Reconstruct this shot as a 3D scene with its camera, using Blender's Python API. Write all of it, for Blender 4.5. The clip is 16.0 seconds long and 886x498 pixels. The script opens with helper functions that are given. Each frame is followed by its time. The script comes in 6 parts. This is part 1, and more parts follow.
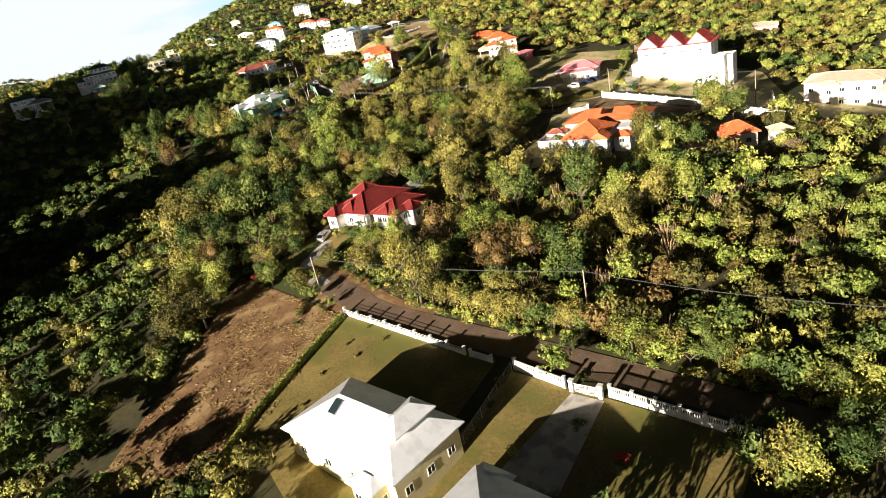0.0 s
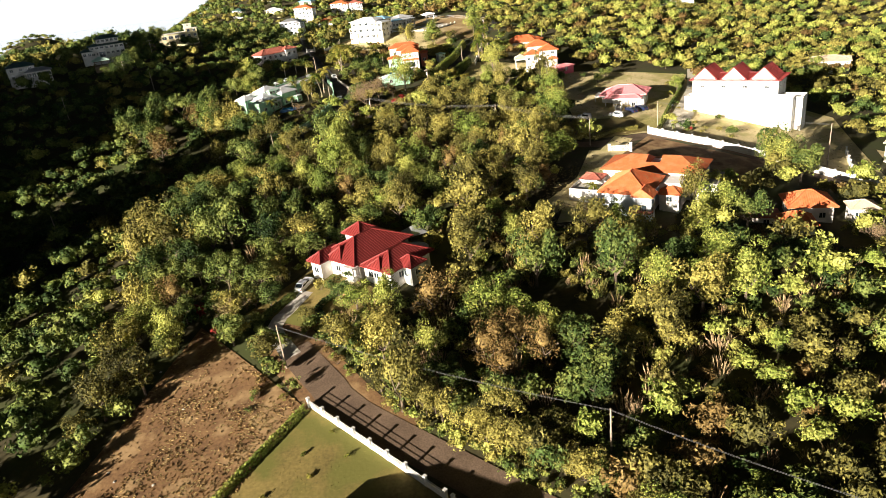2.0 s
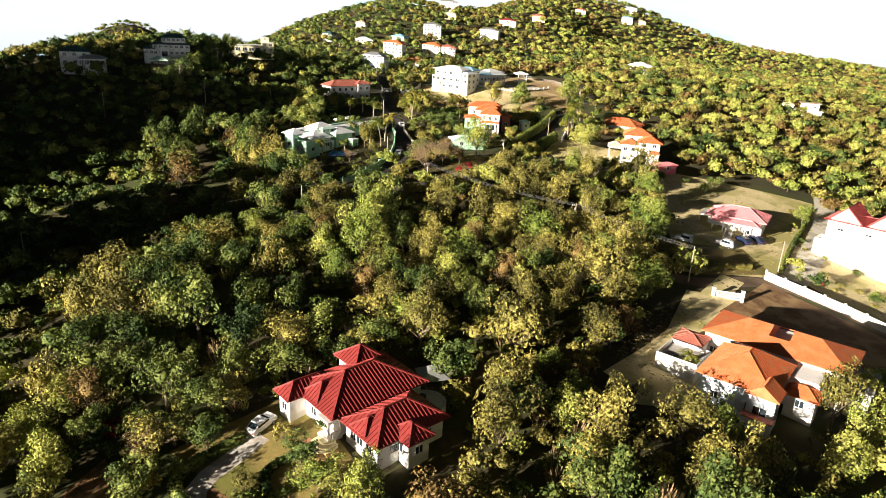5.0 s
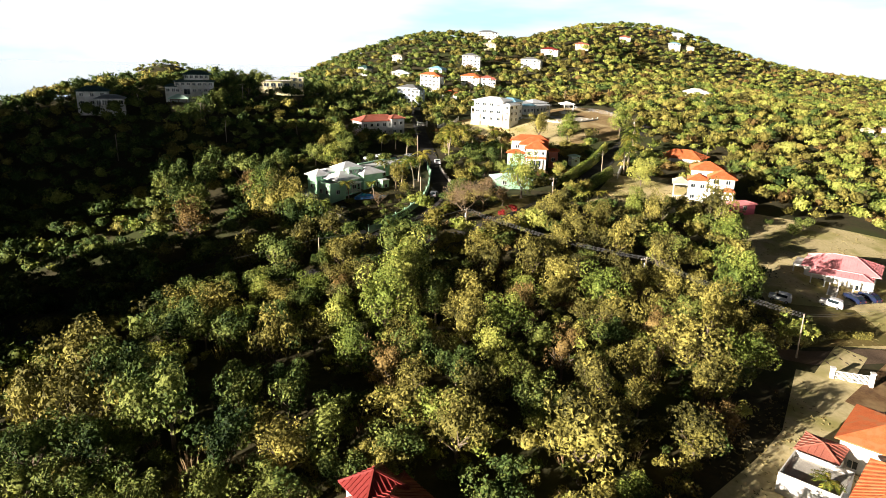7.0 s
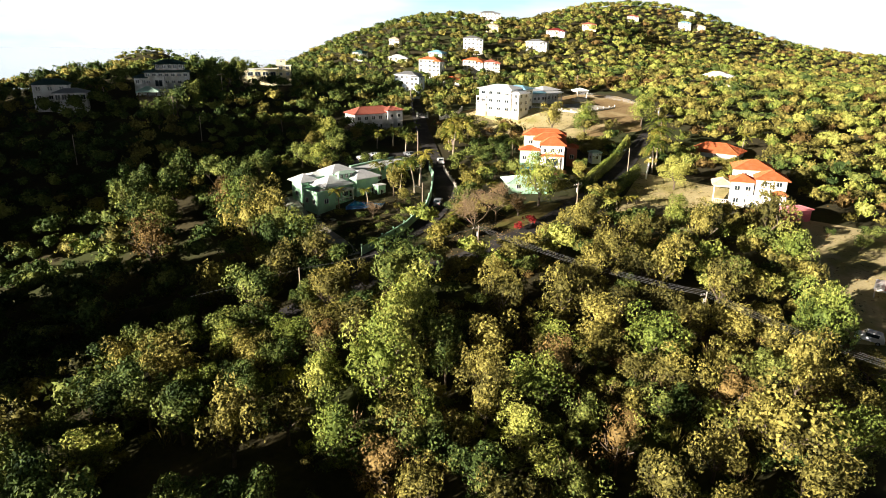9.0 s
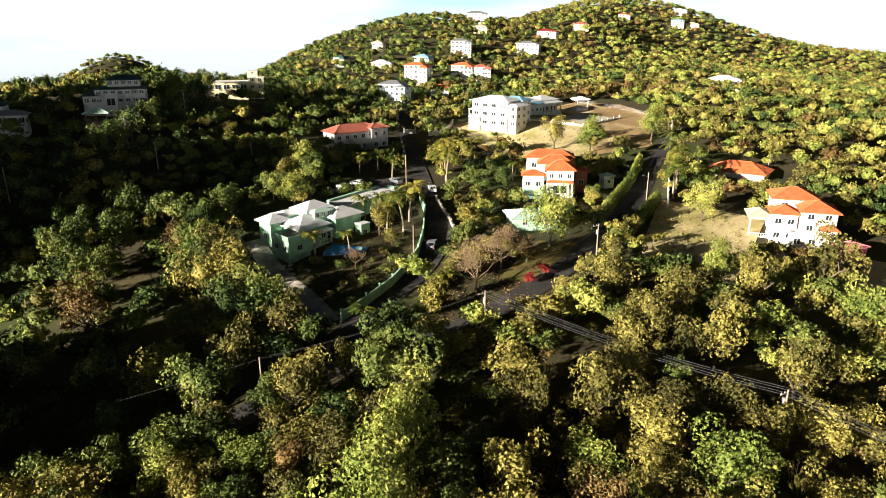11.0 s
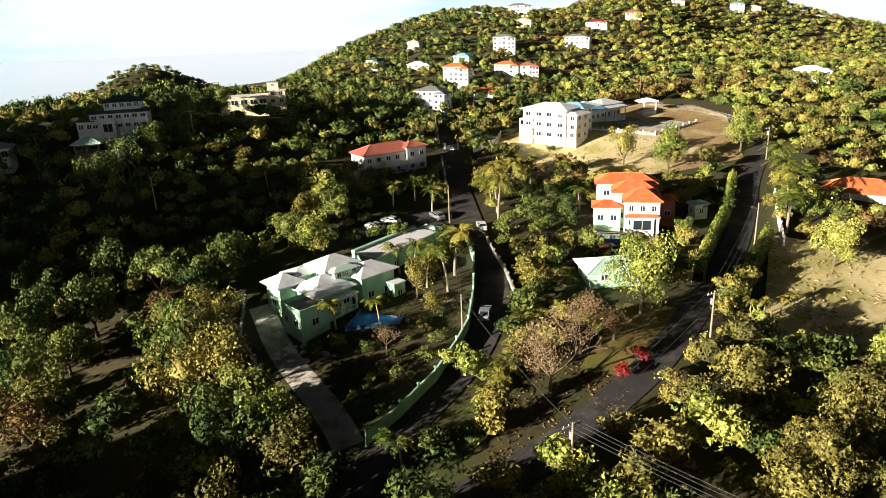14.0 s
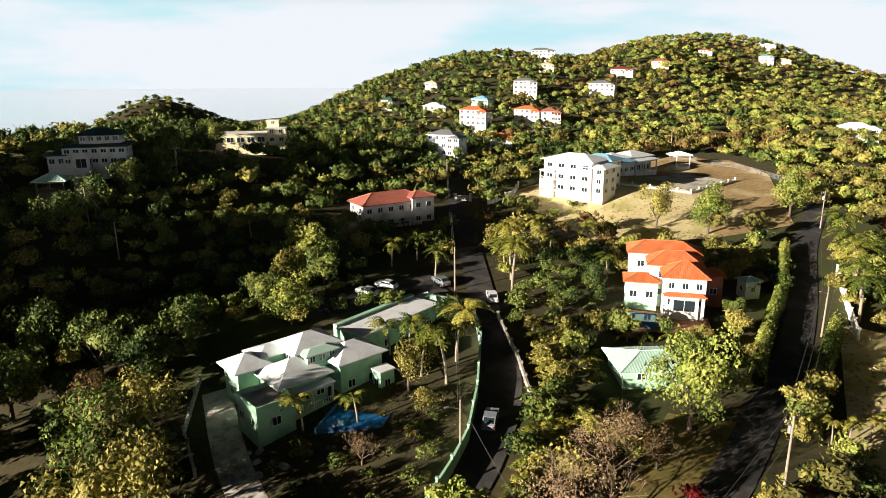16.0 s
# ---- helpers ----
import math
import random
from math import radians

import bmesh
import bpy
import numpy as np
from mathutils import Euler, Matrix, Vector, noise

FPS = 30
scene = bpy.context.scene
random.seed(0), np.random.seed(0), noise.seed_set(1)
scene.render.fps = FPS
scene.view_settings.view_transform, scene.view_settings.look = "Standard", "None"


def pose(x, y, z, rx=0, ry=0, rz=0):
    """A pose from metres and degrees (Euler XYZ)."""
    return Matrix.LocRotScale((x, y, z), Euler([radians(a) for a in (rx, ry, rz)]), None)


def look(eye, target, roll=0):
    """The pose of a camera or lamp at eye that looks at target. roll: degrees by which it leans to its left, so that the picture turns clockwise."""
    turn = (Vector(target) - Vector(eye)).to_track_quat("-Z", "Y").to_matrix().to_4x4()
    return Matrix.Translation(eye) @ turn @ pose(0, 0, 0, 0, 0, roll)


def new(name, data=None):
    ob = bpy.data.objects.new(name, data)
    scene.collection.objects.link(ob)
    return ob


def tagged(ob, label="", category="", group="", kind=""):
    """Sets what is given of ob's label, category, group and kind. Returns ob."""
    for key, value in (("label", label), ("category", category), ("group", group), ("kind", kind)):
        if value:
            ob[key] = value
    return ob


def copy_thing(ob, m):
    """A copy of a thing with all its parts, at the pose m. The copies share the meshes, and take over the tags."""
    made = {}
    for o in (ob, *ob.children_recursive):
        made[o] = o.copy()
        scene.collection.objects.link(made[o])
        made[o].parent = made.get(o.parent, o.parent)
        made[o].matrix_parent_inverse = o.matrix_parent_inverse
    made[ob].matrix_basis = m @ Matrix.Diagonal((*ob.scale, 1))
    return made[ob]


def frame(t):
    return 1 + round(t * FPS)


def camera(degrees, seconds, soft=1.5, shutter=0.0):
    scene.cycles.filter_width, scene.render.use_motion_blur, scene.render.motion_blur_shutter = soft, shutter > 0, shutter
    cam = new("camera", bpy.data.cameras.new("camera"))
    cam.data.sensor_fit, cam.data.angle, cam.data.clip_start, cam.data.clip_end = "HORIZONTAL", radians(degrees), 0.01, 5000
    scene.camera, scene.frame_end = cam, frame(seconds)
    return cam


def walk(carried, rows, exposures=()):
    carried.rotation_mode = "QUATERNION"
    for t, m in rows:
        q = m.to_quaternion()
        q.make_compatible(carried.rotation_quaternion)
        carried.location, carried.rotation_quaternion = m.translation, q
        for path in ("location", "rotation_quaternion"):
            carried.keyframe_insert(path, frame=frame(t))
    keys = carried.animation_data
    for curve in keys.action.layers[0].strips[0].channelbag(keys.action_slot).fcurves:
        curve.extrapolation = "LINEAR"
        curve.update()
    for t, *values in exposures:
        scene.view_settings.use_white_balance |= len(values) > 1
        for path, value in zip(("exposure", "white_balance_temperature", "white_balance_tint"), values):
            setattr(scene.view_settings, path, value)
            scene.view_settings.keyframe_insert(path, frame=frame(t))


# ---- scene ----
cam = camera(68.0, 16.0, soft=0.3)
EYE = 60.0
# seconds, eye x y z, yaw, pitch, lean to the left
ROWS = [
    (0, 0.00, 0.00, 0.00, -5.92, -22.12, -12.30),
    (0.5, 2.18, 6.68, 1.14, -5.20, -22.53, -10.45),
    (1, 4.21, 13.37, 2.33, -4.44, -22.79, -9.46),
    (1.5, 6.25, 20.16, 3.59, -3.84, -23.03, -8.59),
    (2, 8.36, 27.08, 4.62, -3.86, -23.22, -7.37),
    (2.5, 9.72, 33.74, 5.70, -3.16, -23.47, -6.30),
    (3, 10.52, 40.54, 6.06, -1.95, -23.72, -4.70),
    (3.5, 11.66, 47.13, 5.55, -0.73, -24.09, -2.22),
    (4, 12.81, 54.09, 5.10, -0.45, -24.24, 0.31),
    (4.5, 13.26, 60.94, 4.94, -0.11, -23.02, 2.07),
    (5, 13.53, 67.05, 4.88, 0.98, -19.24, 2.85),
    (7.5, 12.10, 99.21, 2.52, 5.37, -16.62, 0.76),
    (8, 11.04, 105.69, 2.62, 5.52, -17.42, 0.66),
    (10.5, 6.32, 138.86, 5.07, 3.56, -18.26, 0.11),
    (11, 5.26, 145.02, 6.19, 3.73, -18.27, -0.19),
    (11.5, 4.22, 150.76, 7.34, 4.10, -17.76, -0.75),
    (12, 3.13, 156.51, 7.92, 4.78, -17.45, -1.40),
    (12.5, 2.34, 162.18, 8.24, 5.66, -17.58, -1.83),
    (13, 1.75, 167.48, 8.28, 6.43, -17.96, -2.06),
    (13.5, 1.28, 172.89, 8.17, 7.06, -18.39, -2.30),
    (14, 0.89, 178.39, 7.89, 7.56, -18.67, -2.57),
    (14.5, 0.71, 183.86, 7.62, 7.75, -17.73, -2.52),
    (15, 0.55, 189.36, 7.33, 7.78, -16.01, -2.23),
    (15.5, 0.29, 194.66, 7.10, 8.16, -15.29, -1.71),
    (16, -0.00, 199.87, 6.98, 8.74, -15.22, -0.50),
]


def flown(x, y, z, yaw, pitch, lean):
    return pose(x, y, z + EYE) @ pose(0, 0, 0, 0, 0, yaw) @ pose(0, 0, 0, 90 + pitch) @ pose(0, 0, 0, 0, 0, lean)


walk(cam, [(t, flown(*row)) for t, *row in ROWS],
     exposures=[(0, 1.52), (1.5, 1.62), (3, 1.9), (4.2, 2.14), (4.7, 2.0), (5.0, 1.73), (8, 1.66), (11, 1.66), (14, 1.56), (16, 1.4)])

# ---- sky, sun, exposure ----
SUN_FROM = Vector((-0.755, -0.655, 0.212)).normalized()
world = bpy.data.worlds.new("sky")
scene.world = world
world.use_nodes = True
wn, wl = world.node_tree.nodes, world.node_tree.links
sky = wn.new("ShaderNodeTexSky")
sky.sky_type, sky.sun_disc = "NISHITA", False
sky.sun_elevation = math.asin(SUN_FROM.z)
sky.sun_rotation = math.atan2(SUN_FROM.x, SUN_FROM.y)
sky.air_density, sky.dust_density = 1.0, 2.0
# bright haze low over the whole horizon, uneven with thin cloud, clears towards the zenith
sky_at = wn.new("ShaderNodeTexCoord")
sky_up = wn.new("ShaderNodeSeparateXYZ")
haze = wn.new("ShaderNodeMapRange")
haze.interpolation_type = "SMOOTHSTEP"
haze.inputs["From Min"].default_value, haze.inputs["From Max"].default_value = 0.18, 0.08
cloud_map = wn.new("ShaderNodeMapping")
cloud_map.inputs["Scale"].default_value = (1.0, 1.0, 5.0)
cloud = wn.new("ShaderNodeTexNoise")
cloud.inputs["Scale"].default_value, cloud.inputs["Detail"].default_value = 2.6, 5.0
cloud_tone = wn.new("ShaderNodeValToRGB")
cloud_tone.color_ramp.elements[0].color, cloud_tone.color_ramp.elements[1].color = (0.62, 0.92, 1.0, 1), (0.95, 0.99, 1.06, 1)
cloud_tone.color_ramp.elements[0].position, cloud_tone.color_ramp.elements[1].position = 0.36, 0.5
bright = wn.new("ShaderNodeVectorMath")
bright.operation = "SCALE"
bright.inputs["Scale"].default_value = 7.0
mix = wn.new("ShaderNodeMix")
mix.data_type = "RGBA"
wl.new(sky_at.outputs["Generated"], sky_up.inputs[0])
wl.new(sky_up.outputs["Z"], haze.inputs["Value"])
wl.new(sky_at.outputs["Generated"], cloud_map.inputs["Vector"])
wl.new(cloud_map.outputs["Vector"], cloud.inputs["Vector"])
wl.new(cloud.outputs["Fac"], cloud_tone.inputs["Fac"])
wl.new(cloud_tone.outputs["Color"], bright.inputs[0])
wl.new(haze.outputs["Result"], mix.inputs["Factor"])
clear = wn.new("ShaderNodeVectorMath")
clear.operation = "SCALE"
clear.inputs["Scale"].default_value = 0.075
wl.new(sky.outputs["Color"], clear.inputs[0])
wl.new(clear.outputs[0], mix.inputs["A"])
wl.new(bright.outputs[0], mix.inputs["B"])
wl.new(mix.outputs["Result"], wn["Background"].inputs["Color"])
wn["Background"].inputs["Strength"].default_value = 0.05
sun_data = bpy.data.lights.new("sun", "SUN")
sun_data.energy, sun_data.angle, sun_data.color = 5.0, radians(0.5), (1.0, 0.89, 0.76)
sun = new("sun", sun_data)
sun.matrix_world = look(tuple(SUN_FROM * 300), (0, 0, 0))

# ---- materials ----
def material(name, low, high, scale=1.0, rough=0.8, metal=0.0, bump=0.2, fine=8.0, vary=0.0, spec=0.3, coords="Object", stain=None, stain_scale=0.3):
    """Two-scale noise between two colours, with bump; vary: by Object Info's Random; stain: a third colour in patches."""
    m = bpy.data.materials.new(name)
    m.use_nodes = True
    n, l = m.node_tree.nodes, m.node_tree.links
    b = n["Principled BSDF"]
    b.inputs["Roughness"].default_value, b.inputs["Metallic"].default_value = rough, metal
    b.inputs["Specular IOR Level"].default_value = spec
    at = n.new("ShaderNodeTexCoord")
    big, small = n.new("ShaderNodeTexNoise"), n.new("ShaderNodeTexNoise")
    big.inputs["Scale"].default_value, big.inputs["Detail"].default_value = scale, 4
    small.inputs["Scale"].default_value, small.inputs["Detail"].default_value = scale * fine, 3
    for t in (big, small):
        l.new(at.outputs[coords], t.inputs["Vector"])
    add = n.new("ShaderNodeMath")
    add.operation, add.use_clamp = "MULTIPLY_ADD", True
    add.inputs[1].default_value = 0.5
    half = n.new("ShaderNodeMath")
    half.operation = "MULTIPLY"
    half.inputs[1].default_value = 0.5
    l.new(small.outputs["Fac"], half.inputs[0])
    l.new(big.outputs["Fac"], add.inputs[0])
    l.new(half.outputs[0], add.inputs[2])
    fac = add.outputs[0]
    spread = n.new("ShaderNodeMapRange")
    spread.inputs["From Min"].default_value, spread.inputs["From Max"].default_value = 0.3, 0.7
    l.new(fac, spread.inputs["Value"])
    fac = spread.outputs["Result"]
    if vary:
        info = n.new("ShaderNodeObjectInfo")
        shift = n.new("ShaderNodeMath")
        shift.operation, shift.use_clamp = "MULTIPLY_ADD", True
        shift.inputs[1].default_value = vary
        l.new(info.outputs["Random"], shift.inputs[0])
        l.new(fac, shift.inputs[2])
        fac = shift.outputs[0]
    mixed = n.new("ShaderNodeMix")
    mixed.data_type = "RGBA"
    mixed.inputs["A"].default_value, mixed.inputs["B"].default_value = (*low, 1), (*high, 1)
    l.new(fac, mixed.inputs["Factor"])
    colour = mixed.outputs["Result"]
    if stain:
        patch = n.new("ShaderNodeTexNoise")
        patch.inputs["Scale"].default_value, patch.inputs["Detail"].default_value = stain_scale, 5
        l.new(at.outputs[coords], patch.inputs["Vector"])
        ramp = n.new("ShaderNodeMapRange")
        ramp.inputs["From Min"].default_value, ramp.inputs["From Max"].default_value = 0.5, 0.62
        l.new(patch.outputs["Fac"], ramp.inputs["Value"])
        over = n.new("ShaderNodeMix")
        over.data_type = "RGBA"
        over.inputs["B"].default_value = (*stain, 1)
        l.new(ramp.outputs["Result"], over.inputs["Factor"])
        l.new(colour, over.inputs["A"])
        colour = over.outputs["Result"]
    l.new(colour, b.inputs["Base Color"])
    if bump:
        bp = n.new("ShaderNodeBump")
        bp.inputs["Strength"].default_value, bp.inputs["Distance"].default_value = bump, 0.05
        l.new(small.outputs["Fac"], bp.inputs["Height"])
        l.new(bp.outputs["Normal"], b.inputs["Normal"])
    return m


def leaf_material(name, dark, mid, light, tree_scale=0.11, leaflet=3.2):
    """Foliage: hue drifts from tree to tree, and leaf by leaf, with light through the blades."""
    m = bpy.data.materials.new(name)
    m.use_nodes = True
    n, l = m.node_tree.nodes, m.node_tree.links
    b = n["Principled BSDF"]
    b.inputs["Roughness"].default_value, b.inputs["Specular IOR Level"].default_value = 0.65, 0.12
    geo, info, drift = n.new("ShaderNodeNewGeometry"), n.new("ShaderNodeObjectInfo"), n.new("ShaderNodeTexNoise")
    drift.inputs["Scale"].default_value, drift.inputs["Detail"].default_value = tree_scale, 1
    l.new(geo.outputs["Position"], drift.inputs["Vector"])
    a, c = n.new("ShaderNodeMath"), n.new("ShaderNodeMath")
    a.operation, c.operation, c.use_clamp = "MULTIPLY_ADD", "MULTIPLY_ADD", True
    a.inputs[1].default_value, c.inputs[1].default_value = 0.35, 0.45
    spread = n.new("ShaderNodeMapRange")
    spread.inputs["From Min"].default_value, spread.inputs["From Max"].default_value = 0.35, 0.65
    spread.inputs["To Max"].default_value = 0.55
    l.new(drift.outputs["Fac"], spread.inputs["Value"])
    l.new(info.outputs["Random"], a.inputs[0])
    l.new(spread.outputs["Result"], a.inputs[2])
    l.new(geo.outputs["Random Per Island"], c.inputs[0])
    l.new(a.outputs[0], c.inputs[2])
    ramp = n.new("ShaderNodeValToRGB")
    ramp.color_ramp.elements[0].color, ramp.color_ramp.elements[1].color = (*dark, 1), (*light, 1)
    ramp.color_ramp.elements[0].position, ramp.color_ramp.elements[1].position = 0.1, 1.0
    ramp.color_ramp.elements.new(0.55).color = (*mid, 1)
    l.new(c.outputs[0], ramp.inputs["Fac"])
    # leaflets within a blade: lighter and darker, with gaps between
    grain = n.new("ShaderNodeTexNoise")
    grain.inputs["Scale"].default_value, grain.inputs["Detail"].default_value = leaflet, 1
    l.new(geo.outputs["Position"], grain.inputs["Vector"])
    tone = n.new("ShaderNodeMapRange")
    tone.inputs["From Min"].default_value, tone.inputs["From Max"].default_value = 0.36, 0.64
    tone.inputs["To Min"].default_value, tone.inputs["To Max"].default_value = 0.5, 1.5
    l.new(grain.outputs["Fac"], tone.inputs["Value"])
    leaf_tone = n.new("ShaderNodeVectorMath")
    leaf_tone.operation = "SCALE"
    l.new(ramp.outputs["Color"], leaf_tone.inputs[0])
    l.new(tone.outputs["Result"], leaf_tone.inputs["Scale"])
    l.new(leaf_tone.outputs[0], b.inputs["Base Color"])
    thin, both = n.new("ShaderNodeBsdfTranslucent"), n.new("ShaderNodeMixShader")
    l.new(leaf_tone.outputs[0], thin.inputs["Color"])
    both.inputs["Fac"].default_value = 0.05
    l.new(b.outputs[0], both.inputs[1])
    l.new(thin.outputs[0], both.inputs[2])
    gap, holed = n.new("ShaderNodeMath"), n.new("ShaderNodeMixShader")
    gap.operation = "GREATER_THAN"
    gap.inputs[1].default_value = 0.40
    l.new(grain.outputs["Fac"], gap.inputs[0])
    through_gap = n.new("ShaderNodeBsdfTransparent")
    l.new(gap.outputs[0], holed.inputs["Fac"])
    l.new(through_gap.outputs[0], holed.inputs[1])
    l.new(both.outputs[0], holed.inputs[2])
    l.new(holed.outputs[0], n["Material Output"].inputs["Surface"])
    return m


def glass_material(name, colour=(0.02, 0.03, 0.035)):
    m = bpy.data.materials.new(name)
    m.use_nodes = True
    b = m.node_tree.nodes["Principled BSDF"]
    b.inputs["Base Color"].default_value, b.inputs["Roughness"].default_value = (*colour, 1), 0.08
    b.inputs["Specular IOR Level"].default_value = 0.6
    return m


LEAF = leaf_material("leaf_green", (0.009, 0.021, 0.008), (0.052, 0.083, 0.020), (0.16, 0.18, 0.042))
LEAF_OLIVE = leaf_material("leaf_olive", (0.034, 0.036, 0.014), (0.122, 0.110, 0.027), (0.28, 0.245, 0.060))
LEAF_BROWN = leaf_material("leaf_dry", (0.05, 0.031, 0.011), (0.115, 0.074, 0.024), (0.19, 0.13, 0.045))
LEAF_BRIGHT = leaf_material("leaf_bright", (0.050, 0.080, 0.018), (0.15, 0.19, 0.035), (0.32, 0.32, 0.075))
LEAF_PALM = leaf_material("leaf_palm", (0.03, 0.055, 0.010), (0.09, 0.11, 0.016), (0.22, 0.19, 0.035))
LEAF_RED = leaf_material("leaf_red", (0.10, 0.012, 0.010), (0.22, 0.02, 0.02), (0.35, 0.05, 0.04))
BARK = material("bark", (0.07, 0.05, 0.035), (0.19, 0.15, 0.11), 2.0, 0.9, bump=0.6)
BARK_PALE = material("bark_pale", (0.22, 0.17, 0.12), (0.42, 0.35, 0.27), 2.0, 0.9, bump=0.5)
EARTH = material("earth", (0.028, 0.028, 0.012), (0.085, 0.068, 0.028), 0.08, 0.95, bump=0.5, fine=14, stain=(0.05, 0.06, 0.015), stain_scale=0.05)
DIRT = material("dirt", (0.10, 0.052, 0.024), (0.26, 0.15, 0.065), 0.3, 0.95, bump=1.0, fine=7, stain=(0.32, 0.21, 0.10), stain_scale=0.22)
LAWN = material("lawn", (0.10, 0.08, 0.022), (0.26, 0.195, 0.06), 0.15, 0.95, bump=0.6, fine=14, stain=(0.13, 0.125, 0.028), stain_scale=0.12)
STRAW = material("straw_grass", (0.50, 0.41, 0.19), (0.74, 0.63, 0.36), 0.12, 0.95, bump=0.6, fine=12, stain=(0.40, 0.36, 0.13), stain_scale=0.1)
ASPHALT = material("asphalt", (0.026, 0.025, 0.026), (0.06, 0.056, 0.055), 0.4, 0.9, bump=0.3, fine=20, stain=(0.085, 0.078, 0.07), stain_scale=0.25)
TRACK = material("worn_road", (0.07, 0.046, 0.030), (0.19, 0.13, 0.086), 0.3, 0.95, bump=0.5, fine=14)
SLOPE = material("bare_slope", (0.20, 0.12, 0.055), (0.48, 0.35, 0.16), 0.07, 0.95, bump=0.7, fine=12, stain=(0.58, 0.47, 0.25), stain_scale=0.06)
DRIVE = material("pale_concrete", (0.58, 0.53, 0.43), (0.76, 0.71, 0.60), 0.5, 0.9, bump=0.2, fine=10, stain=(0.45, 0.40, 0.30), stain_scale=0.3)
CONCRETE = material("concrete", (0.36, 0.33, 0.29), (0.58, 0.55, 0.49), 0.6, 0.9, bump=0.3, fine=10, stain=(0.28, 0.25, 0.21), stain_scale=0.4)
WHITE = material("white_paint", (0.72, 0.70, 0.66), (0.86, 0.85, 0.82), 0.5, 0.7, bump=0.1, stain=(0.66, 0.63, 0.57), stain_scale=0.35)
CREAM = material("cream_paint", (0.66, 0.58, 0.34), (0.80, 0.72, 0.46), 0.5, 0.7, bump=0.1)
MINT = material("mint_paint", (0.33, 0.58, 0.40), (0.45, 0.70, 0.50), 0.4, 0.7, bump=0.1, stain=(0.30, 0.50, 0.36))
BLUEWALL = material("pale_blue_paint", (0.62, 0.70, 0.78), (0.74, 0.80, 0.86), 0.5, 0.7, bump=0.1)
PINKWALL = material("pink_paint", (0.55, 0.10, 0.16), (0.66, 0.16, 0.22), 0.5, 0.7, bump=0.1)
ROOF_WHITE = material("white_metal_roof", (0.78, 0.80, 0.82), (0.88, 0.89, 0.90), 0.4, 0.4, bump=0.05, stain=(0.72, 0.73, 0.74), stain_scale=0.5)
ROOF_RED = material("red_metal_roof", (0.17, 0.022, 0.020), (0.27, 0.045, 0.040), 0.5, 0.5, bump=0.05, stain=(0.20, 0.03, 0.026), stain_scale=0.6)
ROOF_ORANGE = material("orange_tile_roof", (0.46, 0.10, 0.034), (0.64, 0.18, 0.062), 0.8, 0.75, bump=0.2, stain=(0.48, 0.17, 0.07), stain_scale=0.7)
ROOF_PINK = material("pink_metal_roof", (0.58, 0.19, 0.21), (0.72, 0.31, 0.32), 0.5, 0.5, bump=0.05)
ROOF_TAN = material("tan_tile_roof", (0.46, 0.36, 0.26), (0.64, 0.53, 0.40), 0.8, 0.8, bump=0.2)
ROOF_GREEN = material("pale_green_roof", (0.42, 0.60, 0.50), (0.56, 0.74, 0.63), 0.4, 0.5, bump=0.05)
ROOF_DARK = material("dark_green_roof", (0.03, 0.07, 0.065), (0.06, 0.12, 0.11), 0.5, 0.5, bump=0.05)
ROOF_BLUE = material("blue_roof", (0.16, 0.36, 0.50), (0.28, 0.50, 0.62), 0.5, 0.5, bump=0.05)
ROOF_RUST = material("faded_red_roof", (0.34, 0.10, 0.07), (0.46, 0.17, 0.12), 0.6, 0.7, bump=0.1)
WOOD = material("weathered_wood", (0.12, 0.085, 0.055), (0.26, 0.20, 0.15), 1.5, 0.9, bump=0.3)
STEEL = material("galvanised_steel", (0.30, 0.31, 0.32), (0.48, 0.49, 0.50), 3.0, 0.45, 0.6, bump=0.05)
BLACKWIRE = material("cable", (0.05, 0.05, 0.05), (0.11, 0.11, 0.11), 3.0, 0.6, bump=0)
CAR_WHITE = material("white_car_paint", (0.74, 0.75, 0.77), (0.82, 0.83, 0.84), 0.5, 0.25, bump=0, spec=0.6)
CAR_BLUE = material("dark_blue_car_paint", (0.012, 0.018, 0.05), (0.02, 0.03, 0.08), 0.5, 0.25, bump=0, spec=0.6)
CAR_SILVER = material("silver_car_paint", (0.42, 0.45, 0.5), (0.52, 0.55, 0.6), 0.5, 0.25, 0.5, bump=0, spec=0.6)
RUBBER = material("rubber", (0.015, 0.015, 0.015), (0.03, 0.03, 0.03), 4.0, 0.85, bump=0.1)
BLUE_TANK = material("blue_plastic", (0.02, 0.09, 0.28), (0.04, 0.14, 0.4), 1.0, 0.5, bump=0)
TERRACOTTA = material("terracotta_paving", (0.36, 0.15, 0.08), (0.5, 0.24, 0.14), 0.8, 0.85, bump=0.2)
GLASS = glass_material("window_glass")
POOL_RIM = material("pool_tile", (0.03, 0.10, 0.26), (0.06, 0.16, 0.36), 1.0, 0.4, bump=0)
POOL = glass_material("pool_water", (0.015, 0.20, 0.55))
SEA = glass_material("sea_water", (0.5, 0.66, 0.7))

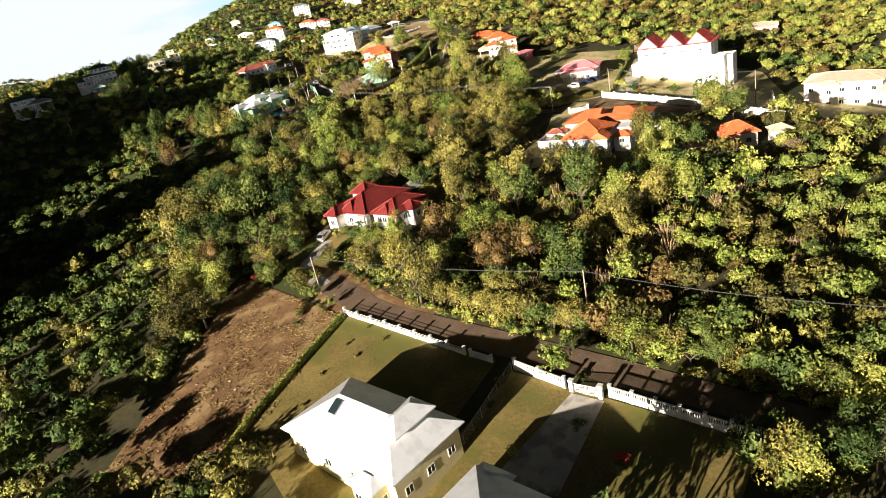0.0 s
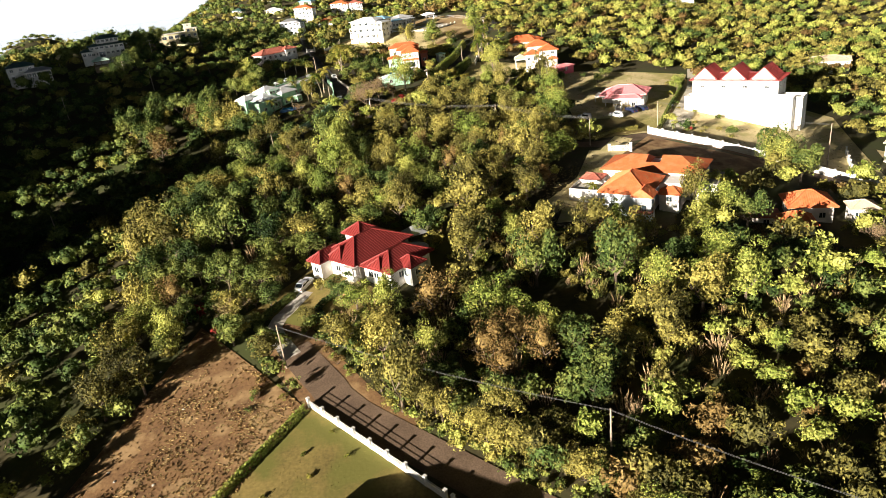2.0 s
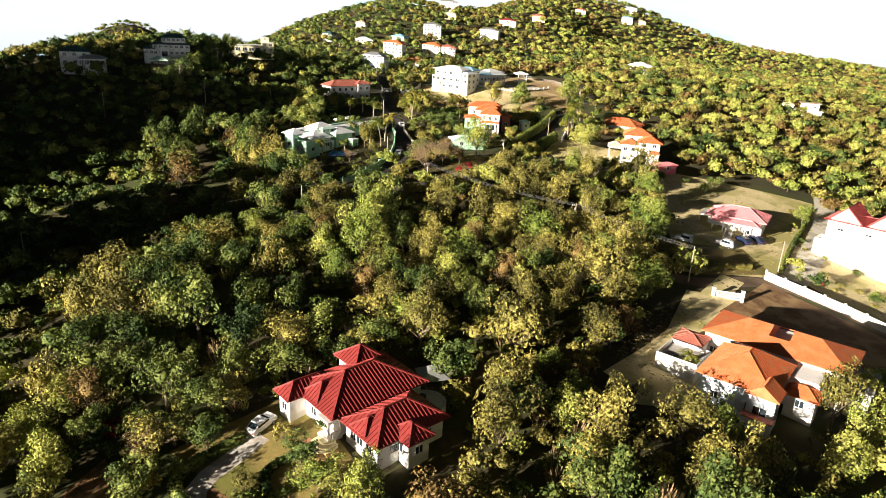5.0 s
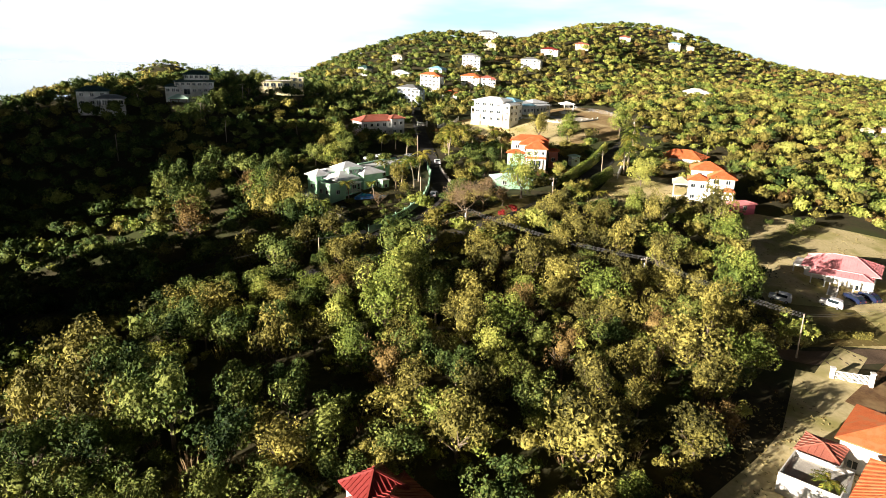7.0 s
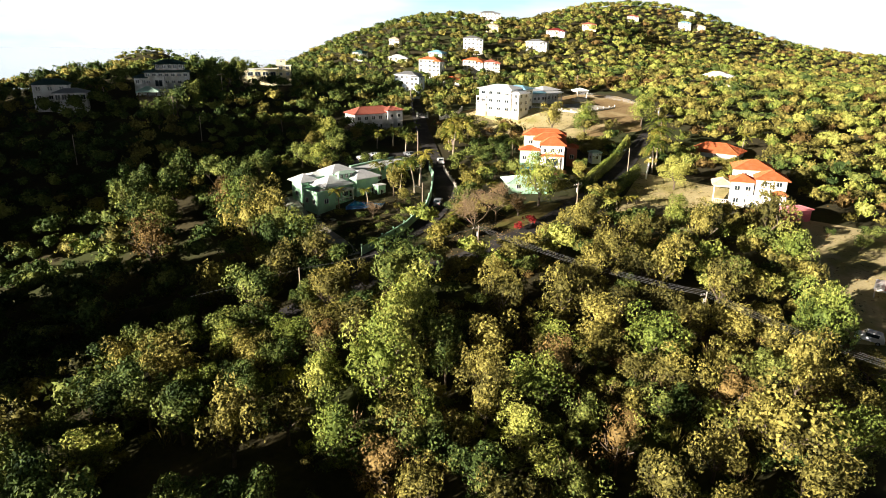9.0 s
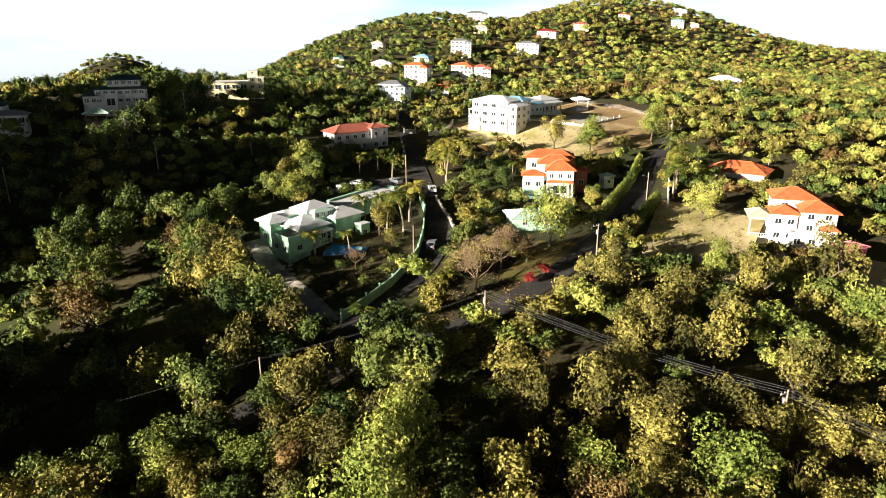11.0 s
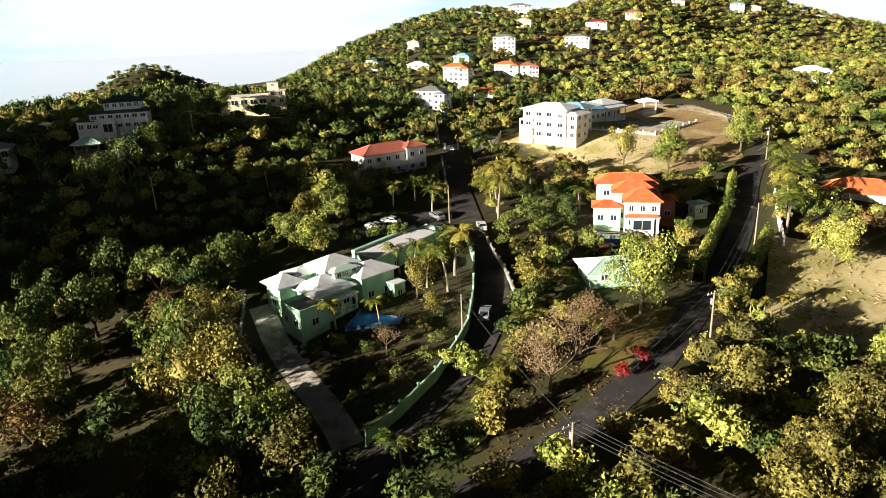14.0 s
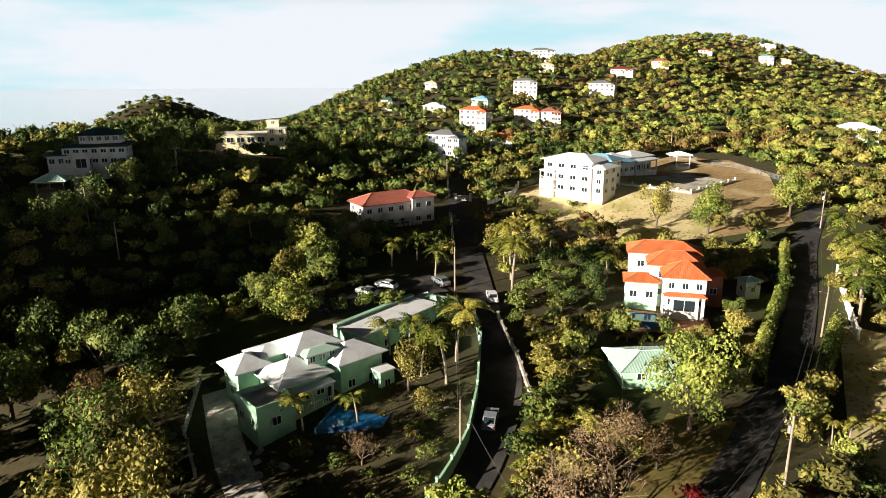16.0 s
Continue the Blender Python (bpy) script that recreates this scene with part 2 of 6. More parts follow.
# ---- the land: heights in metres on a 60 m grid, smoothed, with far hills and unseen shade hills added ----
GRID_X, GRID_Y, CELL = -240.0, 0.0, 60.0
HEIGHTS = np.array([
    (-5, -3, -1, 0, 0, -2, -3, -3, -5, -7),
    (-3, -3, -2, 0, 2, 2, 0, -2, -4, -5),
    (1, -1, -1, 5, 11, 11, 4, -3, -5, -3),
    (9, 3, 0, 12, 18, 14, 6, -5, -5, -2),
    (20, 15, 7, 15, 23, 20, 15, 1, -3, -2),
    (29, 35, 37, 29, 27, 24, 22, 12, 1, -4),
    (35, 50, 58, 37, 29, 31, 30, 20, 8, 0),
    (32, 48, 55, 40, 34, 38, 37, 29, 19, 12),
    (20, 34, 41, 38, 35, 39, 42, 39, 33, 28),
], float)
# x, y, reach across, reach along, height; the last four: unseen, added to shade the left valley side
FAR_AND_SHADE_HILLS = [(172, 907, 160, 120, 56.5), (-37, 711, 114, 147, 42), (-249, 617, 39, 47, 15), (-274, 644, 46, 120, 33), (83, 760, 49, 114, 19.5), (410, 850, 100, 110, 9), (20, 390, 24, 19, 4.4), (1.5, 142, 12, 11, 1.0),
             (-453, 680, 284, 415, -31), (-230, 240, 46, 46, 79), (-171, 215, 24, 24, 63), (-140, 165, 22, 22, 43), (-126, 142, 20, 20, 37)]


def spline_weights(u):
    u = np.abs(u)
    return np.where(u < 1, 2 / 3 - u**2 + u**3 / 2, np.where(u < 2, (2 - u) ** 3 / 6, 0.0))


def ground(x, y):
    """Height of the land at arrays x and y."""
    x, y = np.asarray(x, float), np.asarray(y, float)
    u = np.clip((x - GRID_X) / CELL, 0, HEIGHTS.shape[1] - 1)
    v = np.clip((y - GRID_Y) / CELL, 0, HEIGHTS.shape[0] - 1)
    top, under = 0.0, 0.0
    for j in range(HEIGHTS.shape[0]):
        wj = spline_weights(v - j)
        for i in range(HEIGHTS.shape[1]):
            w = wj * spline_weights(u - i)
            top, under = top + w * HEIGHTS[j, i], under + w
    z = top / under
    for hx, hy, rx, ry, h in FAR_AND_SHADE_HILLS:
        z = z + h * np.exp(-(((x - hx) / rx) ** 2) - ((y - hy) / ry) ** 2)
    away = np.maximum(np.hypot(x - 20, (y - 420) * 0.9) - 560, 0)
    return z - 75 * (1 - np.exp(-((away / 420) ** 2)))


def gz(x, y):
    return float(ground(x, y))


def mesh_object(name, verts, faces, mat, parent=None):
    """An object from arrays of corners and of equal-sided faces."""
    me = bpy.data.meshes.new(name)
    verts, faces = np.asarray(verts, np.float32), np.asarray(faces, np.int32)
    k = faces.shape[1]
    me.vertices.add(len(verts))
    me.vertices.foreach_set("co", verts.ravel())
    me.loops.add(faces.size)
    me.loops.foreach_set("vertex_index", faces.ravel())
    me.polygons.add(len(faces))
    me.polygons.foreach_set("loop_start", np.arange(0, faces.size, k, dtype=np.int32))
    me.update(calc_edges=True)
    me.materials.append(mat)
    ob = new(name, me)
    ob.parent = parent
    return ob


def part(name, bm, mat, parent=None, label=""):
    """Links a bmesh as one mesh object under a thing or a part."""
    me = bpy.data.meshes.new(name)
    bm.to_mesh(me)
    bm.free()
    me.materials.append(mat)
    ob = new(name, me)
    ob.parent = parent
    if label:
        tagged(ob, label)
    return ob


def thing(name, m, label, category, group=""):
    """An Empty at a thing's base, that parents its parts."""
    ob = new(name)
    ob.empty_display_size = 0.2
    ob.matrix_world = m
    return tagged(ob, label, category, group)


near_x = np.arange(-160, 221, 3.0)
near_y = np.arange(0, 461, 3.0)
out = np.cumsum(np.geomspace(3, 120, 44))
land_x = np.concatenate([(near_x[0] - out)[::-1], near_x, near_x[-1] + out])
land_y = np.concatenate([(near_y[0] - out)[::-1], near_y, near_y[-1] + out])
gx, gy = np.meshgrid(land_x, land_y)
nx, ny = len(land_x), len(land_y)
corner = (np.arange(ny - 1)[:, None] * nx + np.arange(nx - 1)).ravel()
land = mesh_object("ground", np.stack([gx.ravel(), gy.ravel(), ground(gx, gy).ravel()], 1),
                   np.stack([corner, corner + 1, corner + nx + 1, corner + nx], 1), EARTH)
land.data.polygons.foreach_set("use_smooth", np.ones(len(land.data.polygons), bool))
tagged(land, "hilly ground of dry earth and scrub grass", "ground", kind="structure")
sea = mesh_object("water", [(-4500, -4500, -46), (4500, -4500, -46), (4500, 4800, -46), (-4500, 4800, -46)], [(0, 1, 2, 3)], SEA)
tagged(sea, "open sea round the island", "sea", kind="structure")


def along(points, step=3.0):
    """A smooth line through points, as an array of x, y at even steps."""
    p = np.array(points, float)
    q = np.vstack([2 * p[0] - p[1], p, 2 * p[-1] - p[-2]])
    run = []
    for i in range(1, len(q) - 2):
        a, b, c, d = q[i - 1 : i + 3]
        n = max(2, int(np.linalg.norm(c - b) / step))
        t = np.arange(n)[:, None] / n
        run.append(0.5 * (2 * b + (c - a) * t + (2 * a - 5 * b + 4 * c - d) * t**2 + (3 * b - a - 3 * c + d) * t**3))
    return np.vstack(run + [p[-1:]])


def strip(name, points, width, mat, lift, label, category, kind="structure"):
    """A road laid along a line on the land."""
    c = along(points)
    d = np.gradient(c, axis=0)
    side = np.stack([d[:, 1], -d[:, 0]], 1) / np.linalg.norm(d, axis=1)[:, None]
    across = np.linspace(-0.5, 0.5, 5)
    at = c[:, None] + side[:, None] * (across * width)[None, :, None]
    z = ground(at[..., 0], at[..., 1]) + lift
    v = np.concatenate([at, z[..., None]], 2).reshape(-1, 3)
    k = (np.arange(len(c) - 1)[:, None] * 5 + np.arange(4)).ravel()
    return tagged(mesh_object(name, v, np.stack([k, k + 1, k + 6, k + 5], 1), mat), label, category, kind=kind)


YARDS = []


def patch(name, corners, mat, lift, label, category, kind="structure", n=26, clear=True):
    """A four-cornered piece of ground that lies on the land."""
    if clear:
        YARDS.append(corners)
    lift += 0.06
    a, b, c, d = (np.array(p, float) for p in corners)
    u, v = (g.ravel()[:, None] for g in np.meshgrid(np.linspace(0, 1, n), np.linspace(0, 1, n)))
    at = a * (1 - u) * (1 - v) + b * u * (1 - v) + c * u * v + d * (1 - u) * v
    z = ground(at[:, 0], at[:, 1]) + lift
    k = (np.arange(n - 1)[:, None] * n + np.arange(n - 1)).ravel()
    return tagged(mesh_object(name, np.column_stack([at, z]), np.stack([k, k + 1, k + n + 1, k + n], 1), mat), label, category, kind=kind)


# ---- builders ----
def bm_box(bm, x0, y0, z0, x1, y1, z1):
    v = [bm.verts.new(p) for p in ((x0, y0, z0), (x1, y0, z0), (x1, y1, z0), (x0, y1, z0), (x0, y0, z1), (x1, y0, z1), (x1, y1, z1), (x0, y1, z1))]
    for f in ((3, 2, 1, 0), (4, 5, 6, 7), (0, 1, 5, 4), (1, 2, 6, 5), (2, 3, 7, 6), (3, 0, 4, 7)):
        bm.faces.new([v[i] for i in f])


def bm_tube(bm, a, b, r0, r1, n=6):
    """A tapered round bar from a to b."""
    a, b = Vector(a), Vector(b)
    q = (b - a).to_track_quat("Z", "Y")
    ring = []
    for p, r in ((a, r0), (b, r1)):
        ring.append([bm.verts.new(p + q @ Vector((r * math.cos(k * math.tau / n), r * math.sin(k * math.tau / n), 0))) for k in range(n)])
    for k in range(n):
        bm.faces.new((ring[0][k], ring[0][(k + 1) % n], ring[1][(k + 1) % n], ring[1][k]))
    bm.faces.new(ring[1])
    bm.faces.new(ring[0][::-1])


def bm_loft(bm, points, r, n=3):
    """One unbroken bar through many points."""
    rings = []
    for i, p in enumerate(points):
        way = points[min(i + 1, len(points) - 1)] - points[max(i - 1, 0)]
        q = way.to_track_quat("Z", "Y")
        rings.append([bm.verts.new(p + q @ Vector((r * math.cos(k * math.tau / n), r * math.sin(k * math.tau / n), 0))) for k in range(n)])
    for a, b in zip(rings, rings[1:]):
        for k in range(n):
            bm.faces.new((a[k], a[(k + 1) % n], b[(k + 1) % n], b[k]))


def box(*s):
    bm = bmesh.new()
    bm_box(bm, *s)
    return bm


def roof_hip(w, d, rise, thick=0.16):
    """A hipped roof on a w x d eave line at z = 0, ridge along the longer side, with a fascia below."""
    bm = bmesh.new()
    k = min(w, d) / 2
    ridge = [(-w / 2 + k, 0, rise), (w / 2 - k, 0, rise)] if w >= d else [(0, -d / 2 + k, rise), (0, d / 2 - k, rise)]
    e = [bm.verts.new((x, y, 0)) for x, y in ((-w / 2, -d / 2), (w / 2, -d / 2), (w / 2, d / 2), (-w / 2, d / 2))]
    u = [bm.verts.new((v.co.x, v.co.y, -thick)) for v in e]
    if abs(w - d) < 0.2:
        p = bm.verts.new((0, 0, rise))
        for i in range(4):
            bm.faces.new((e[i], e[(i + 1) % 4], p))
    else:
        a, b = (bm.verts.new(p) for p in ridge)
        faces = ((e[0], e[1], b, a), (e[1], e[2], b), (e[2], e[3], a, b), (e[3], e[0], a)) if w >= d else ((e[0], e[1], a), (e[1], e[2], b, a), (e[2], e[3], b), (e[3], e[0], a, b))
        for f in faces:
            bm.faces.new(f)
    for i in range(4):
        bm.faces.new((u[i], u[(i + 1) % 4], e[(i + 1) % 4], e[i]))
    bm.faces.new(u[::-1])
    return bm


def roof_notched(w, d, rise, n0, n1, ny, thick=0.16):
    """A long hipped roof whose ridge is broken by an open court between n0 and n1, from ny back."""
    bm = bmesh.new()
    k = d / 2
    z = lambda y: rise * (1 - abs(y) / k)
    for s in (-1, 1):
        e, a = (n0 if s < 0 else n1), s * (w / 2 - k)
        left = [(s * w / 2, -k, 0), (e, -k, 0), (e, ny, z(ny)), (e, 0, rise), (a, 0, rise)]
        rear = [(s * w / 2, k, 0), (a, 0, rise), (e, 0, rise), (e, k, 0)]
        side = [(s * w / 2, k, 0), (s * w / 2, -k, 0), (a, 0, rise)]
        cheek = [(e, ny, z(ny)), (e, ny, -0.9), (e, k, -0.9), (e, k, 0), (e, 0, rise)]
        for f in (left, rear, side, cheek):
            bm.faces.new([bm.verts.new(p) for p in (f if s < 0 else f[::-1])])
    for f in ([(n0, -k, 0), (n1, -k, 0), (n1, ny, z(ny)), (n0, ny, z(ny))], [(n0, ny, z(ny)), (n1, ny, z(ny)), (n1, ny, -0.9), (n0, ny, -0.9)],
              [(n0, ny, -0.9), (n1, ny, -0.9), (n1, k, -0.9), (n0, k, -0.9)]):
        bm.faces.new([bm.verts.new(p) for p in f])
    c = [(-w / 2, -k), (w / 2, -k), (w / 2, k), (-w / 2, k)]
    for (x0, y0), (x1, y1) in zip(c, c[1:] + c[:1]):
        bm.faces.new([bm.verts.new(p) for p in ((x0, y0, -thick), (x1, y1, -thick), (x1, y1, 0), (x0, y0, 0))])
    bmesh.ops.remove_doubles(bm, verts=bm.verts, dist=0.001)
    return bm


def roof_gable(w, d, rise, thick=0.16):
    """A gabled roof, ridge along y, gables closed."""
    bm = bmesh.new()
    pts = [(-w / 2, 0), (0, rise), (w / 2, 0), (w / 2, -thick), (-w / 2, -thick)]
    ends = [[bm.verts.new((x, y, z)) for x, z in pts] for y in (-d / 2, d / 2)]
    bm.faces.new(ends[0][::-1])
    bm.faces.new(ends[1])
    for i in range(5):
        j = (i + 1) % 5
        bm.faces.new((ends[0][i], ends[0][j], ends[1][j], ends[1][i]))
    return bm


def roof_ribs(w, d, rise, kind, gap, size=0.05, tilted=True):
    """Ribs or tile rolls that run up each slope, and caps along hips and ridge, as one mesh."""
    bm = bmesh.new()

    def bar(a, b, r):
        a, b = Vector(a), Vector(b)
        if (b - a).length < 0.3:
            return
        q = (b - a).to_track_quat("Z", "Y")
        ends = [[bm.verts.new(p + q @ Vector((r * math.cos(t), r * math.sin(t), 0))) for t in (0.5, 2.1, 3.7, 5.3)] for p in (a, b)]
        for k in range(4):
            bm.faces.new((ends[0][k], ends[0][(k + 1) % 4], ends[1][(k + 1) % 4], ends[1][k]))

    if kind == "hip":
        k = min(w, d) / 2
        for flip in (0, 1):
            run, deep = (w, d) if not flip else (d, w)
            n = max(2, int(run / gap))
            for s in (-1, 1):
                for i in range(1, n):
                    u = run * i / n
                    up = min(u, run - u, k)
                    a, b = (u - run / 2, s * deep / 2), (u - run / 2, s * (deep / 2 - up))
                    z = rise * up / k
                    bar((*(a if not flip else a[::-1]), 0.02), (*(b if not flip else b[::-1]), z + 0.02), size)
        p = [(-w / 2 + k, 0), (w / 2 - k, 0)] if w >= d else [(0, -d / 2 + k), (0, d / 2 - k)]
        for x, y in ((-1, -1), (1, -1), (1, 1), (-1, 1)):
            q = p[0] if (x < 0 if w >= d else y < 0) else p[1]
            bar((x * w / 2, y * d / 2, 0.02), (*q, rise + 0.03), size * 2.2)
        bar((*p[0], rise + 0.03), (*p[1], rise + 0.03), size * 2.2)
    else:
        n = max(2, int(d / gap))
        for i in range(n + 1):
            y = d * i / n - d / 2
            for s in (-1, 1):
                bar((s * w / 2, y, 0.02), (0, y, rise + 0.02), size)
        bar((0, -d / 2, rise + 0.03), (0, d / 2, rise + 0.03), size * 2.2)
    return bm


def add_window(parent, at, turn, w, h, frame_mat, pane_mat=None, panes=2, name="window"):
    """A framed window on a wall: at is the sill's middle, turn the way it faces (degrees, 0 is -y)."""
    m = pose(*at, 0, 0, turn)
    bm = bmesh.new()
    f = 0.09
    bm_box(bm, -w / 2, -0.09, 0, w / 2, 0.05, f)
    bm_box(bm, -w / 2, -0.07, h - f, w / 2, 0.05, h)
    for i in range(panes + 1):
        x = -w / 2 + (w - f) * i / panes
        bm_box(bm, x, -0.07, f, x + f, 0.05, h - f)
    bm.transform(m)
    win = part(name, bm, frame_mat, parent)
    bm = box(-w / 2 + f, -0.02, f, w / 2 - f, 0.05, h - f)
    bm.transform(m)
    part("pane", bm, pane_mat or GLASS, win)
    return win


def house(name, label, x, y, z, turn, blocks, wall=None, trim=None, group="", category="house"):
    """A house of blocks. Each block: dict of at, size (w, d), base, h, roof (hip, gable, flat or none), rise, over, and windows a side."""
    wall, trim = wall or WHITE, trim or WHITE
    top = thing(name, pose(x, y, z, 0, 0, turn), label, category, group)
    for b in blocks:
        bx, by = b["at"]
        w, d = b["size"]
        base, h, over = b.get("base", 0.0), b["h"], b.get("over", 0.6)
        wm = b.get("wall", wall)
        bm = bmesh.new()
        if b.get("porch"):
            # an open porch: floor slab, posts and a beam
            bm_box(bm, bx - w / 2, by - d / 2, base - 2, bx + w / 2, by + d / 2, base + 0.2)
            part("porch_floor", bm, wm, top)
            part("porch_beam", box(bx - w / 2, by - d / 2, base + h - 0.35, bx + w / 2, by + d / 2, base + h), trim, top)
            n = max(2, int(w / 2.6) + 1)
            for i in range(n):
                px = bx - w / 2 + 0.15 + (w - 0.3) * i / (n - 1)
                part("post", box(px - 0.13, by - d / 2 + 0.02, base + 0.2, px + 0.13, by - d / 2 + 0.28, base + h - 0.35), trim, top)
                if i < n - 1:
                    nx_ = bx - w / 2 + 0.15 + (w - 0.3) * (i + 1) / (n - 1)
                    rail = bmesh.new()
                    bm_box(rail, px + 0.13, by - d / 2 + 0.1, base + 1.0, nx_ - 0.13, by - d / 2 + 0.2, base + 1.1)
                    for k in range(1, 8):
                        rx = px + (nx_ - px) * k / 8
                        bm_box(rail, rx - 0.05, by - d / 2 + 0.1, base + 0.2, rx + 0.05, by - d / 2 + 0.2, base + 1.0)
                    part("railing", rail, trim, top)
        else:
            low = base - (b.get("deep", 3.0) if base < 0.5 else 0)
            bm_box(bm, bx - w / 2, by - d / 2, low, bx + w / 2, by + d / 2, base + h)
            part("wall", bm, wm, top)
            storeys = b.get("storeys", 1)
            tall = h / storeys
            for side, n in enumerate(b.get("win", (2, 2, 2, 2))):
                run = w if side in (0, 2) else d
                for s in range(storeys):
                    for i in range(n):
                        u = run * (i + 0.5) / n - run / 2
                        sx, sy = ((u, -d / 2), (w / 2, u), (-u, d / 2), (-w / 2, -u))[side]
                        ww, hh = b.get("wsize", (1.3, 1.25))
                        sill = base + tall * s + (0.95 if hh < 1.8 else 0.1)
                        add_window(top, (bx + sx, by + sy, sill), (0, 90, 180, 270)[side], min(ww, run / n * 0.8), min(hh, tall - 0.5), trim,
                                   name="window" if hh < 1.8 else "glass_door")
        kind, rise = b.get("roof", "hip"), b.get("rise", 2.2)
        rm = b.get("rmat", ROOF_WHITE)
        rw, rd = w + 2 * over, d + 2 * over
        at = Matrix.Translation((bx, by, base + h + 0.17))
        if kind in ("hip", "gable"):
            turned = b.get("across", False) and kind == "gable"
            if turned:
                at, rw, rd = at @ pose(0, 0, 0, 0, 0, 90), rd, rw
            bm = (roof_hip if kind == "hip" else roof_gable)(rw, rd, rise)
            bm.transform(at)
            r = part("roof", bm, rm, top)
            if b.get("pediment"):
                bm = bmesh.new()
                ends = [[bm.verts.new((x, y, z)) for x, z in ((-rw / 2 + 0.5, 0.02), (rw / 2 - 0.5, 0.02), (0, rise - 0.3))] for y in (-rd / 2 - 0.08, -rd / 2 - 0.004)]
                bm.faces.new(ends[0])
                bm.faces.new(ends[1][::-1])
                for i in range(3):
                    bm.faces.new((ends[0][i], ends[1][i], ends[1][(i + 1) % 3], ends[0][(i + 1) % 3]))
                bm.transform(at)
                part("pediment", bm, wm, top)
            if b.get("rib", 0.7):
                bm = roof_ribs(rw, rd, rise, kind, b.get("rib", 0.7), b.get("ribsize", 0.05))
                bm.transform(at)
                part("roof_ribs", bm, rm, r)
        elif kind == "notched":
            bm = roof_notched(rw, rd, rise, *b["notch"])
            bm.transform(at)
            part("roof", bm, rm, top)
        elif kind == "flat":
            bm = bmesh.new()
            bm_box(bm, bx - rw / 2, by - rd / 2, base + h + 0.004, bx + rw / 2, by + rd / 2, base + h + 0.2)
            r = part("roof", bm, rm, top)
        elif kind == "terrace":
            bm = bmesh.new()
            z0, t = base + h, 0.15
            for x0, y0, x1, y1 in ((-w / 2, -d / 2, w / 2, -d / 2 + t), (-w / 2, d / 2 - t, w / 2, d / 2), (-w / 2, -d / 2 + t, -w / 2 + t, d / 2 - t), (w / 2 - t, -d / 2 + t, w / 2, d / 2 - t)):
                bm_box(bm, bx + x0, by + y0, z0, bx + x1, by + y1, z0 + 0.9)
            part("parapet", bm, wm, top)
    return top


# ---- roads, yards and lots ----
strip("road", [(75, 22), (52, 50), (42, 60.8), (27, 76.5), (15, 88.5), (-2, 106), (-6, 113), (-12, 124)], 5.5, TRACK, 0.10, "worn concrete and dirt lane beside a white wall", "road")
strip("verge", [(4, 99), (-2, 106), (-6, 113), (-12, 124), (-15.5, 131)], 9.5, DIRT, 0.05, "reddish dirt verge beside the garden drive", "verge")
strip("road", [(-12, 122), (-16, 131), (-13.5, 136), (-10.5, 140.5)], 3.0, CONCRETE, 0.14, "narrow concrete drive to the red-roofed house", "driveway")
strip("road", [(-90, 195), (-70, 202), (-52, 207), (-41, 211), (-29, 218), (-18, 230), (-6, 236), (2, 242), (10, 251), (19, 263), (28, 279), (37.5, 297), (47, 320), (56.5, 347), (66, 369), (80, 400)], 4.8, ASPHALT, 0.12, "dark asphalt road climbing between hedges", "road")
strip("road", [(-15, 231), (-16, 243), (-9, 258), (-5.5, 270), (-4.5, 285), (-9, 307), (-16, 342), (-20, 361), (-27, 400), (-34, 440)], 5.0, ASPHALT, 0.16, "dark asphalt side road past the mint wall", "road")
strip("road", [(40, 158), (50.5, 169), (59, 180), (66, 191), (75, 203)], 5.0, STRAW, 0.10, "bare dirt track beside the orange-roofed house", "track")
strip("road", [(41.7, 218), (62, 199), (84, 203), (100, 190), (112, 168), (122, 150)], 4.5, TRACK, 0.10, "dusty lane along the villa wall", "road")
strip("road", [(90, 206.5), (101, 221.5), (113, 240), (122, 256), (131, 275)], 6.0, DRIVE, 0.14, "pale concrete drive up to the villa", "driveway")
strip("road", [(-20.5, 244.4), (-25, 251.3), (-36.4, 265.6), (-45, 279)], 4.0, CONCRETE, 0.14, "cracked concrete drive of the mint house", "driveway")
patch("lot", [(-49, 84), (-27, 80), (-9.5, 109.5), (-30, 137)], DIRT, 0.06, "cleared lot of reddish-brown dry earth", "lot")
patch("lawn", [(-26, 87), (-14, 56), (13, 84.5), (-8.5, 109)], LAWN, 0.07, "dry lawn round the white-roofed house", "lawn")
patch("lawn", [(-14, 56), (10, 30), (38, 57), (14.5, 81.5)], LAWN, 0.07, "patchy lawn behind the balustrade wall", "lawn")
patch("driveway", [(6, 63), (13, 58), (24.2, 70.4), (20.8, 73.6)], CONCRETE, 0.12, "wide concrete drive inside the gate", "driveway")
patch("yard", [(41, 152), (56, 152), (74, 192), (62, 194)], STRAW, 0.06, "straw-coloured yard beside the orange-roofed house", "yard")
patch("yard", [(66, 186), (88, 162), (104, 180), (82, 203)], DIRT, 0.11, "bare brown yard behind the orange-roofed house", "yard")
patch("yard", [(64, 203), (90, 207), (124, 268), (75, 282)], STRAW, 0.06, "dry grass yard round the pink-roofed house", "yard")
patch("lawn", [(62, 219), (84, 221), (86, 208), (66, 202)], LAWN, 0.12, "green lawn before the pink-roofed house", "lawn")
patch("parking", [(-41, 298), (-38, 308), (-22, 323), (-15.5, 313)], ASPHALT, 0.10, "dark parking ground above the mint annexe", "parking")
patch("yard", [(92, 207), (122, 155), (150, 220), (118, 265)], STRAW, 0.07, "sunlit straw lawn of the villa", "yard")
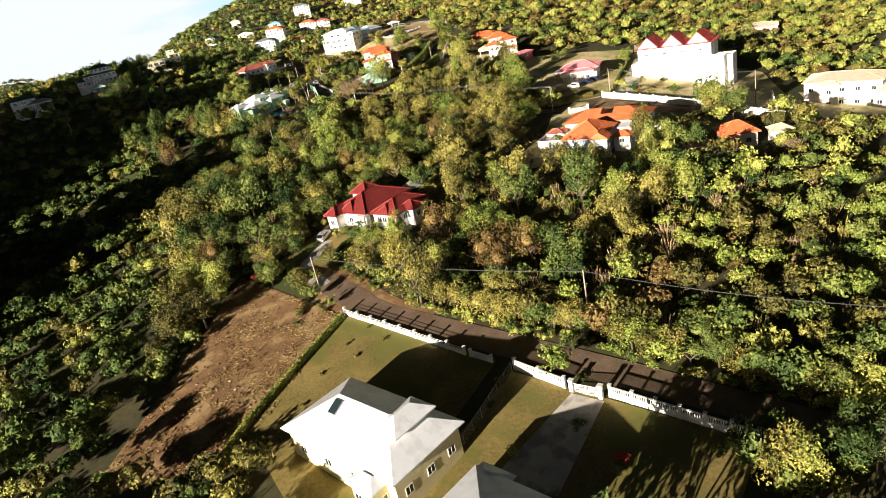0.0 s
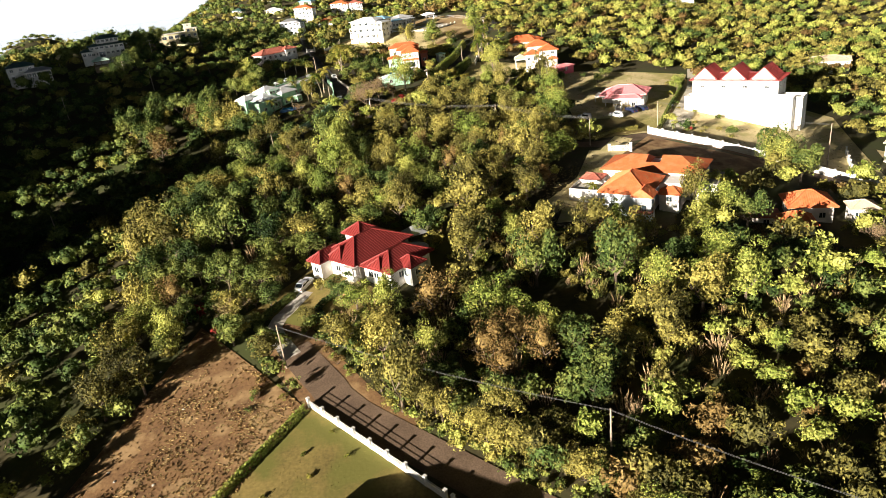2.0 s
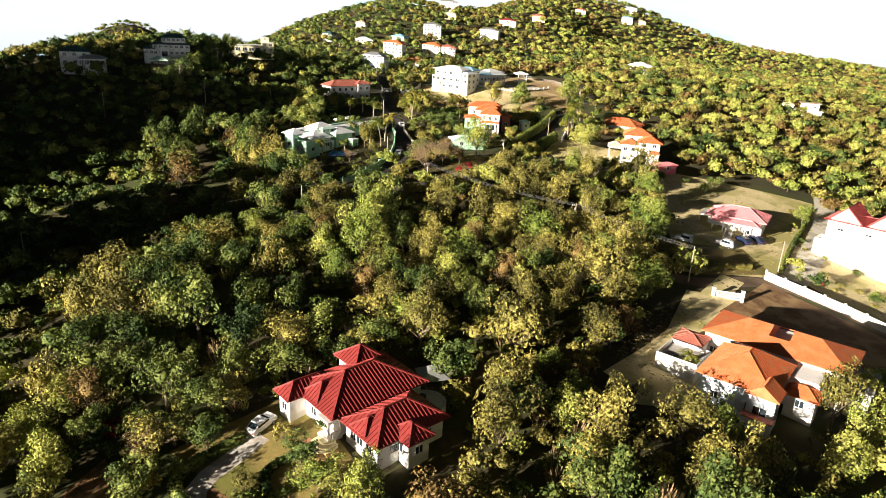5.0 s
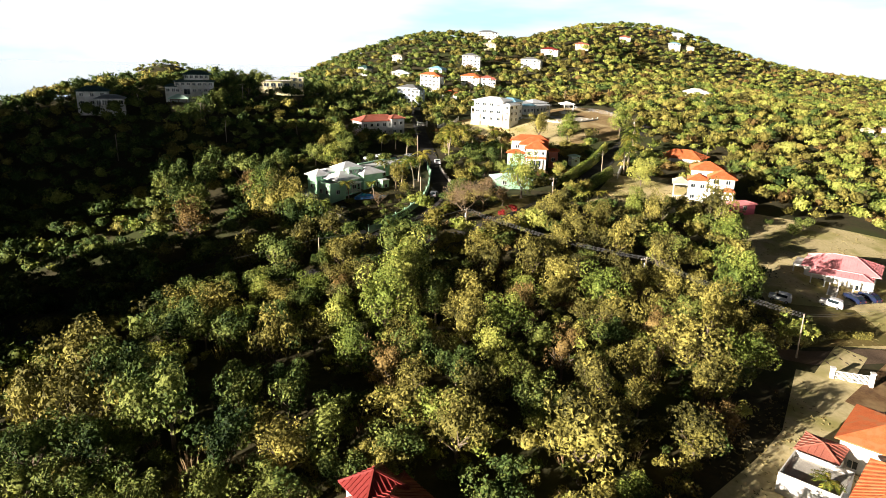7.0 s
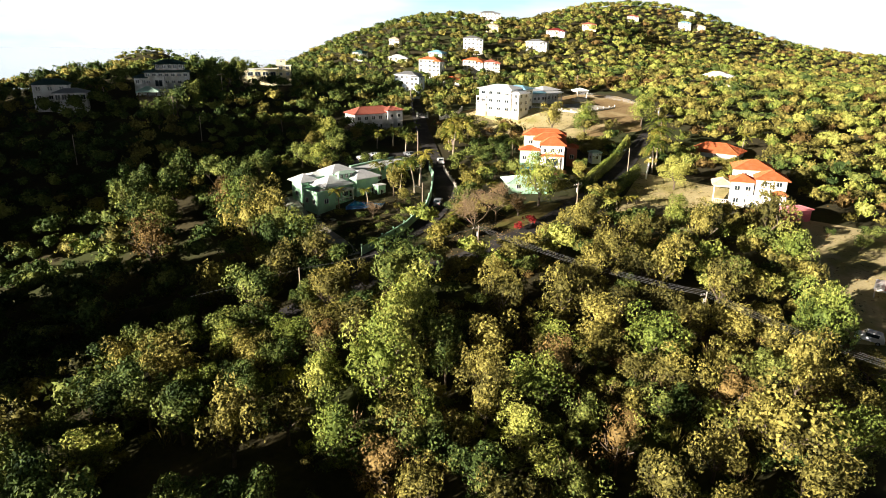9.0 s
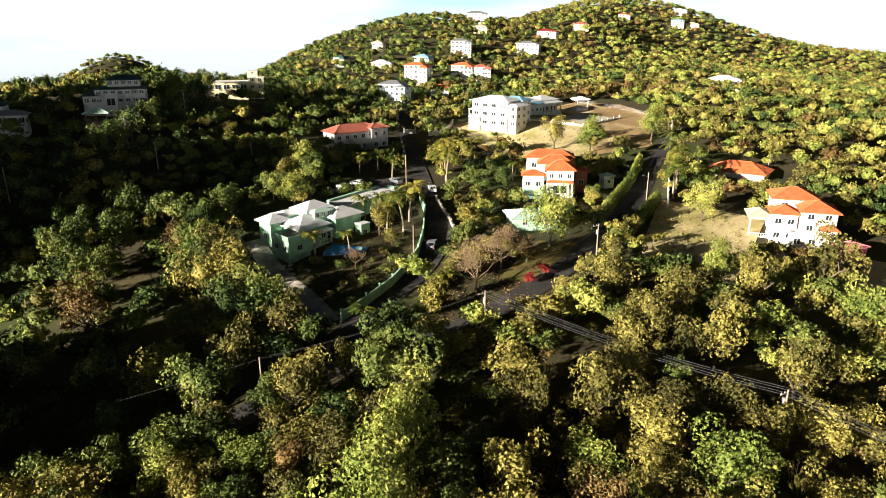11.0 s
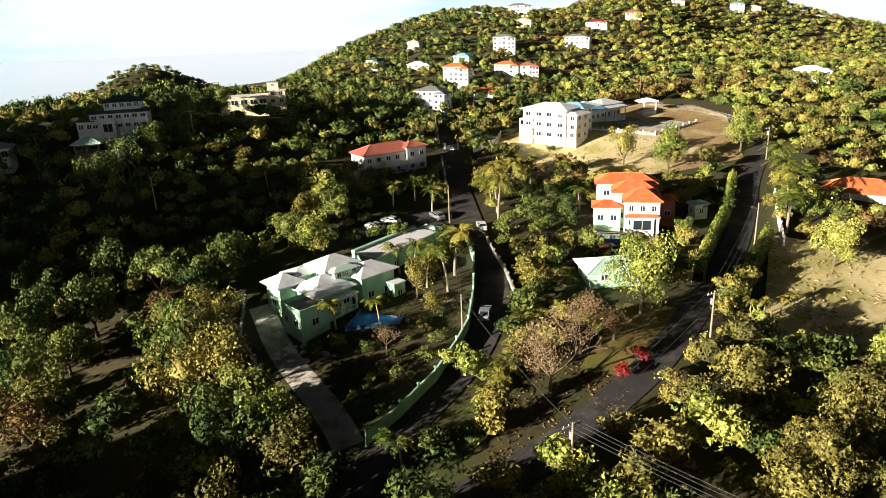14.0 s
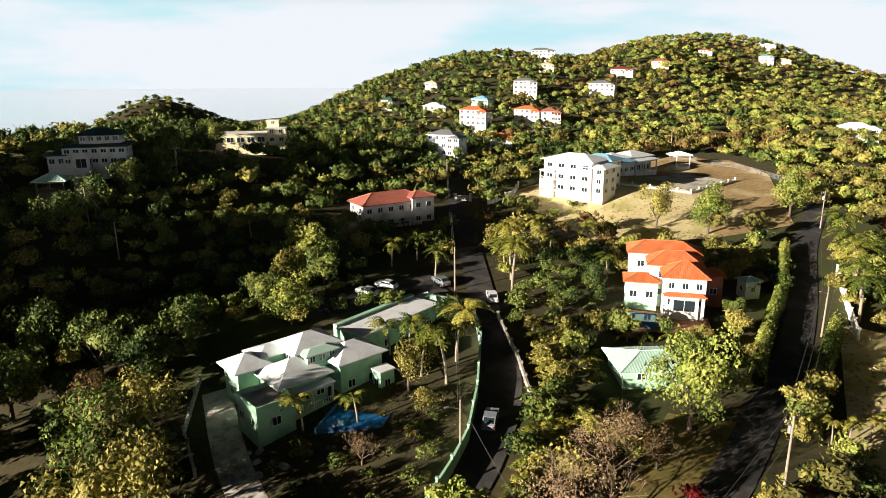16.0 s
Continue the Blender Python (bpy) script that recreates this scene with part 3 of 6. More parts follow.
patch("yard", [(122, 150), (136, 128), (170, 165), (142, 190)], STRAW, 0.06, "walled grass yard", "yard")
patch("yard", [(36, 272), (52, 262), (72, 300), (50, 312)], STRAW, 0.06, "yellow grass slope below the hedge", "yard")
patch("yard", [(-12, 384), (14, 348), (40, 354), (40, 402)], STRAW, 0.06, "bare yellow slope under the white apartment building", "slope")
patch("yard", [(40, 354), (60, 364), (68, 412), (40, 402)], SLOPE, 0.06, "bare brown terraced slope beside the upper road", "slope")
patch("yard", [(-12, 384), (68, 412), (62, 432), (44, 442)], SLOPE, 0.05, "dry grass behind the apartment building", "slope")
# EARTH, darker than DIRT, puts the palms' shade into the garden soil
patch("yard", [(-46, 262), (-18, 242), (-6, 270), (-20, 300)], EARTH, 0.05, "dry garden soil round the mint house", "yard")
patch("yard", [(-22, 138), (-6, 126), (4, 134), (-8, 150)], LAWN, 0.06, "small lawn in front of the red-roofed house", "lawn")
patch("yard", [(8, 260), (14, 259), (26, 279), (17, 280)], LAWN, 0.05, "golden grass bank beside the road", "bank")

# ---- houses ----
house("house", "cream house with a white metal hipped roof and a dormer", -6.5, 70.5, 4.0, -52, [
    dict(rib=0, at=(-2.6, 1.5), size=(21.1, 11.6), h=4.3, rise=3.4, over=0.7, win=(4, 3, 4, 3)),
    dict(rib=0, at=(3.4, 2.8), size=(3.6, 6.4), base=4.2, h=2.5, rise=1.3, over=0.5, win=(0, 2, 0, 0), wsize=(0.9, 1.0)),
    dict(rib=0, at=(-4.8, 6.6), size=(4.0, 2.4), h=4.0, rise=0.9, over=0.5, win=(0, 0, 1, 0)),
    dict(rib=0, at=(4.4, -5.2), size=(4.0, 2.6), h=3.6, rise=0.9, over=0.5, win=(2, 1, 0, 1)),
], CREAM)
house("house", "white-roofed house beside the concrete drive", 4.2, 53.2, 2.5, -52, [
    dict(rib=0, at=(0, 0), size=(12, 10.5), h=4.0, rise=2.8, over=0.9),
    dict(rib=0, at=(-4.5, 5.5), size=(4, 3), h=3.4, rise=1.2, over=0.5, win=(0, 1, 1, 1)),
], CREAM)
RED = dict(rmat=ROOF_RED, rib=0.6, ribsize=0.085)
house("house", "white villa with ribbed dark red metal roofs and a porch", 1.5, 145, 12.6, 43, [
    dict(at=(1.9, 2.4), size=(14.6, 9.8), h=3.25, rise=2.7, over=0.8, win=(3, 2, 3, 1), **RED),
    dict(at=(-2.8, 3.0), size=(4.8, 2.9), h=3.35, rise=1.75, over=0.7, win=(0, 0, 0, 1), **RED),
    dict(at=(-4.6, 5.9), size=(6.6, 2.8), h=3.2, rise=1.5, over=0.6, win=(0, 0, 2, 1), **RED),
    dict(at=(4.9, 6.6), size=(4.4, 4.4), h=4.6, rise=1.9, over=0.6, win=(0, 1, 2, 1), **RED),
    dict(at=(1.0, -7.2), size=(10.6, 6.9), h=2.9, rise=2.2, over=0.7, win=(2, 2, 0, 2), **RED),
    dict(at=(-2.8, -6.9), size=(3.0, 2.4), h=3.15, rise=1.3, over=0.5, win=(0, 0, 0, 1), **RED),
    dict(at=(0.6, -10.9), size=(3.2, 3.6), h=2.95, rise=1.45, over=0.55, win=(1, 0, 0, 1), **RED),
    dict(at=(-5.4, -1.6), size=(2.2, 2.6), h=2.9, roof="none", porch=True),
])
ORA = dict(rmat=ROOF_ORANGE, rib=0.36, ribsize=0.032)
house("house", "white house with orange clay tile roofs round a court", 62, 161, 12.3, -38, [
    dict(at=(0.1, -4.6), size=(10.0, 11.8), h=4.4, rise=3.1, over=0.6, win=(2, 2, 0, 2), wall=BLUEWALL, **ORA),
    dict(at=(4.2, -9.6), size=(3.8, 3.0), h=4.1, roof="gable", rise=1.7, over=0.45, win=(1, 1, 0, 0), wsize=(2.0, 2.4), wall=BLUEWALL, **ORA),
    dict(at=(4.2, -11.6), size=(4.0, 1.6), h=1.0, roof="flat", rmat=ROOF_RUST, over=0.2, win=(0, 0, 0, 0), wall=BLUEWALL),
    dict(at=(1.6, 9.4), size=(21.6, 10.4), h=4.6, roof="notched", notch=(-1.6, 1.6, -2.6), rise=2.3, over=0.6, win=(6, 3, 5, 3), rmat=ROOF_ORANGE),
    dict(at=(7.4, 1.4), size=(4.6, 5.0), h=3.9, roof="flat", rmat=WHITE, over=0.2, win=(2, 1, 0, 0)),
    dict(at=(8.0, -2.6), size=(4, 3.4), h=2.6, rise=1.1, over=0.5, win=(1, 1, 0, 0), **ORA),
    dict(at=(-9.6, -4.4), size=(6.6, 6.4), h=2.8, roof="terrace", win=(0, 0, 0, 0)),
    dict(at=(-9.6, -4.4), size=(6.2, 6.0), base=2.65, h=0.2, roof="flat", rmat=CONCRETE, over=0.0, win=(0, 0, 0, 0)),
    dict(at=(-10.6, 2.0), size=(4.6, 4.6), h=3.4, rise=0.7, over=0.3, rmat=ROOF_RUST, win=(0, 0, 1, 1)),
    dict(at=(14.4, 8.0), size=(3.0, 8), h=2.6, roof="flat", rmat=CONCRETE, over=0.2, win=(1, 2, 0, 0)),
])
house("house", "small house with weathered orange tile roofs among trees", 93, 147, 7.6, -20, [
    dict(at=(0, 0), size=(8, 7), h=3.4, rise=2.4, rmat=ROOF_ORANGE, over=0.7, rib=0.42, ribsize=0.07),
    dict(at=(-4, -8), size=(6, 5), h=2.8, base=-0.5, rise=2.0, rmat=ROOF_ORANGE, over=0.6, rib=0.42, ribsize=0.07, win=(2, 1, 0, 1)),
    dict(at=(9.5, -2), size=(4.5, 4), h=2.8, rise=1.2, rmat=ROOF_TAN, over=0.5, rib=0.42),
    dict(at=(-9, -4.5), size=(5, 4), h=2.6, roof="flat", rmat=ROOF_RUST, over=0.4, win=(1, 0, 0, 1)),
])
GAB = dict(pediment=True, base=6.4, h=0.6, roof="gable", rise=3.6, rmat=ROOF_RED, over=0.6, win=(1, 0, 0, 0), wsize=(0.8, 0.6), rib=0.6)
house("villa", "large white villa with three red gables and a terrace", 122.5, 221.5, 15.4, -44, [
    dict(at=(-3.5, 0), size=(25, 10), h=6.6, storeys=2, rise=1.3, rmat=ROOF_RED, over=0.9, win=(4, 2, 4, 2), wsize=(1.5, 0.7), rib=0.6, deep=7.0),
    dict(at=(-12.0, -1.6), size=(6.4, 8), **GAB), dict(at=(-3.5, -1.6), size=(6.4, 8), **GAB), dict(at=(5.0, -1.6), size=(6.4, 8), **GAB),
    dict(at=(-1.5, -7.2), size=(31, 4.6), h=1.6, roof="terrace", win=(0, 0, 0, 0), deep=8.0),
    dict(at=(13.0, -3), size=(6, 6), h=1.2, roof="terrace", win=(0, 0, 0, 0), deep=8.0),
], category="villa")
house("house", "white house with a faded pink metal roof and veranda", 88.5, 237, 15.0, -31, [
    dict(at=(0, 0), size=(13, 8.5), h=4.6, rise=2.3, rmat=ROOF_PINK, over=1.0, rib=0.6),
    dict(at=(0.5, -6.2), size=(11, 3.6), h=4.2, porch=True, roof="hip", rise=0.8, rmat=ROOF_PINK, over=0.4),
    dict(at=(-7.8, -1), size=(2.6, 6), h=4.2, porch=True, roof="flat", rmat=WHITE, over=0.1),
])
house("house", "white two-storey house with pale tan tile roof", 147, 176, 1.5, -50, [
    dict(at=(0, 0), size=(20, 11), h=7.5, storeys=2, rise=1.8, rmat=ROOF_TAN, over=0.6, win=(5, 2, 4, 2)),
    dict(at=(-3, -6), size=(5, 3), h=7.0, storeys=2, rise=1.0, rmat=ROOF_TAN, over=0.4, win=(1, 1, 0, 1)),
    dict(at=(11, -3), size=(5, 8), h=4.5, rise=1.2, rmat=ROOF_TAN, over=0.5),
])
house("house", "white hillside house with tan and orange roofs", 190, 281, 5.0, -35, [
    dict(at=(0, 0), size=(15, 10), h=6.5, storeys=2, rise=1.6, rmat=ROOF_TAN, over=0.6),
    dict(at=(-9, 2), size=(9, 8), h=5.5, rise=1.4, rmat=ROOF_ORANGE, over=0.6),
])
house("house", "pale modern house on an open slope", 186, 412, 26, -20, [
    dict(at=(0, 0), size=(18, 9), h=4.0, roof="flat", rmat=WHITE, over=0.8, win=(4, 2, 2, 2), wsize=(2.0, 2.2)),
    dict(at=(4, 2), size=(8, 6), base=4.3, h=3.2, roof="flat", rmat=ROOF_TAN, over=0.8, win=(2, 1, 1, 1)),
    dict(at=(-6, 3), size=(5, 5), base=4.3, h=1.6, rise=1.2, rmat=ROOF_TAN, over=0.5, win=(1, 1, 0, 1)),
])
house("house", "white three-level house with orange roofs on a slope", 74.5, 289.5, 22.6, -14, [
    dict(at=(2.6, -3.2), size=(6.6, 7), h=7.4, storeys=3, rise=1.8, over=0.7, win=(2, 2, 0, 2), **ORA),
    dict(at=(-1.2, 3), size=(8.5, 7.5), h=8.6, storeys=3, rise=2.0, over=0.7, win=(2, 2, 2, 2), **ORA),
    dict(at=(-3.6, -2.2), size=(5, 5.5), h=6.2, storeys=2, rise=1.4, over=0.6, win=(2, 0, 0, 1), **ORA),
    dict(at=(-8, 0), size=(4.4, 6), h=4.6, porch=True, rise=1.3, over=0.5, rmat=ROOF_TAN),
    dict(at=(4.4, -7.8), size=(2.8, 2.4), h=4.2, rise=0.9, over=0.4, win=(1, 1, 0, 1), **ORA),
    dict(at=(0, -7.6), size=(5.6, 2.4), h=2.6, roof="terrace", win=(2, 0, 0, 1)),
])
house("shed", "low pink-roofed outbuilding below the three-level house", 80, 279, 21.5, 24, [
    dict(at=(0, 0), size=(7, 4), h=2.4, roof="hip", rise=0.7, rmat=ROOF_PINK, over=0.4, win=(1, 1, 0, 1)),
], PINKWALL, category="shed")
house("house", "long white bungalow with an orange tile roof", 78, 336, 24.5, -32, [
    dict(at=(0, 0), size=(15, 9), h=3.9, rise=2.5, over=0.8, win=(4, 2, 3, 2), **ORA),
    dict(at=(-6, -5), size=(4.5, 4), h=3.5, rise=1.2, over=0.6, win=(1, 1, 0, 1), **ORA),
])
house("house", "white two-storey villa with orange tile roofs beside a pool", 23, 316, 27.3, -5, [
    dict(at=(1.8, -3.9), size=(6.6, 5.6), h=5.8, storeys=2, rise=2.1, over=0.6, win=(3, 1, 0, 1), wsize=(1.0, 1.2), **ORA),
    dict(at=(0.6, 1.2), size=(8.6, 5.6), h=6.4, storeys=2, rise=1.9, over=0.6, win=(2, 2, 0, 2), **ORA),
    dict(at=(-1, 6.2), size=(12, 5.5), h=7.1, storeys=2, rise=1.7, over=0.6, win=(3, 2, 4, 2), **ORA),
    dict(at=(-5, -1.4), size=(5.4, 4.4), h=3.7, rise=1.0, over=0.5, win=(2, 0, 0, 1), wall=MINT, **ORA),
    dict(at=(1.8, -6.95), size=(4.6, 0.5), h=2.6, roof="none", win=(1, 0, 0, 0), wsize=(3.6, 2.3)),
    dict(at=(1.8, -7.2), size=(6.4, 1.2), base=2.75, h=0.1, roof="hip", rise=0.45, rmat=ROOF_ORANGE, over=0.25, rib=0, win=(0, 0, 0, 0)),
    dict(at=(7.4, 2.5), size=(3, 4), h=4.2, rise=0.8, over=0.4, win=(1, 1, 0, 0), wall=ROOF_RUST, **ORA),
])
house("shed", "long garden shed with a pale green metal roof", 16, 289.5, 24.6, 12, [
    dict(at=(0, 0), size=(10, 7), h=2.3, roof="hip", rise=1.3, rmat=ROOF_GREEN, over=0.8, rib=0.4),
], MINT, category="shed")
house("shed", "small pale gatehouse with a green roof", 38, 321.5, 26.6, 20, [
    dict(at=(0, 0), size=(3, 2.6), h=2.8, rise=0.6, rmat=ROOF_GREEN, over=0.3, win=(1, 1, 1, 1), wsize=(0.9, 1.0)),
], BLUEWALL, category="shed")
MW = dict(rmat=ROOF_WHITE, rib=0)
house("house", "mint green villa with white metal roofs", -31, 281, 23.2, 50, [
    dict(at=(-7.7, 5.4), size=(4.2, 4.4), h=4.7, rise=1.5, over=0.75, win=(1, 1, 1, 1), **MW),
    dict(at=(0.8, 2.8), size=(6.2, 5.0), h=6.3, storeys=2, rise=1.6, over=0.8, win=(2, 1, 2, 1), **MW),
    dict(at=(0.4, -0.7), size=(4.6, 2.2), base=4.3, h=2.0, rise=0.45, over=0.45, win=(3, 1, 0, 1), wsize=(0.9, 1.2), rmat=ROOF_GREEN, rib=0),
    dict(at=(-3.3, 0.0), size=(7.0, 6.2), h=3.9, rise=2.1, over=0.8, win=(3, 0, 0, 2), **MW),
    dict(at=(-3.6, 6.2), size=(5.0, 3.8), h=5.2, rise=0.8, over=0.5, win=(0, 0, 3, 1), **MW),
    dict(at=(5.2, -1.4), size=(7.0, 5.6), h=4.9, rise=1.6, over=0.75, win=(2, 2, 1, 1), **MW),
    dict(at=(-3.0, -4.0), size=(6.4, 1.6), h=3.0, porch=True, roof="flat", rmat=ROOF_WHITE, over=0.2),
    dict(at=(-9.3, -3.6), size=(5.2, 5.8), h=3.3, roof="terrace", win=(1, 0, 0, 2)),
    dict(at=(-9.3, -3.6), size=(4.8, 5.4), base=3.15, h=0.18, roof="flat", rmat=CONCRETE, over=0.0, win=(0, 0, 0, 0)),
    dict(at=(7.6, -6.0), size=(2.4, 2.0), h=3.0, roof="flat", over=0.15, win=(1, 1, 0, 1), wsize=(1.1, 1.8)),
], MINT)
house("annexe", "long low mint annexe with a white flat roof", -24.2, 297, 24.6, 60, [
    dict(at=(0, -0.6), size=(17, 5), h=4.3, roof="flat", over=0.5, win=(5, 1, 0, 1)),
    dict(at=(0, 2.4), size=(18, 0.8), h=4.9, roof="none", win=(0, 0, 0, 0)),
    dict(at=(11.5, 0), size=(5, 6.4), h=3.4, rise=1.0, rmat=ROOF_GREEN, over=0.5, win=(1, 1, 1, 0)),
], MINT, category="annexe")
house("house", "white two-storey house with a faded red roof", -36.5, 355.5, 30.5, 40, [
    dict(at=(-1, 0), size=(17, 8), h=5.8, storeys=2, rise=2.1, rmat=ROOF_RUST, over=0.6, win=(6, 2, 4, 2)),
    dict(at=(6, -2.5), size=(6, 5), h=6.6, storeys=2, rise=1.2, rmat=ROOF_RUST, over=0.5, win=(2, 2, 0, 1)),
    dict(at=(0, -5.4), size=(9, 2.8), h=2.9, porch=True, roof="terrace"),
])
house("apartment_building", "large white three-storey apartment building with balconies", 7.2, 377.2, 34.6, -33, [
    dict(at=(-1.2, 5.2), size=(14.5, 9.5), h=8.8, storeys=3, rise=1.5, rmat=ROOF_WHITE, over=0.8, win=(4, 2, 4, 2), wsize=(1.8, 1.2), rib=0, deep=6.0),
    dict(at=(-7.0, 0.8), size=(4.4, 2.8), h=2.9, porch=True, roof="flat", rmat=WHITE, over=0.1),
    dict(at=(-7.0, 0.8), size=(4.4, 2.8), base=3.1, h=2.7, porch=True, roof="flat", rmat=WHITE, over=0.1),
    dict(at=(6.6, 4.6), size=(5.4, 7.0), h=7.4, storeys=3, rise=1.1, rmat=ROOF_WHITE, over=0.9, win=(2, 2, 0, 0), rib=0, deep=6.0),
    dict(at=(3.0, 11.0), size=(9, 6), h=8.6, storeys=3, rise=1.3, rmat=ROOF_BLUE, over=0.7, win=(2, 2, 2, 1), rib=0, deep=5.0),
], category="apartments")
house("apartment_wing", "white apartment wing with a columned veranda", 26.5, 404.5, 36.6, 45, [
    dict(at=(-4.2, 4.5), size=(8.4, 8), h=4.4, rise=1.4, rmat=ROOF_WHITE, over=0.8, win=(3, 2, 2, 2), rib=0),
    dict(at=(5.2, 4.5), size=(9.6, 8), h=4.3, rise=1.5, rmat=ROOF_WHITE, over=0.8, win=(4, 2, 3, 1), wsize=(1.4, 1.9), rib=0),
    dict(at=(4.8, -0.8), size=(9.8, 2.4), h=3.4, porch=True, roof="hip", rise=0.6, rmat=ROOF_WHITE, over=0.5, rib=0),
    dict(at=(-4.6, -0.6), size=(7.4, 2.2), h=3.6, rise=0.8, rmat=ROOF_BLUE, over=0.6, win=(3, 1, 0, 1), rib=0),
], category="apartments")
house("pavilion", "small white pavilion beside the apartment terrace", 43.5, 421.5, 36.4, 20, [
    dict(at=(0, 0), size=(5, 5), h=3.6, rise=1.0, rmat=ROOF_WHITE, over=0.5, porch=True),
], category="pavilion")
house("house", "white ridge-top house with dark green roofs", -108, 345.5, 45.4, 22, [
    dict(at=(1, 0), size=(14, 7), h=4.6, storeys=2, rise=0.9, rmat=ROOF_DARK, over=0.7, win=(7, 2, 4, 2), wsize=(1.3, 1.0)),
    dict(at=(2, 1), size=(9, 5.5), base=5.0, h=2.2, rise=1.4, rmat=ROOF_DARK, over=0.8, win=(5, 2, 3, 2), wsize=(1.2, 1.1)),
    dict(at=(-7.5, -0.5), size=(4, 5.5), h=2.8, rise=1.0, rmat=ROOF_DARK, over=0.5, win=(2, 1, 1, 1)),
    dict(at=(-1.5, -4.5), size=(3.5, 3), h=2.8, roof="terrace", win=(1, 1, 0, 1), wsize=(2.4, 2.2)),
])
house("gazebo", "open ridge-top shelter with a pale green roof", -103.5, 325, 42.6, 22, [
    dict(at=(0, 0), size=(5.5, 4.5), h=2.4, porch=True, rise=1.4, rmat=ROOF_GREEN, over=0.6, wall=WOOD),
    dict(at=(6, 1), size=(4, 2.5), h=2.0, roof="flat", rmat=CONCRETE, over=0.1, wall=CONCRETE, win=(1, 0, 0, 0)),
], category="gazebo", trim=WOOD)
house("house", "white house with a slate-grey roof on the ridge shoulder", -133, 324, 41.5, 24, [
    dict(at=(-2, 1), size=(10, 6), h=5.4, storeys=2, rise=1.6, rmat=ROOF_DARK, over=0.5, win=(3, 2, 3, 2)),
    dict(at=(4, -2.5), size=(9, 5), h=3.0, rise=1.2, rmat=STEEL, over=0.6, win=(5, 2, 0, 1), wsize=(1.6, 1.6)),
])
house("house", "cream flat-roofed house with a tower on the ridge", -87.5, 392.5, 45.6, 18, [
    dict(at=(-4, 0), size=(15, 8), h=3.4, roof="flat", rmat=WHITE, over=0.5, win=(5, 2, 4, 2), wsize=(2.2, 1.6)),
    dict(at=(6.5, 0.5), size=(5.5, 7), h=4.8, storeys=2, roof="flat", rmat=WHITE, over=0.4, win=(2, 2, 2, 2)),
    dict(at=(5.4, 1.5), size=(3.6, 3.6), base=5.0, h=1.9, roof="flat", rmat=WHITE, over=0.2, win=(1, 1, 1, 1), wsize=(0.9, 0.9)),
], CREAM)
# far hillside houses: x, y, width, storeys, roof, wall, words
HILLSIDE = [(-4, 694, 17, 2, STEEL, WHITE, "grey-roofed white"), (-56, 538, 12, 1, ROOF_WHITE, CREAM, "low cream"), (-32, 505, 14, 3, ROOF_ORANGE, WHITE, "orange-roofed white"),
            (-8, 523, 14, 2, ROOF_ORANGE, WHITE, "tall orange-roofed"), (2, 519, 9, 2, ROOF_RUST, WHITE, "rust-roofed white"), (-33, 555, 11, 1, ROOF_BLUE, WHITE, "blue-roofed white"),
            (-12, 578, 13, 3, STEEL, WHITE, "plain white"), (31, 594, 15, 2, STEEL, WHITE, "grey-roofed pale"), (48, 651, 15, 1, ROOF_RED, WHITE, "red-roofed white"),
            (76, 684, 11, 1, ROOF_RUST, CREAM, "low rust-roofed"), (133, 814, 10, 1, ROOF_RUST, WHITE, "small rust-roofed"), (184, 817, 10, 2, ROOF_BLUE, WHITE, "blue-grey roofed"),
            (200, 822, 12, 1, ROOF_TAN, CREAM, "low tan-roofed"), (118, 476, 14, 1, ROOF_WHITE, WHITE, "white-roofed"), (-34, 428, 13, 3, STEEL, BLUEWALL, "three-storey pale blue"),
            (-83, 556, 9, 1, ROOF_DARK, WHITE, "dark-roofed ridge"), (-278, 648, 13, 1, STEEL, BLUEWALL, "hilltop grey"), (68, 852, 10, 1, ROOF_WHITE, WHITE, "small white"),
            (196, 857, 11, 1, ROOF_WHITE, WHITE, "white hilltop"), (0, 645, 10, 1, ROOF_TAN, CREAM, "small cream"), (-66, 592, 8, 1, ROOF_TAN, WHITE, "small tan-roofed"),
            (-17, 464, 10, 1, ROOF_ORANGE, WHITE, "low orange-roofed")]
for hx, hy, w, n, rm, wm, words in HILLSIDE:
    hill_house = house("house", words + " house on the wooded far hillside", hx, hy, gz(hx, hy) + 2.4, -12 + 14 * math.sin(hx), [
        dict(at=(0, 0), size=(w * 0.8, 7), h=2.45 * n, storeys=n, rise=1.5, rmat=rm, over=0.6, rib=0, win=(max(2, int(w / 3.2)), 2, 1, 2)),
        dict(at=(w * 0.42, -2), size=(w * 0.35, 6), h=2.3 * n - 0.5, storeys=n, rise=1.2, rmat=rm, over=0.5, rib=0, win=(2, 1, 1, 0)),
    ], wm, group="houses on the far hillside")

# ---- walls, fences, gates ----
def lay(points, step):
    """Even places along a polyline, with the way it runs, in degrees."""
    out = []
    for (ax, ay), (bx, by) in zip(points, points[1:]):
        n = max(1, round(math.hypot(bx - ax, by - ay) / step))
        for i in range(n):
            out.append((ax + (bx - ax) * i / n, ay + (by - ay) * i / n, ax + (bx - ax) * (i + 1) / n, ay + (by - ay) * (i + 1) / n))
    return out


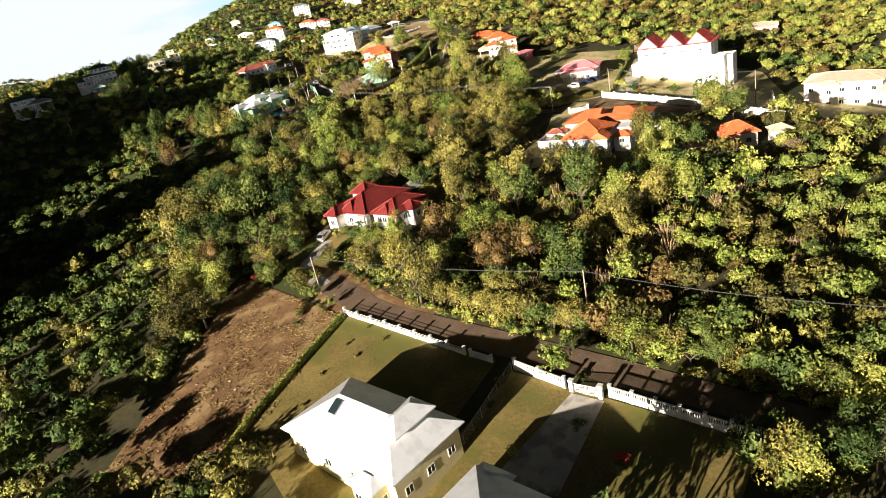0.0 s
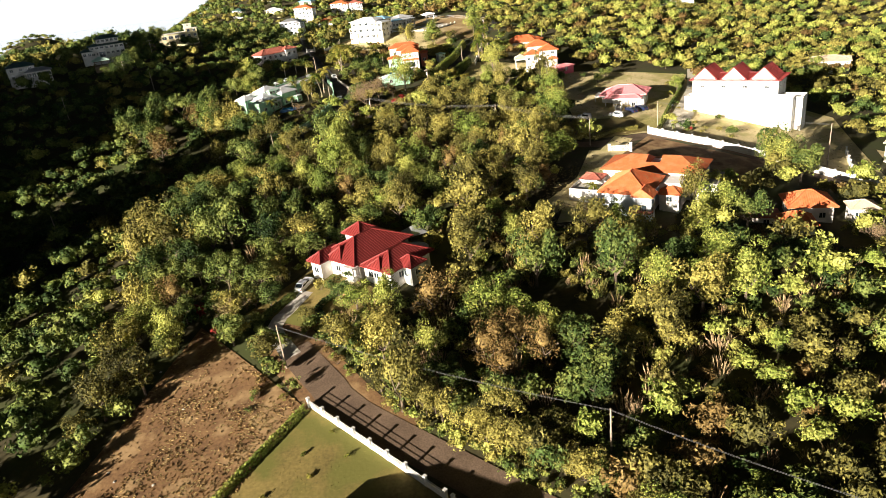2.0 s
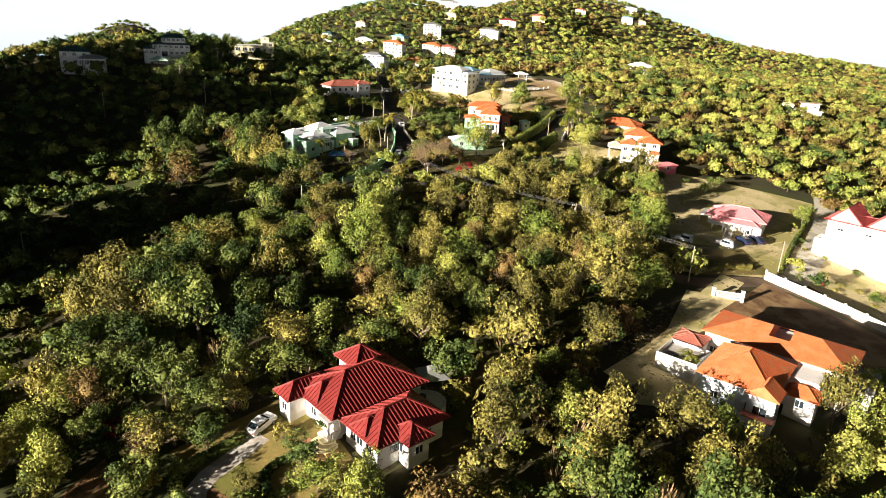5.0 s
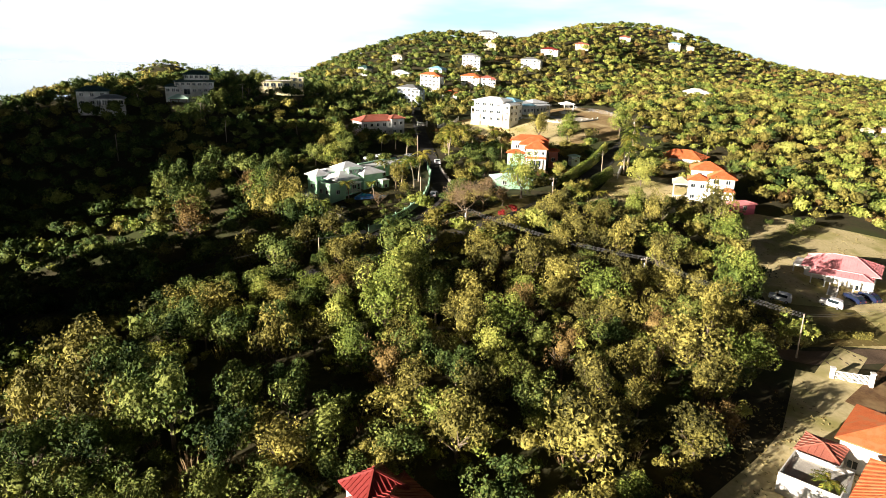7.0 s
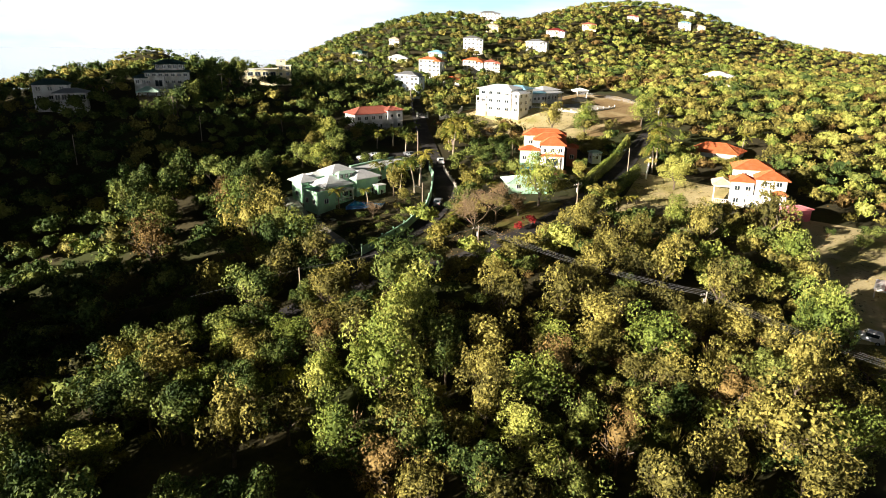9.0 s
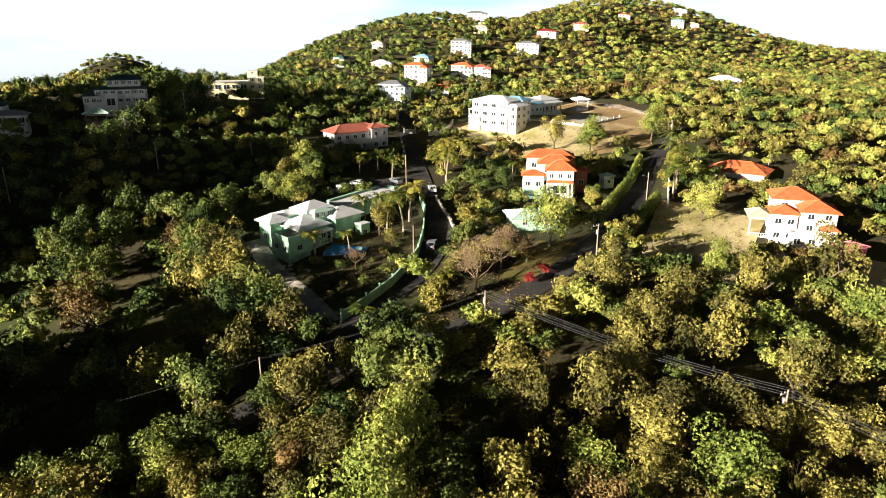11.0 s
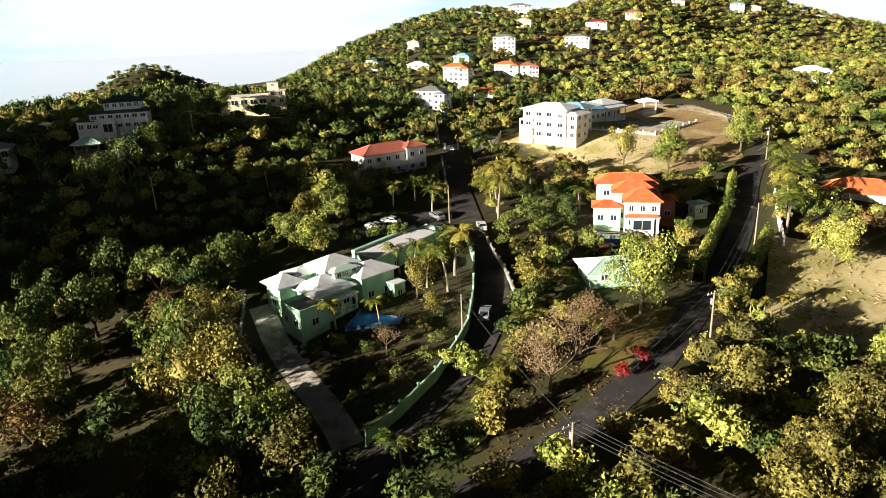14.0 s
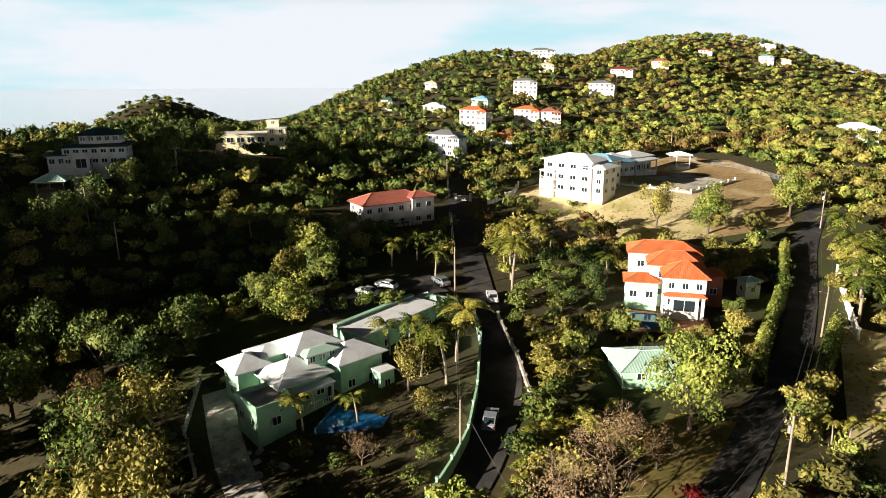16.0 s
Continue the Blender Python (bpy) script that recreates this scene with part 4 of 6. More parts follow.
def garden_wall(label, points, height, mat, step=3.3, style="solid", post=0.38, post_up=0.3):
    """A wall in bays between posts, each following the land. style: solid, balusters or rail."""
    x0, y0 = points[0]
    top = thing("garden_wall", pose(x0, y0, gz(x0, y0)), label, "wall")
    inv = top.matrix_world.inverted()
    bays = lay(points, step)
    for k, (ax, ay, bx, by) in enumerate(bays + [(bays[-1][2], bays[-1][3], None, None)]):
        az = gz(ax, ay)
        bm = bmesh.new()
        bm_box(bm, -post / 2, -post / 2, -0.6, post / 2, post / 2, height + post_up)
        bm_box(bm, -post / 2 - 0.06, -post / 2 - 0.06, height + post_up, post / 2 + 0.06, post / 2 + 0.06, height + post_up + 0.1)
        turn = math.degrees(math.atan2(*((by - ay, bx - ax) if bx is not None else (ay - bays[-1][1], ax - bays[-1][0]))))
        bm.transform(inv @ pose(ax, ay, az, 0, 0, turn))
        part("post", bm, mat, top)
        if bx is None:
            break
        bz, run = gz(bx, by), math.hypot(bx - ax, by - ay)
        bm = bmesh.new()
        a, b = post / 2, run - post / 2
        if style == "solid":
            bm_box(bm, a, -0.1, -0.6, b, 0.1, height)
            bm_box(bm, a, -0.15, height, b, 0.15, height + 0.07)
        elif style == "balusters":
            bm_box(bm, a, -0.12, -0.6, b, 0.12, height * 0.55)
            bm_box(bm, a, -0.12, height - 0.14, b, 0.12, height)
            n = max(2, int((b - a) / 0.3))
            for i in range(n):
                x = a + (b - a) * (i + 0.5) / n
                bm_box(bm, x - 0.07, -0.07, height * 0.55, x + 0.07, 0.07, height - 0.14)
        else:
            bm_box(bm, a, -0.1, -0.6, b, 0.1, height * 0.6)
            for z in (0.78, 1.0):
                bm_box(bm, a, -0.025, height * z - 0.05, b, 0.025, height * z)
            n = max(2, int((b - a) / 0.25))
            for i in range(n):
                x = a + (b - a) * (i + 0.5) / n
                bm_box(bm, x - 0.012, -0.012, height * 0.6, x + 0.012, 0.012, height)
        shear = Matrix.Identity(4)
        shear[2][0] = (bz - az) / run
        bm.transform(inv @ pose(ax, ay, az, 0, 0, turn) @ shear)
        part("wall_panel", bm, mat, top)
    return top


def mesh_fence(label, points, height=1.8, step=2.5):
    """A chain fence: steel posts, top and bottom rail and crossing wires."""
    x0, y0 = points[0]
    top = thing("fence", pose(x0, y0, gz(x0, y0)), label, "fence")
    inv = top.matrix_world.inverted()
    for ax, ay, bx, by in lay(points, step):
        az, bz = gz(ax, ay), gz(bx, by)
        bm = bmesh.new()
        bm_tube(bm, (ax, ay, az - 0.3), (ax, ay, az + height), 0.05, 0.05)
        bm.transform(inv)
        part("post", bm, STEEL, top)
        bm = bmesh.new()
        for z in (0.1, height - 0.05):
            bm_tube(bm, (ax, ay, az + z), (bx, by, bz + z), 0.03, 0.03, 4)
        for i in range(1, 12):
            t = i / 12
            px, py, pz = ax + (bx - ax) * t, ay + (by - ay) * t, az + (bz - az) * t
            bm_tube(bm, (px, py, pz + 0.1), (px, py, pz + height - 0.05), 0.012, 0.012, 3)
        bm.transform(inv)
        part("fence_panel", bm, STEEL, top)
    return top


garden_wall("low white wall with a thin railing beside the lane", [(-8.6, 109.2), (9.0, 88.2)], 1.3, WHITE, 3.4, "rail")
garden_wall("short white wall stub at a dark gateway", [(9.8, 87.4), (12.4, 84.6)], 1.1, WHITE, 3.8)
garden_wall("white balustrade wall beside a driveway gate", [(15.2, 81.7), (20.4, 75.0)], 1.7, WHITE, 4.2, "balusters")
garden_wall("long white balustrade wall along the worn lane", [(25.4, 71.0), (38.0, 57.2)], 1.7, WHITE, 3.35, "balusters")
garden_wall("white wall round the villa garden", [(83, 205), (95, 194), (106, 181.6), (114, 168), (121, 157)], 2.0, WHITE, 4.0)
garden_wall("white wall round a grass yard", [(122, 152), (128, 145), (134, 136)], 2.0, WHITE, 4.0)
garden_wall("white wall beside the lane gap", [(117, 165), (130, 186)], 1.8, WHITE, 4.0)
garden_wall("curved mint green roadside wall", [(-18.3, 244.5), (-15, 250), (-11.4, 257.3), (-9.2, 265), (-8.0, 271), (-7.9, 281), (-8.8, 295), (-11, 305)], 1.9, MINT, 5.0, post=0.24, post_up=0.5)
# a white wall: the concrete grey stands in for the palms' shade
garden_wall("low white wall above the side road, greyed for palm shade", [(-0.8, 281.8), (-3.0, 292), (-5.2, 299), (-6.8, 305)], 1.0, CONCRETE, 3.5)
garden_wall("white wall of the red-roofed house's drive", [(-14.5, 375), (-8, 384), (-7, 392)], 1.5, WHITE, 3.5)
garden_wall("pale wall along the upper road", [(50.5, 306), (53.6, 318), (58, 334)], 1.8, WHITE, 4.0)
garden_wall("grey wall at the foot of the concrete drive", [(-39.5, 262.5), (-45, 270), (-48.5, 281)], 0.9, CONCRETE, 3.5)
garden_wall("white terrace wall under the apartment building", [(20, 386), (29, 384), (40, 384), (56, 402)], 1.0, WHITE, 4.0, "rail")
mesh_fence("rusty chain fence between two gardens", [(14.6, 81.4), (8, 74), (1.2, 66.6)])
mesh_fence("wire fence above the bare slope", [(44, 441), (62, 418), (72, 398)], 1.6, 4.0)


def gate(label, x, y, turn, width, height, mat, piers=True):
    """A double gate of upright bars between two piers."""
    top = thing("gate", pose(x, y, gz(x, y), 0, 0, turn), label, "gate")
    if piers:
        for s in (-1, 1):
            bm = box(s * (width / 2 + 0.3) - 0.3, -0.3, -0.5, s * (width / 2 + 0.3) + 0.3, 0.3, height + 0.4)
            bm_box(bm, s * (width / 2 + 0.3) - 0.38, -0.38, height + 0.4, s * (width / 2 + 0.3) + 0.38, 0.38, height + 0.55)
            part("pier", bm, mat, top)
    for s in (-1, 1):
        bm = bmesh.new()
        a, b = sorted((s * 0.04, s * width / 2))
        for z in (0.1, height * 0.5, height - 0.1):
            bm_box(bm, a, -0.03, z, b, 0.03, z + 0.08)
        n = int(width / 2 / 0.16)
        for i in range(n + 1):
            px = a + (b - a) * i / n
            bm_box(bm, px - 0.03, -0.028, 0.1, px + 0.03, 0.028, height)
        part("gate_leaf", bm, mat, top)
    return top


gate("white metal double driveway gate", 22.6, 72.6, -44, 3.6, 1.6, WHITE)
gate("white double gate of the walled yard", 69.8, 192.2, -14, 5.0, 1.7, WHITE)
gate("white entrance gate at the top road", -21.5, 377, 10, 3.4, 1.6, WHITE)


# ---- poles and wires ----
def utility_pole(x, y, height, arm=False, lamp=False, label="weathered wooden utility pole"):
    top = thing("utility_pole", pose(x, y, gz(x, y), 0, 0, 35), label, "utility pole", "poles along the roads")
    bm = bmesh.new()
    bm_tube(bm, (0, 0, -0.8), (0, 0, height), 0.16, 0.10, 8)
    part("shaft", bm, BARK_PALE, top)
    if arm:
        bm = box(-1.2, 0.08, height - 0.55, 1.2, 0.2, height - 0.4)
        part("crossarm", bm, BARK_PALE, top)
        for s in (-1.05, -0.4, 0.4, 1.05):
            bm = bmesh.new()
            bm_tube(bm, (s, 0.14, height - 0.4), (s, 0.14, height - 0.2), 0.05, 0.035)
            part("insulator", bm, WHITE, top)
        bm = bmesh.new()
        bm_tube(bm, (0.1, 0.35, height - 2.2), (0.1, 0.35, height - 1.3), 0.22, 0.22, 8)
        part("transformer", bm, STEEL, top)
    if lamp:
        bm = bmesh.new()
        bm_tube(bm, (0, 0, height - 1.2), (-1.6, 0, height - 0.5), 0.035, 0.03)
        bm_box(bm, -2.1, -0.1, height - 0.56, -1.5, 0.1, height - 0.44)
        part("street_lamp_arm", bm, STEEL, top)
    return top


POLES = {"gate": (-12.8, 119.4, 8.0), "lane": (29.8, 88.8, 8.5), "low": (62, 62, 9.0), "valley": (-81.8, 201.6, 8.5), "bend": (-24.2, 221.5, 8.0), "fork": (5.6, 236.8, 9.0),
         "wood": (41.5, 216, 8.0), "yard": (63.6, 198, 8.0), "pink": (87, 208, 8.5), "tall": (118.4, 177, 11.0), "road": (27.0, 266.8, 9.0), "hedge": (45.3, 306.5, 8.5), "upper": (65, 362, 9.0),
         "flank": (-109, 292, 8.5), "shoulder": (-94.5, 322.5, 8.5), "slope": (-81.6, 312.7, 7.5), "crest": (-90, 351, 9.0), "crest_b": (-96.5, 374, 9.0), "mint": (-8.6, 268.0, 7.5),
         "side": (-15.6, 315.6, 8.5), "top": (-27.4, 387, 9.0), "far": (44, 440, 9.0), "outer": (-150, 190, 8.5)}
for k, (px, py, ph) in POLES.items():
    utility_pole(px, py, ph, k in ("fork", "road", "wood", "upper", "shoulder", "crest"), k in ("hedge", "mint"),
                 "wooden utility pole with crossarm" if k in ("fork", "road", "wood", "upper", "shoulder", "crest") else "weathered wooden utility pole")


def wire(a, b, sag, r=0.02, aside=0.0, down=0.3):
    """One cable that hangs between two poles."""
    (ax, ay, ah), (bx, by, bh) = POLES[a], POLES[b]
    run = math.hypot(bx - ax, by - ay)
    ox, oy = -(by - ay) / run * aside, (bx - ax) / run * aside
    pa, pb = Vector((ax + ox, ay + oy, gz(ax, ay) + ah - down)), Vector((bx + ox, by + oy, gz(bx, by) + bh - down))
    bm = bmesh.new()
    bm_loft(bm, [pa.lerp(pb, i / 12) - Vector((0, 0, sag * 4 * i / 12 * (1 - i / 12))) for i in range(13)], r)
    tagged(part("cable", bm, BLACKWIRE), "overhead cable between utility poles", "cable", "overhead cables")


for a, b, sag, spread in (("gate", "lane", 0.9, (0.0, 0.15)), ("lane", "low", 0.9, (0.0, 0.15)), ("fork", "wood", 1.1, (-1.0, -0.4, 0.4, 1.0)), ("wood", "yard", 0.6, (-1.0, -0.4, 0.4, 1.0)),
                          ("yard", "pink", 0.6, (-0.4, 0.4)), ("pink", "tall", 1.0, (-0.4, 0.4)), ("fork", "road", 0.7, (-0.8, 0.8)), ("road", "hedge", 0.9, (-0.8, 0.0, 0.8)),
                          ("hedge", "upper", 1.2, (-0.8, 0.8)), ("bend", "fork", 0.7, (0.0, 0.3)), ("valley", "bend", 1.0, (0.0,)), ("mint", "side", 1.0, (0.0, 0.3)), ("fork", "mint", 0.8, (0.0,)),
                          ("side", "top", 1.4, (0.0, 0.3)), ("flank", "shoulder", 0.8, (0.0,)), ("slope", "shoulder", 0.5, (0.0,))):
    for s in spread:
        wire(a, b, sag, aside=s)


# ---- cars ----
def car(x, y, turn, label, paint, van=False):
    """A parked car: shaped body, glass, four wheels, lamps."""
    slope = math.degrees(math.atan2(gz(x - math.sin(radians(turn)) * 1.3, y + math.cos(radians(turn)) * 1.3) - gz(x + math.sin(radians(turn)) * 1.3, y - math.cos(radians(turn)) * 1.3), 2.6))
    top = thing("car", pose(x, y, gz(x, y) + 0.16, 0, 0, turn) @ pose(0, 0, 0, slope), label, "car")
    roof = 1.75 if van else 1.45
    side = [(-2.1, 0.3), (-2.15, 0.75), (-1.95, 0.95), (-1.15, 1.0), (-0.45, roof - 0.05), (0.9, roof), (1.75, roof - 0.12 if van else 1.05), (2.1, 0.95), (2.15, 0.4), (2.0, 0.3)]
    bm = bmesh.new()
    rows = []
    for sx, k in ((-0.86, 0.0), (-0.8, 0.06), (0.8, 0.06), (0.86, 0.0)):
        rows.append([bm.verts.new((sx * (0.86 if z > 1.0 and abs(sx) > 0.82 else 1.0), -u, z + (k if z > 0.9 else 0))) for u, z in side])
    for a, b in zip(rows, rows[1:]):
        for i in range(len(side)):
            j = (i + 1) % len(side)
            bm.faces.new((a[i], a[j], b[j], b[i]))
    bm.faces.new(rows[0][::-1])
    bm.faces.new(rows[-1])
    bmesh.ops.recalc_face_normals(bm, faces=bm.faces)
    part("body", bm, paint, top)
    for q in ([(-0.68, 1.08, 1.06), (0.68, 1.08, 1.06), (0.62, 0.5, roof - 0.04), (-0.62, 0.5, roof - 0.04)], [(0.68, -1.72, 1.12), (-0.68, -1.72, 1.12), (-0.62, -1.05, roof), (0.62, -1.05, roof)]):
        bm = bmesh.new()
        v = [bm.verts.new((a, b, c + 0.05)) for a, b, c in q]
        w = [bm.verts.new((a, b, c - 0.02)) for a, b, c in q]
        bm.faces.new(v)
        bm.faces.new(w[::-1])
        for i in range(4):
            bm.faces.new((w[i], w[(i + 1) % 4], v[(i + 1) % 4], v[i]))
        part("windscreen", bm, GLASS, top)
    for s in (-1, 1):
        bm = box(min(s * 0.76, s * 0.85), -1.2, 1.06, max(s * 0.76, s * 0.85), 0.75, roof - 0.14)
        part("side_window", bm, GLASS, top)
        part("headlight", box(s * 0.62 - 0.16, 2.06, 0.66, s * 0.62 + 0.16, 2.17, 0.84), GLASS, top)
        part("tail_light", box(s * 0.68 - 0.12, -2.18, 0.7, s * 0.68 + 0.12, -2.08, 0.95), ROOF_RED, top)
        for u in (-1.3, 1.3):
            bm = bmesh.new()
            bm_tube(bm, (s * 0.66, u, 0.17), (s * 0.88, u, 0.17), 0.33, 0.33, 12)
            wheel = part("wheel", bm, RUBBER, top)
            bm = bmesh.new()
            bm_tube(bm, (s * 0.87, u, 0.17), (s * 0.9, u, 0.17), 0.2, 0.18, 10)
            part("rim", bm, STEEL, wheel)
    return top


car(-11.0, 142.2, -30, "white car parked beside the red-roofed house", CAR_WHITE)
car(-5.6, 274.8, -4, "silver car on the dark side road", CAR_SILVER)
car(-8.4, 312.5, 12, "white car on the side road", CAR_WHITE)
car(-31.2, 310.6, 70, "white car on dark parking ground", CAR_WHITE)
car(-28.4, 314.2, 70, "silver-white car on dark parking ground", CAR_WHITE)
car(69.4, 221.0, 65, "white pickup on the grass yard", CAR_WHITE, True)
car(79.5, 221.4, 60, "white van parked before the pink-roofed house", CAR_WHITE, True)
car(86.0, 225.6, 20, "dark blue car before the pink-roofed house", CAR_BLUE)
car(90.0, 227.4, 25, "dark blue car beside the veranda steps", CAR_BLUE)
car(-18.6, 318, 40, "grey car under roadside palms", CAR_SILVER)


# ---- pools, paving, small things ----
def pool(label, corners, z):
    """A pool with a raised rim and still water."""
    a, b, c, d = (Vector((*p, 0)) for p in corners)
    mid = (a + b + c + d) / 4
    top = thing("swimming_pool", pose(mid.x, mid.y, z), label, "swimming pool")
    for k, mat, name, zs in ((0.0, POOL, "water", (-0.6, 0.18)), (1.0, POOL_RIM, "rim", (-1.2, 0.28))):
        bm = bmesh.new()
        ring = [p - mid for p in (a, b, c, d)]
        if name == "water":
            lo, hi = ([bm.verts.new((p.x * 0.96, p.y * 0.96, h)) for p in ring] for h in zs)
            bm.faces.new(hi)
            bm.faces.new(lo[::-1])
            for i in range(4):
                bm.faces.new((lo[i], lo[(i + 1) % 4], hi[(i + 1) % 4], hi[i]))
        else:
            for s0, s1 in ((0.97, 1.05),):
                o = [[bm.verts.new((p.x * s, p.y * s, h)) for p in ring] for s, h in ((s1, zs[0]), (s1, zs[1]), (s0, zs[1]), (s0, 0.0))]
                for r0, r1 in zip(o, o[1:]):
                    for i in range(4):
                        bm.faces.new((r0[i], r0[(i + 1) % 4], r1[(i + 1) % 4], r1[i]))
        part(name, bm, mat, top)
    return top


pool("blue rectangular pool before the mint villa", [(-27.4, 271.0), (-19.4, 272.8), (-18.6, 278.6), (-26.6, 278.2)], 23.1)
pool("small turquoise pool beside the orange-roofed villa", [(13.4, 305.0), (19.6, 304.6), (19.8, 308.4), (13.6, 309.0)], 26.6)
patch("paving", [(12, 303.5), (28, 303), (28.5, 310), (12.5, 312)], TERRACOTTA, 0.25, "terracotta paving round the small pool", "paving")
patch("paving", [(30, 396), (40, 386), (54, 402), (42, 412)], DRIVE, 0.3, "pale concrete terrace beside the apartment building", "terrace")


def water_tank(x, y, z, label, mat, r=0.8, h=1.6):
    top = thing("water_tank", pose(x, y, z), label, "water tank")
    bm = bmesh.new()
    bm_tube(bm, (0, 0, 0), (0, 0, h), r, r, 14)
    part("drum", bm, mat, top)
    bm = bmesh.new()
    bm_tube(bm, (0, 0, h), (0, 0, h + 0.25), r * 0.9, r * 0.35, 14)
    part("lid", bm, mat, top)


def round_terrace(x, y, z, r, label):
    top = thing("terrace", pose(x, y, z), label, "terrace")
    bm = bmesh.new()
    bm_tube(bm, (0, 0, -3), (0, 0, 2.6), r, r, 24)
    part("drum_wall", bm, WHITE, top)
    bm = bmesh.new()
    rows = []
    for k in range(25):
        a = -1.7 + k * 3.9 / 24
        rows.append([bm.verts.new((q * math.cos(a), q * math.sin(a), h)) for q, h in ((r, 2.604), (r, 3.2), (r - 0.2, 3.2), (r - 0.2, 2.604))])
    for f, g in zip(rows, rows[1:]):
        for i in range(4):
            bm.faces.new((f[i], g[i], g[(i + 1) % 4], f[(i + 1) % 4]))
    bm.faces.new(rows[0])
    bm.faces.new(rows[-1][::-1])
    part("parapet", bm, WHITE, top)


round_terrace(10.8, 146.9, 11.2, 2.9, "round white roof terrace beside the red roofs")
water_tank(10.2, 147.5, 13.8, "dark water tank on the round terrace", RUBBER, 0.6, 1.0)
water_tank(11.6, 146.1, 13.8, "white storage drum on the round terrace", WHITE, 0.4, 0.7)
house("gazebo", "small gazebo with a grey pyramid roof", 11.4, 152.3, 13.2, 20, [
    dict(at=(0, 0), size=(3.0, 3.0), h=2.3, porch=True, rise=1.4, rmat=STEEL, over=0.6, rib=0)], WOOD, WOOD, category="gazebo")
water_tank(72.5, 172.0, gz(72.5, 172) + 3.6, "blue drum on the flat court roof", BLUE_TANK, 0.7, 1.2)
bm = bmesh.new()
bm_box(bm, -0.8, -1.1, 0, 0.8, 1.1, 0.16)
bm_box(bm, -0.7, -1.0, 0.164, 0.7, 1.0, 0.2)
skylight = thing("skylight", pose(-10.6, 75.6, 11.02, 0, 0, -52) @ pose(0, 0, 0, 27.6), "dark framed skylight on the white roof", "skylight")
part("skylight_frame", bm, STEEL, skylight)
part("pane", box(-0.68, -0.98, 0.2, 0.68, 0.98, 0.23), GLASS, skylight)


def rock(x, y, r, seed):
    q = random.Random(seed)
    bm = bmesh.new()
    bmesh.ops.create_icosphere(bm, subdivisions=2, radius=r)
    for v in bm.verts:
        v.co *= q.uniform(0.75, 1.1)
        v.co.z *= 0.55
    bm.transform(Matrix.Translation((x, y, gz(x, y) + 0.1)))
    tagged(part("boulder", bm, CONCRETE), "pale weathered boulder on dry ground", "boulder", "boulders on the lot")


for k in range(9):
    q = random.Random(k + 50)
    rock(-38 + q.uniform(-8, 10), 112 + q.uniform(-16, 18), q.uniform(0.15, 0.35), k)
for k in range(14):
    q = random.Random(k + 90)
    rock(-33 + q.uniform(-3, 4), 265 + q.uniform(-3, 3), q.uniform(0.3, 0.8), k + 60)


def round_steps(x, y, turn, label):
    """A fan of low steps on a round terracotta landing."""
    top = thing("steps", pose(x, y, gz(x, y), 0, 0, turn), label, "steps")
    for k, (r, z) in enumerate(((2.6, 0.16), (1.9, 0.34), (1.4, 0.52), (0.9, 0.70))):
        bm = bmesh.new()
        bm_tube(bm, (0, k * 0.25, -0.5), (0, k * 0.25, z), r, r, 20)
        part("landing" if k == 0 else "step", bm, TERRACOTTA if k == 0 else CREAM, top)


round_steps(-2.0, 138.2, -40, "round terracotta landing with pale curved steps")


def veranda_stairs(x, y, turn, label):
    """A straight flight of white steps between two sloping cheeks."""
    top = thing("stairs", pose(x, y, gz(x, y), 0, 0, turn), label, "stairs")
    for k in range(9):
        part("step", box(-0.7, k * 0.28, -0.4, 0.7, k * 0.28 + 0.3, 0.175 * (k + 1)), CONCRETE, top)
    for s in (-1, 1):
        bm = bmesh.new()
        for k in range(9):
            bm_box(bm, s * 0.82 - 0.11, k * 0.28, -0.4, s * 0.82 + 0.11, k * 0.28 + 0.28, 0.175 * (k + 1) + 0.75)
        part("cheek", bm, WHITE, top)


veranda_stairs(82.0, 226.6, -31, "white stairs rising to the pink-roofed veranda")
storage = thing("storage_box", pose(-7.1, 162, gz(-7.1, 162), 0, 0, 20), "pale flat storage box on dark ground", "storage box")
part("body", box(-1.1, -0.8, -0.2, 1.1, 0.8, 0.7), CONCRETE, storage)
part("lid", box(-1.2, -0.9, 0.7, 1.2, 0.9, 0.82), WHITE, storage)
# ---- woods ----
rng = np.random.default_rng(7)


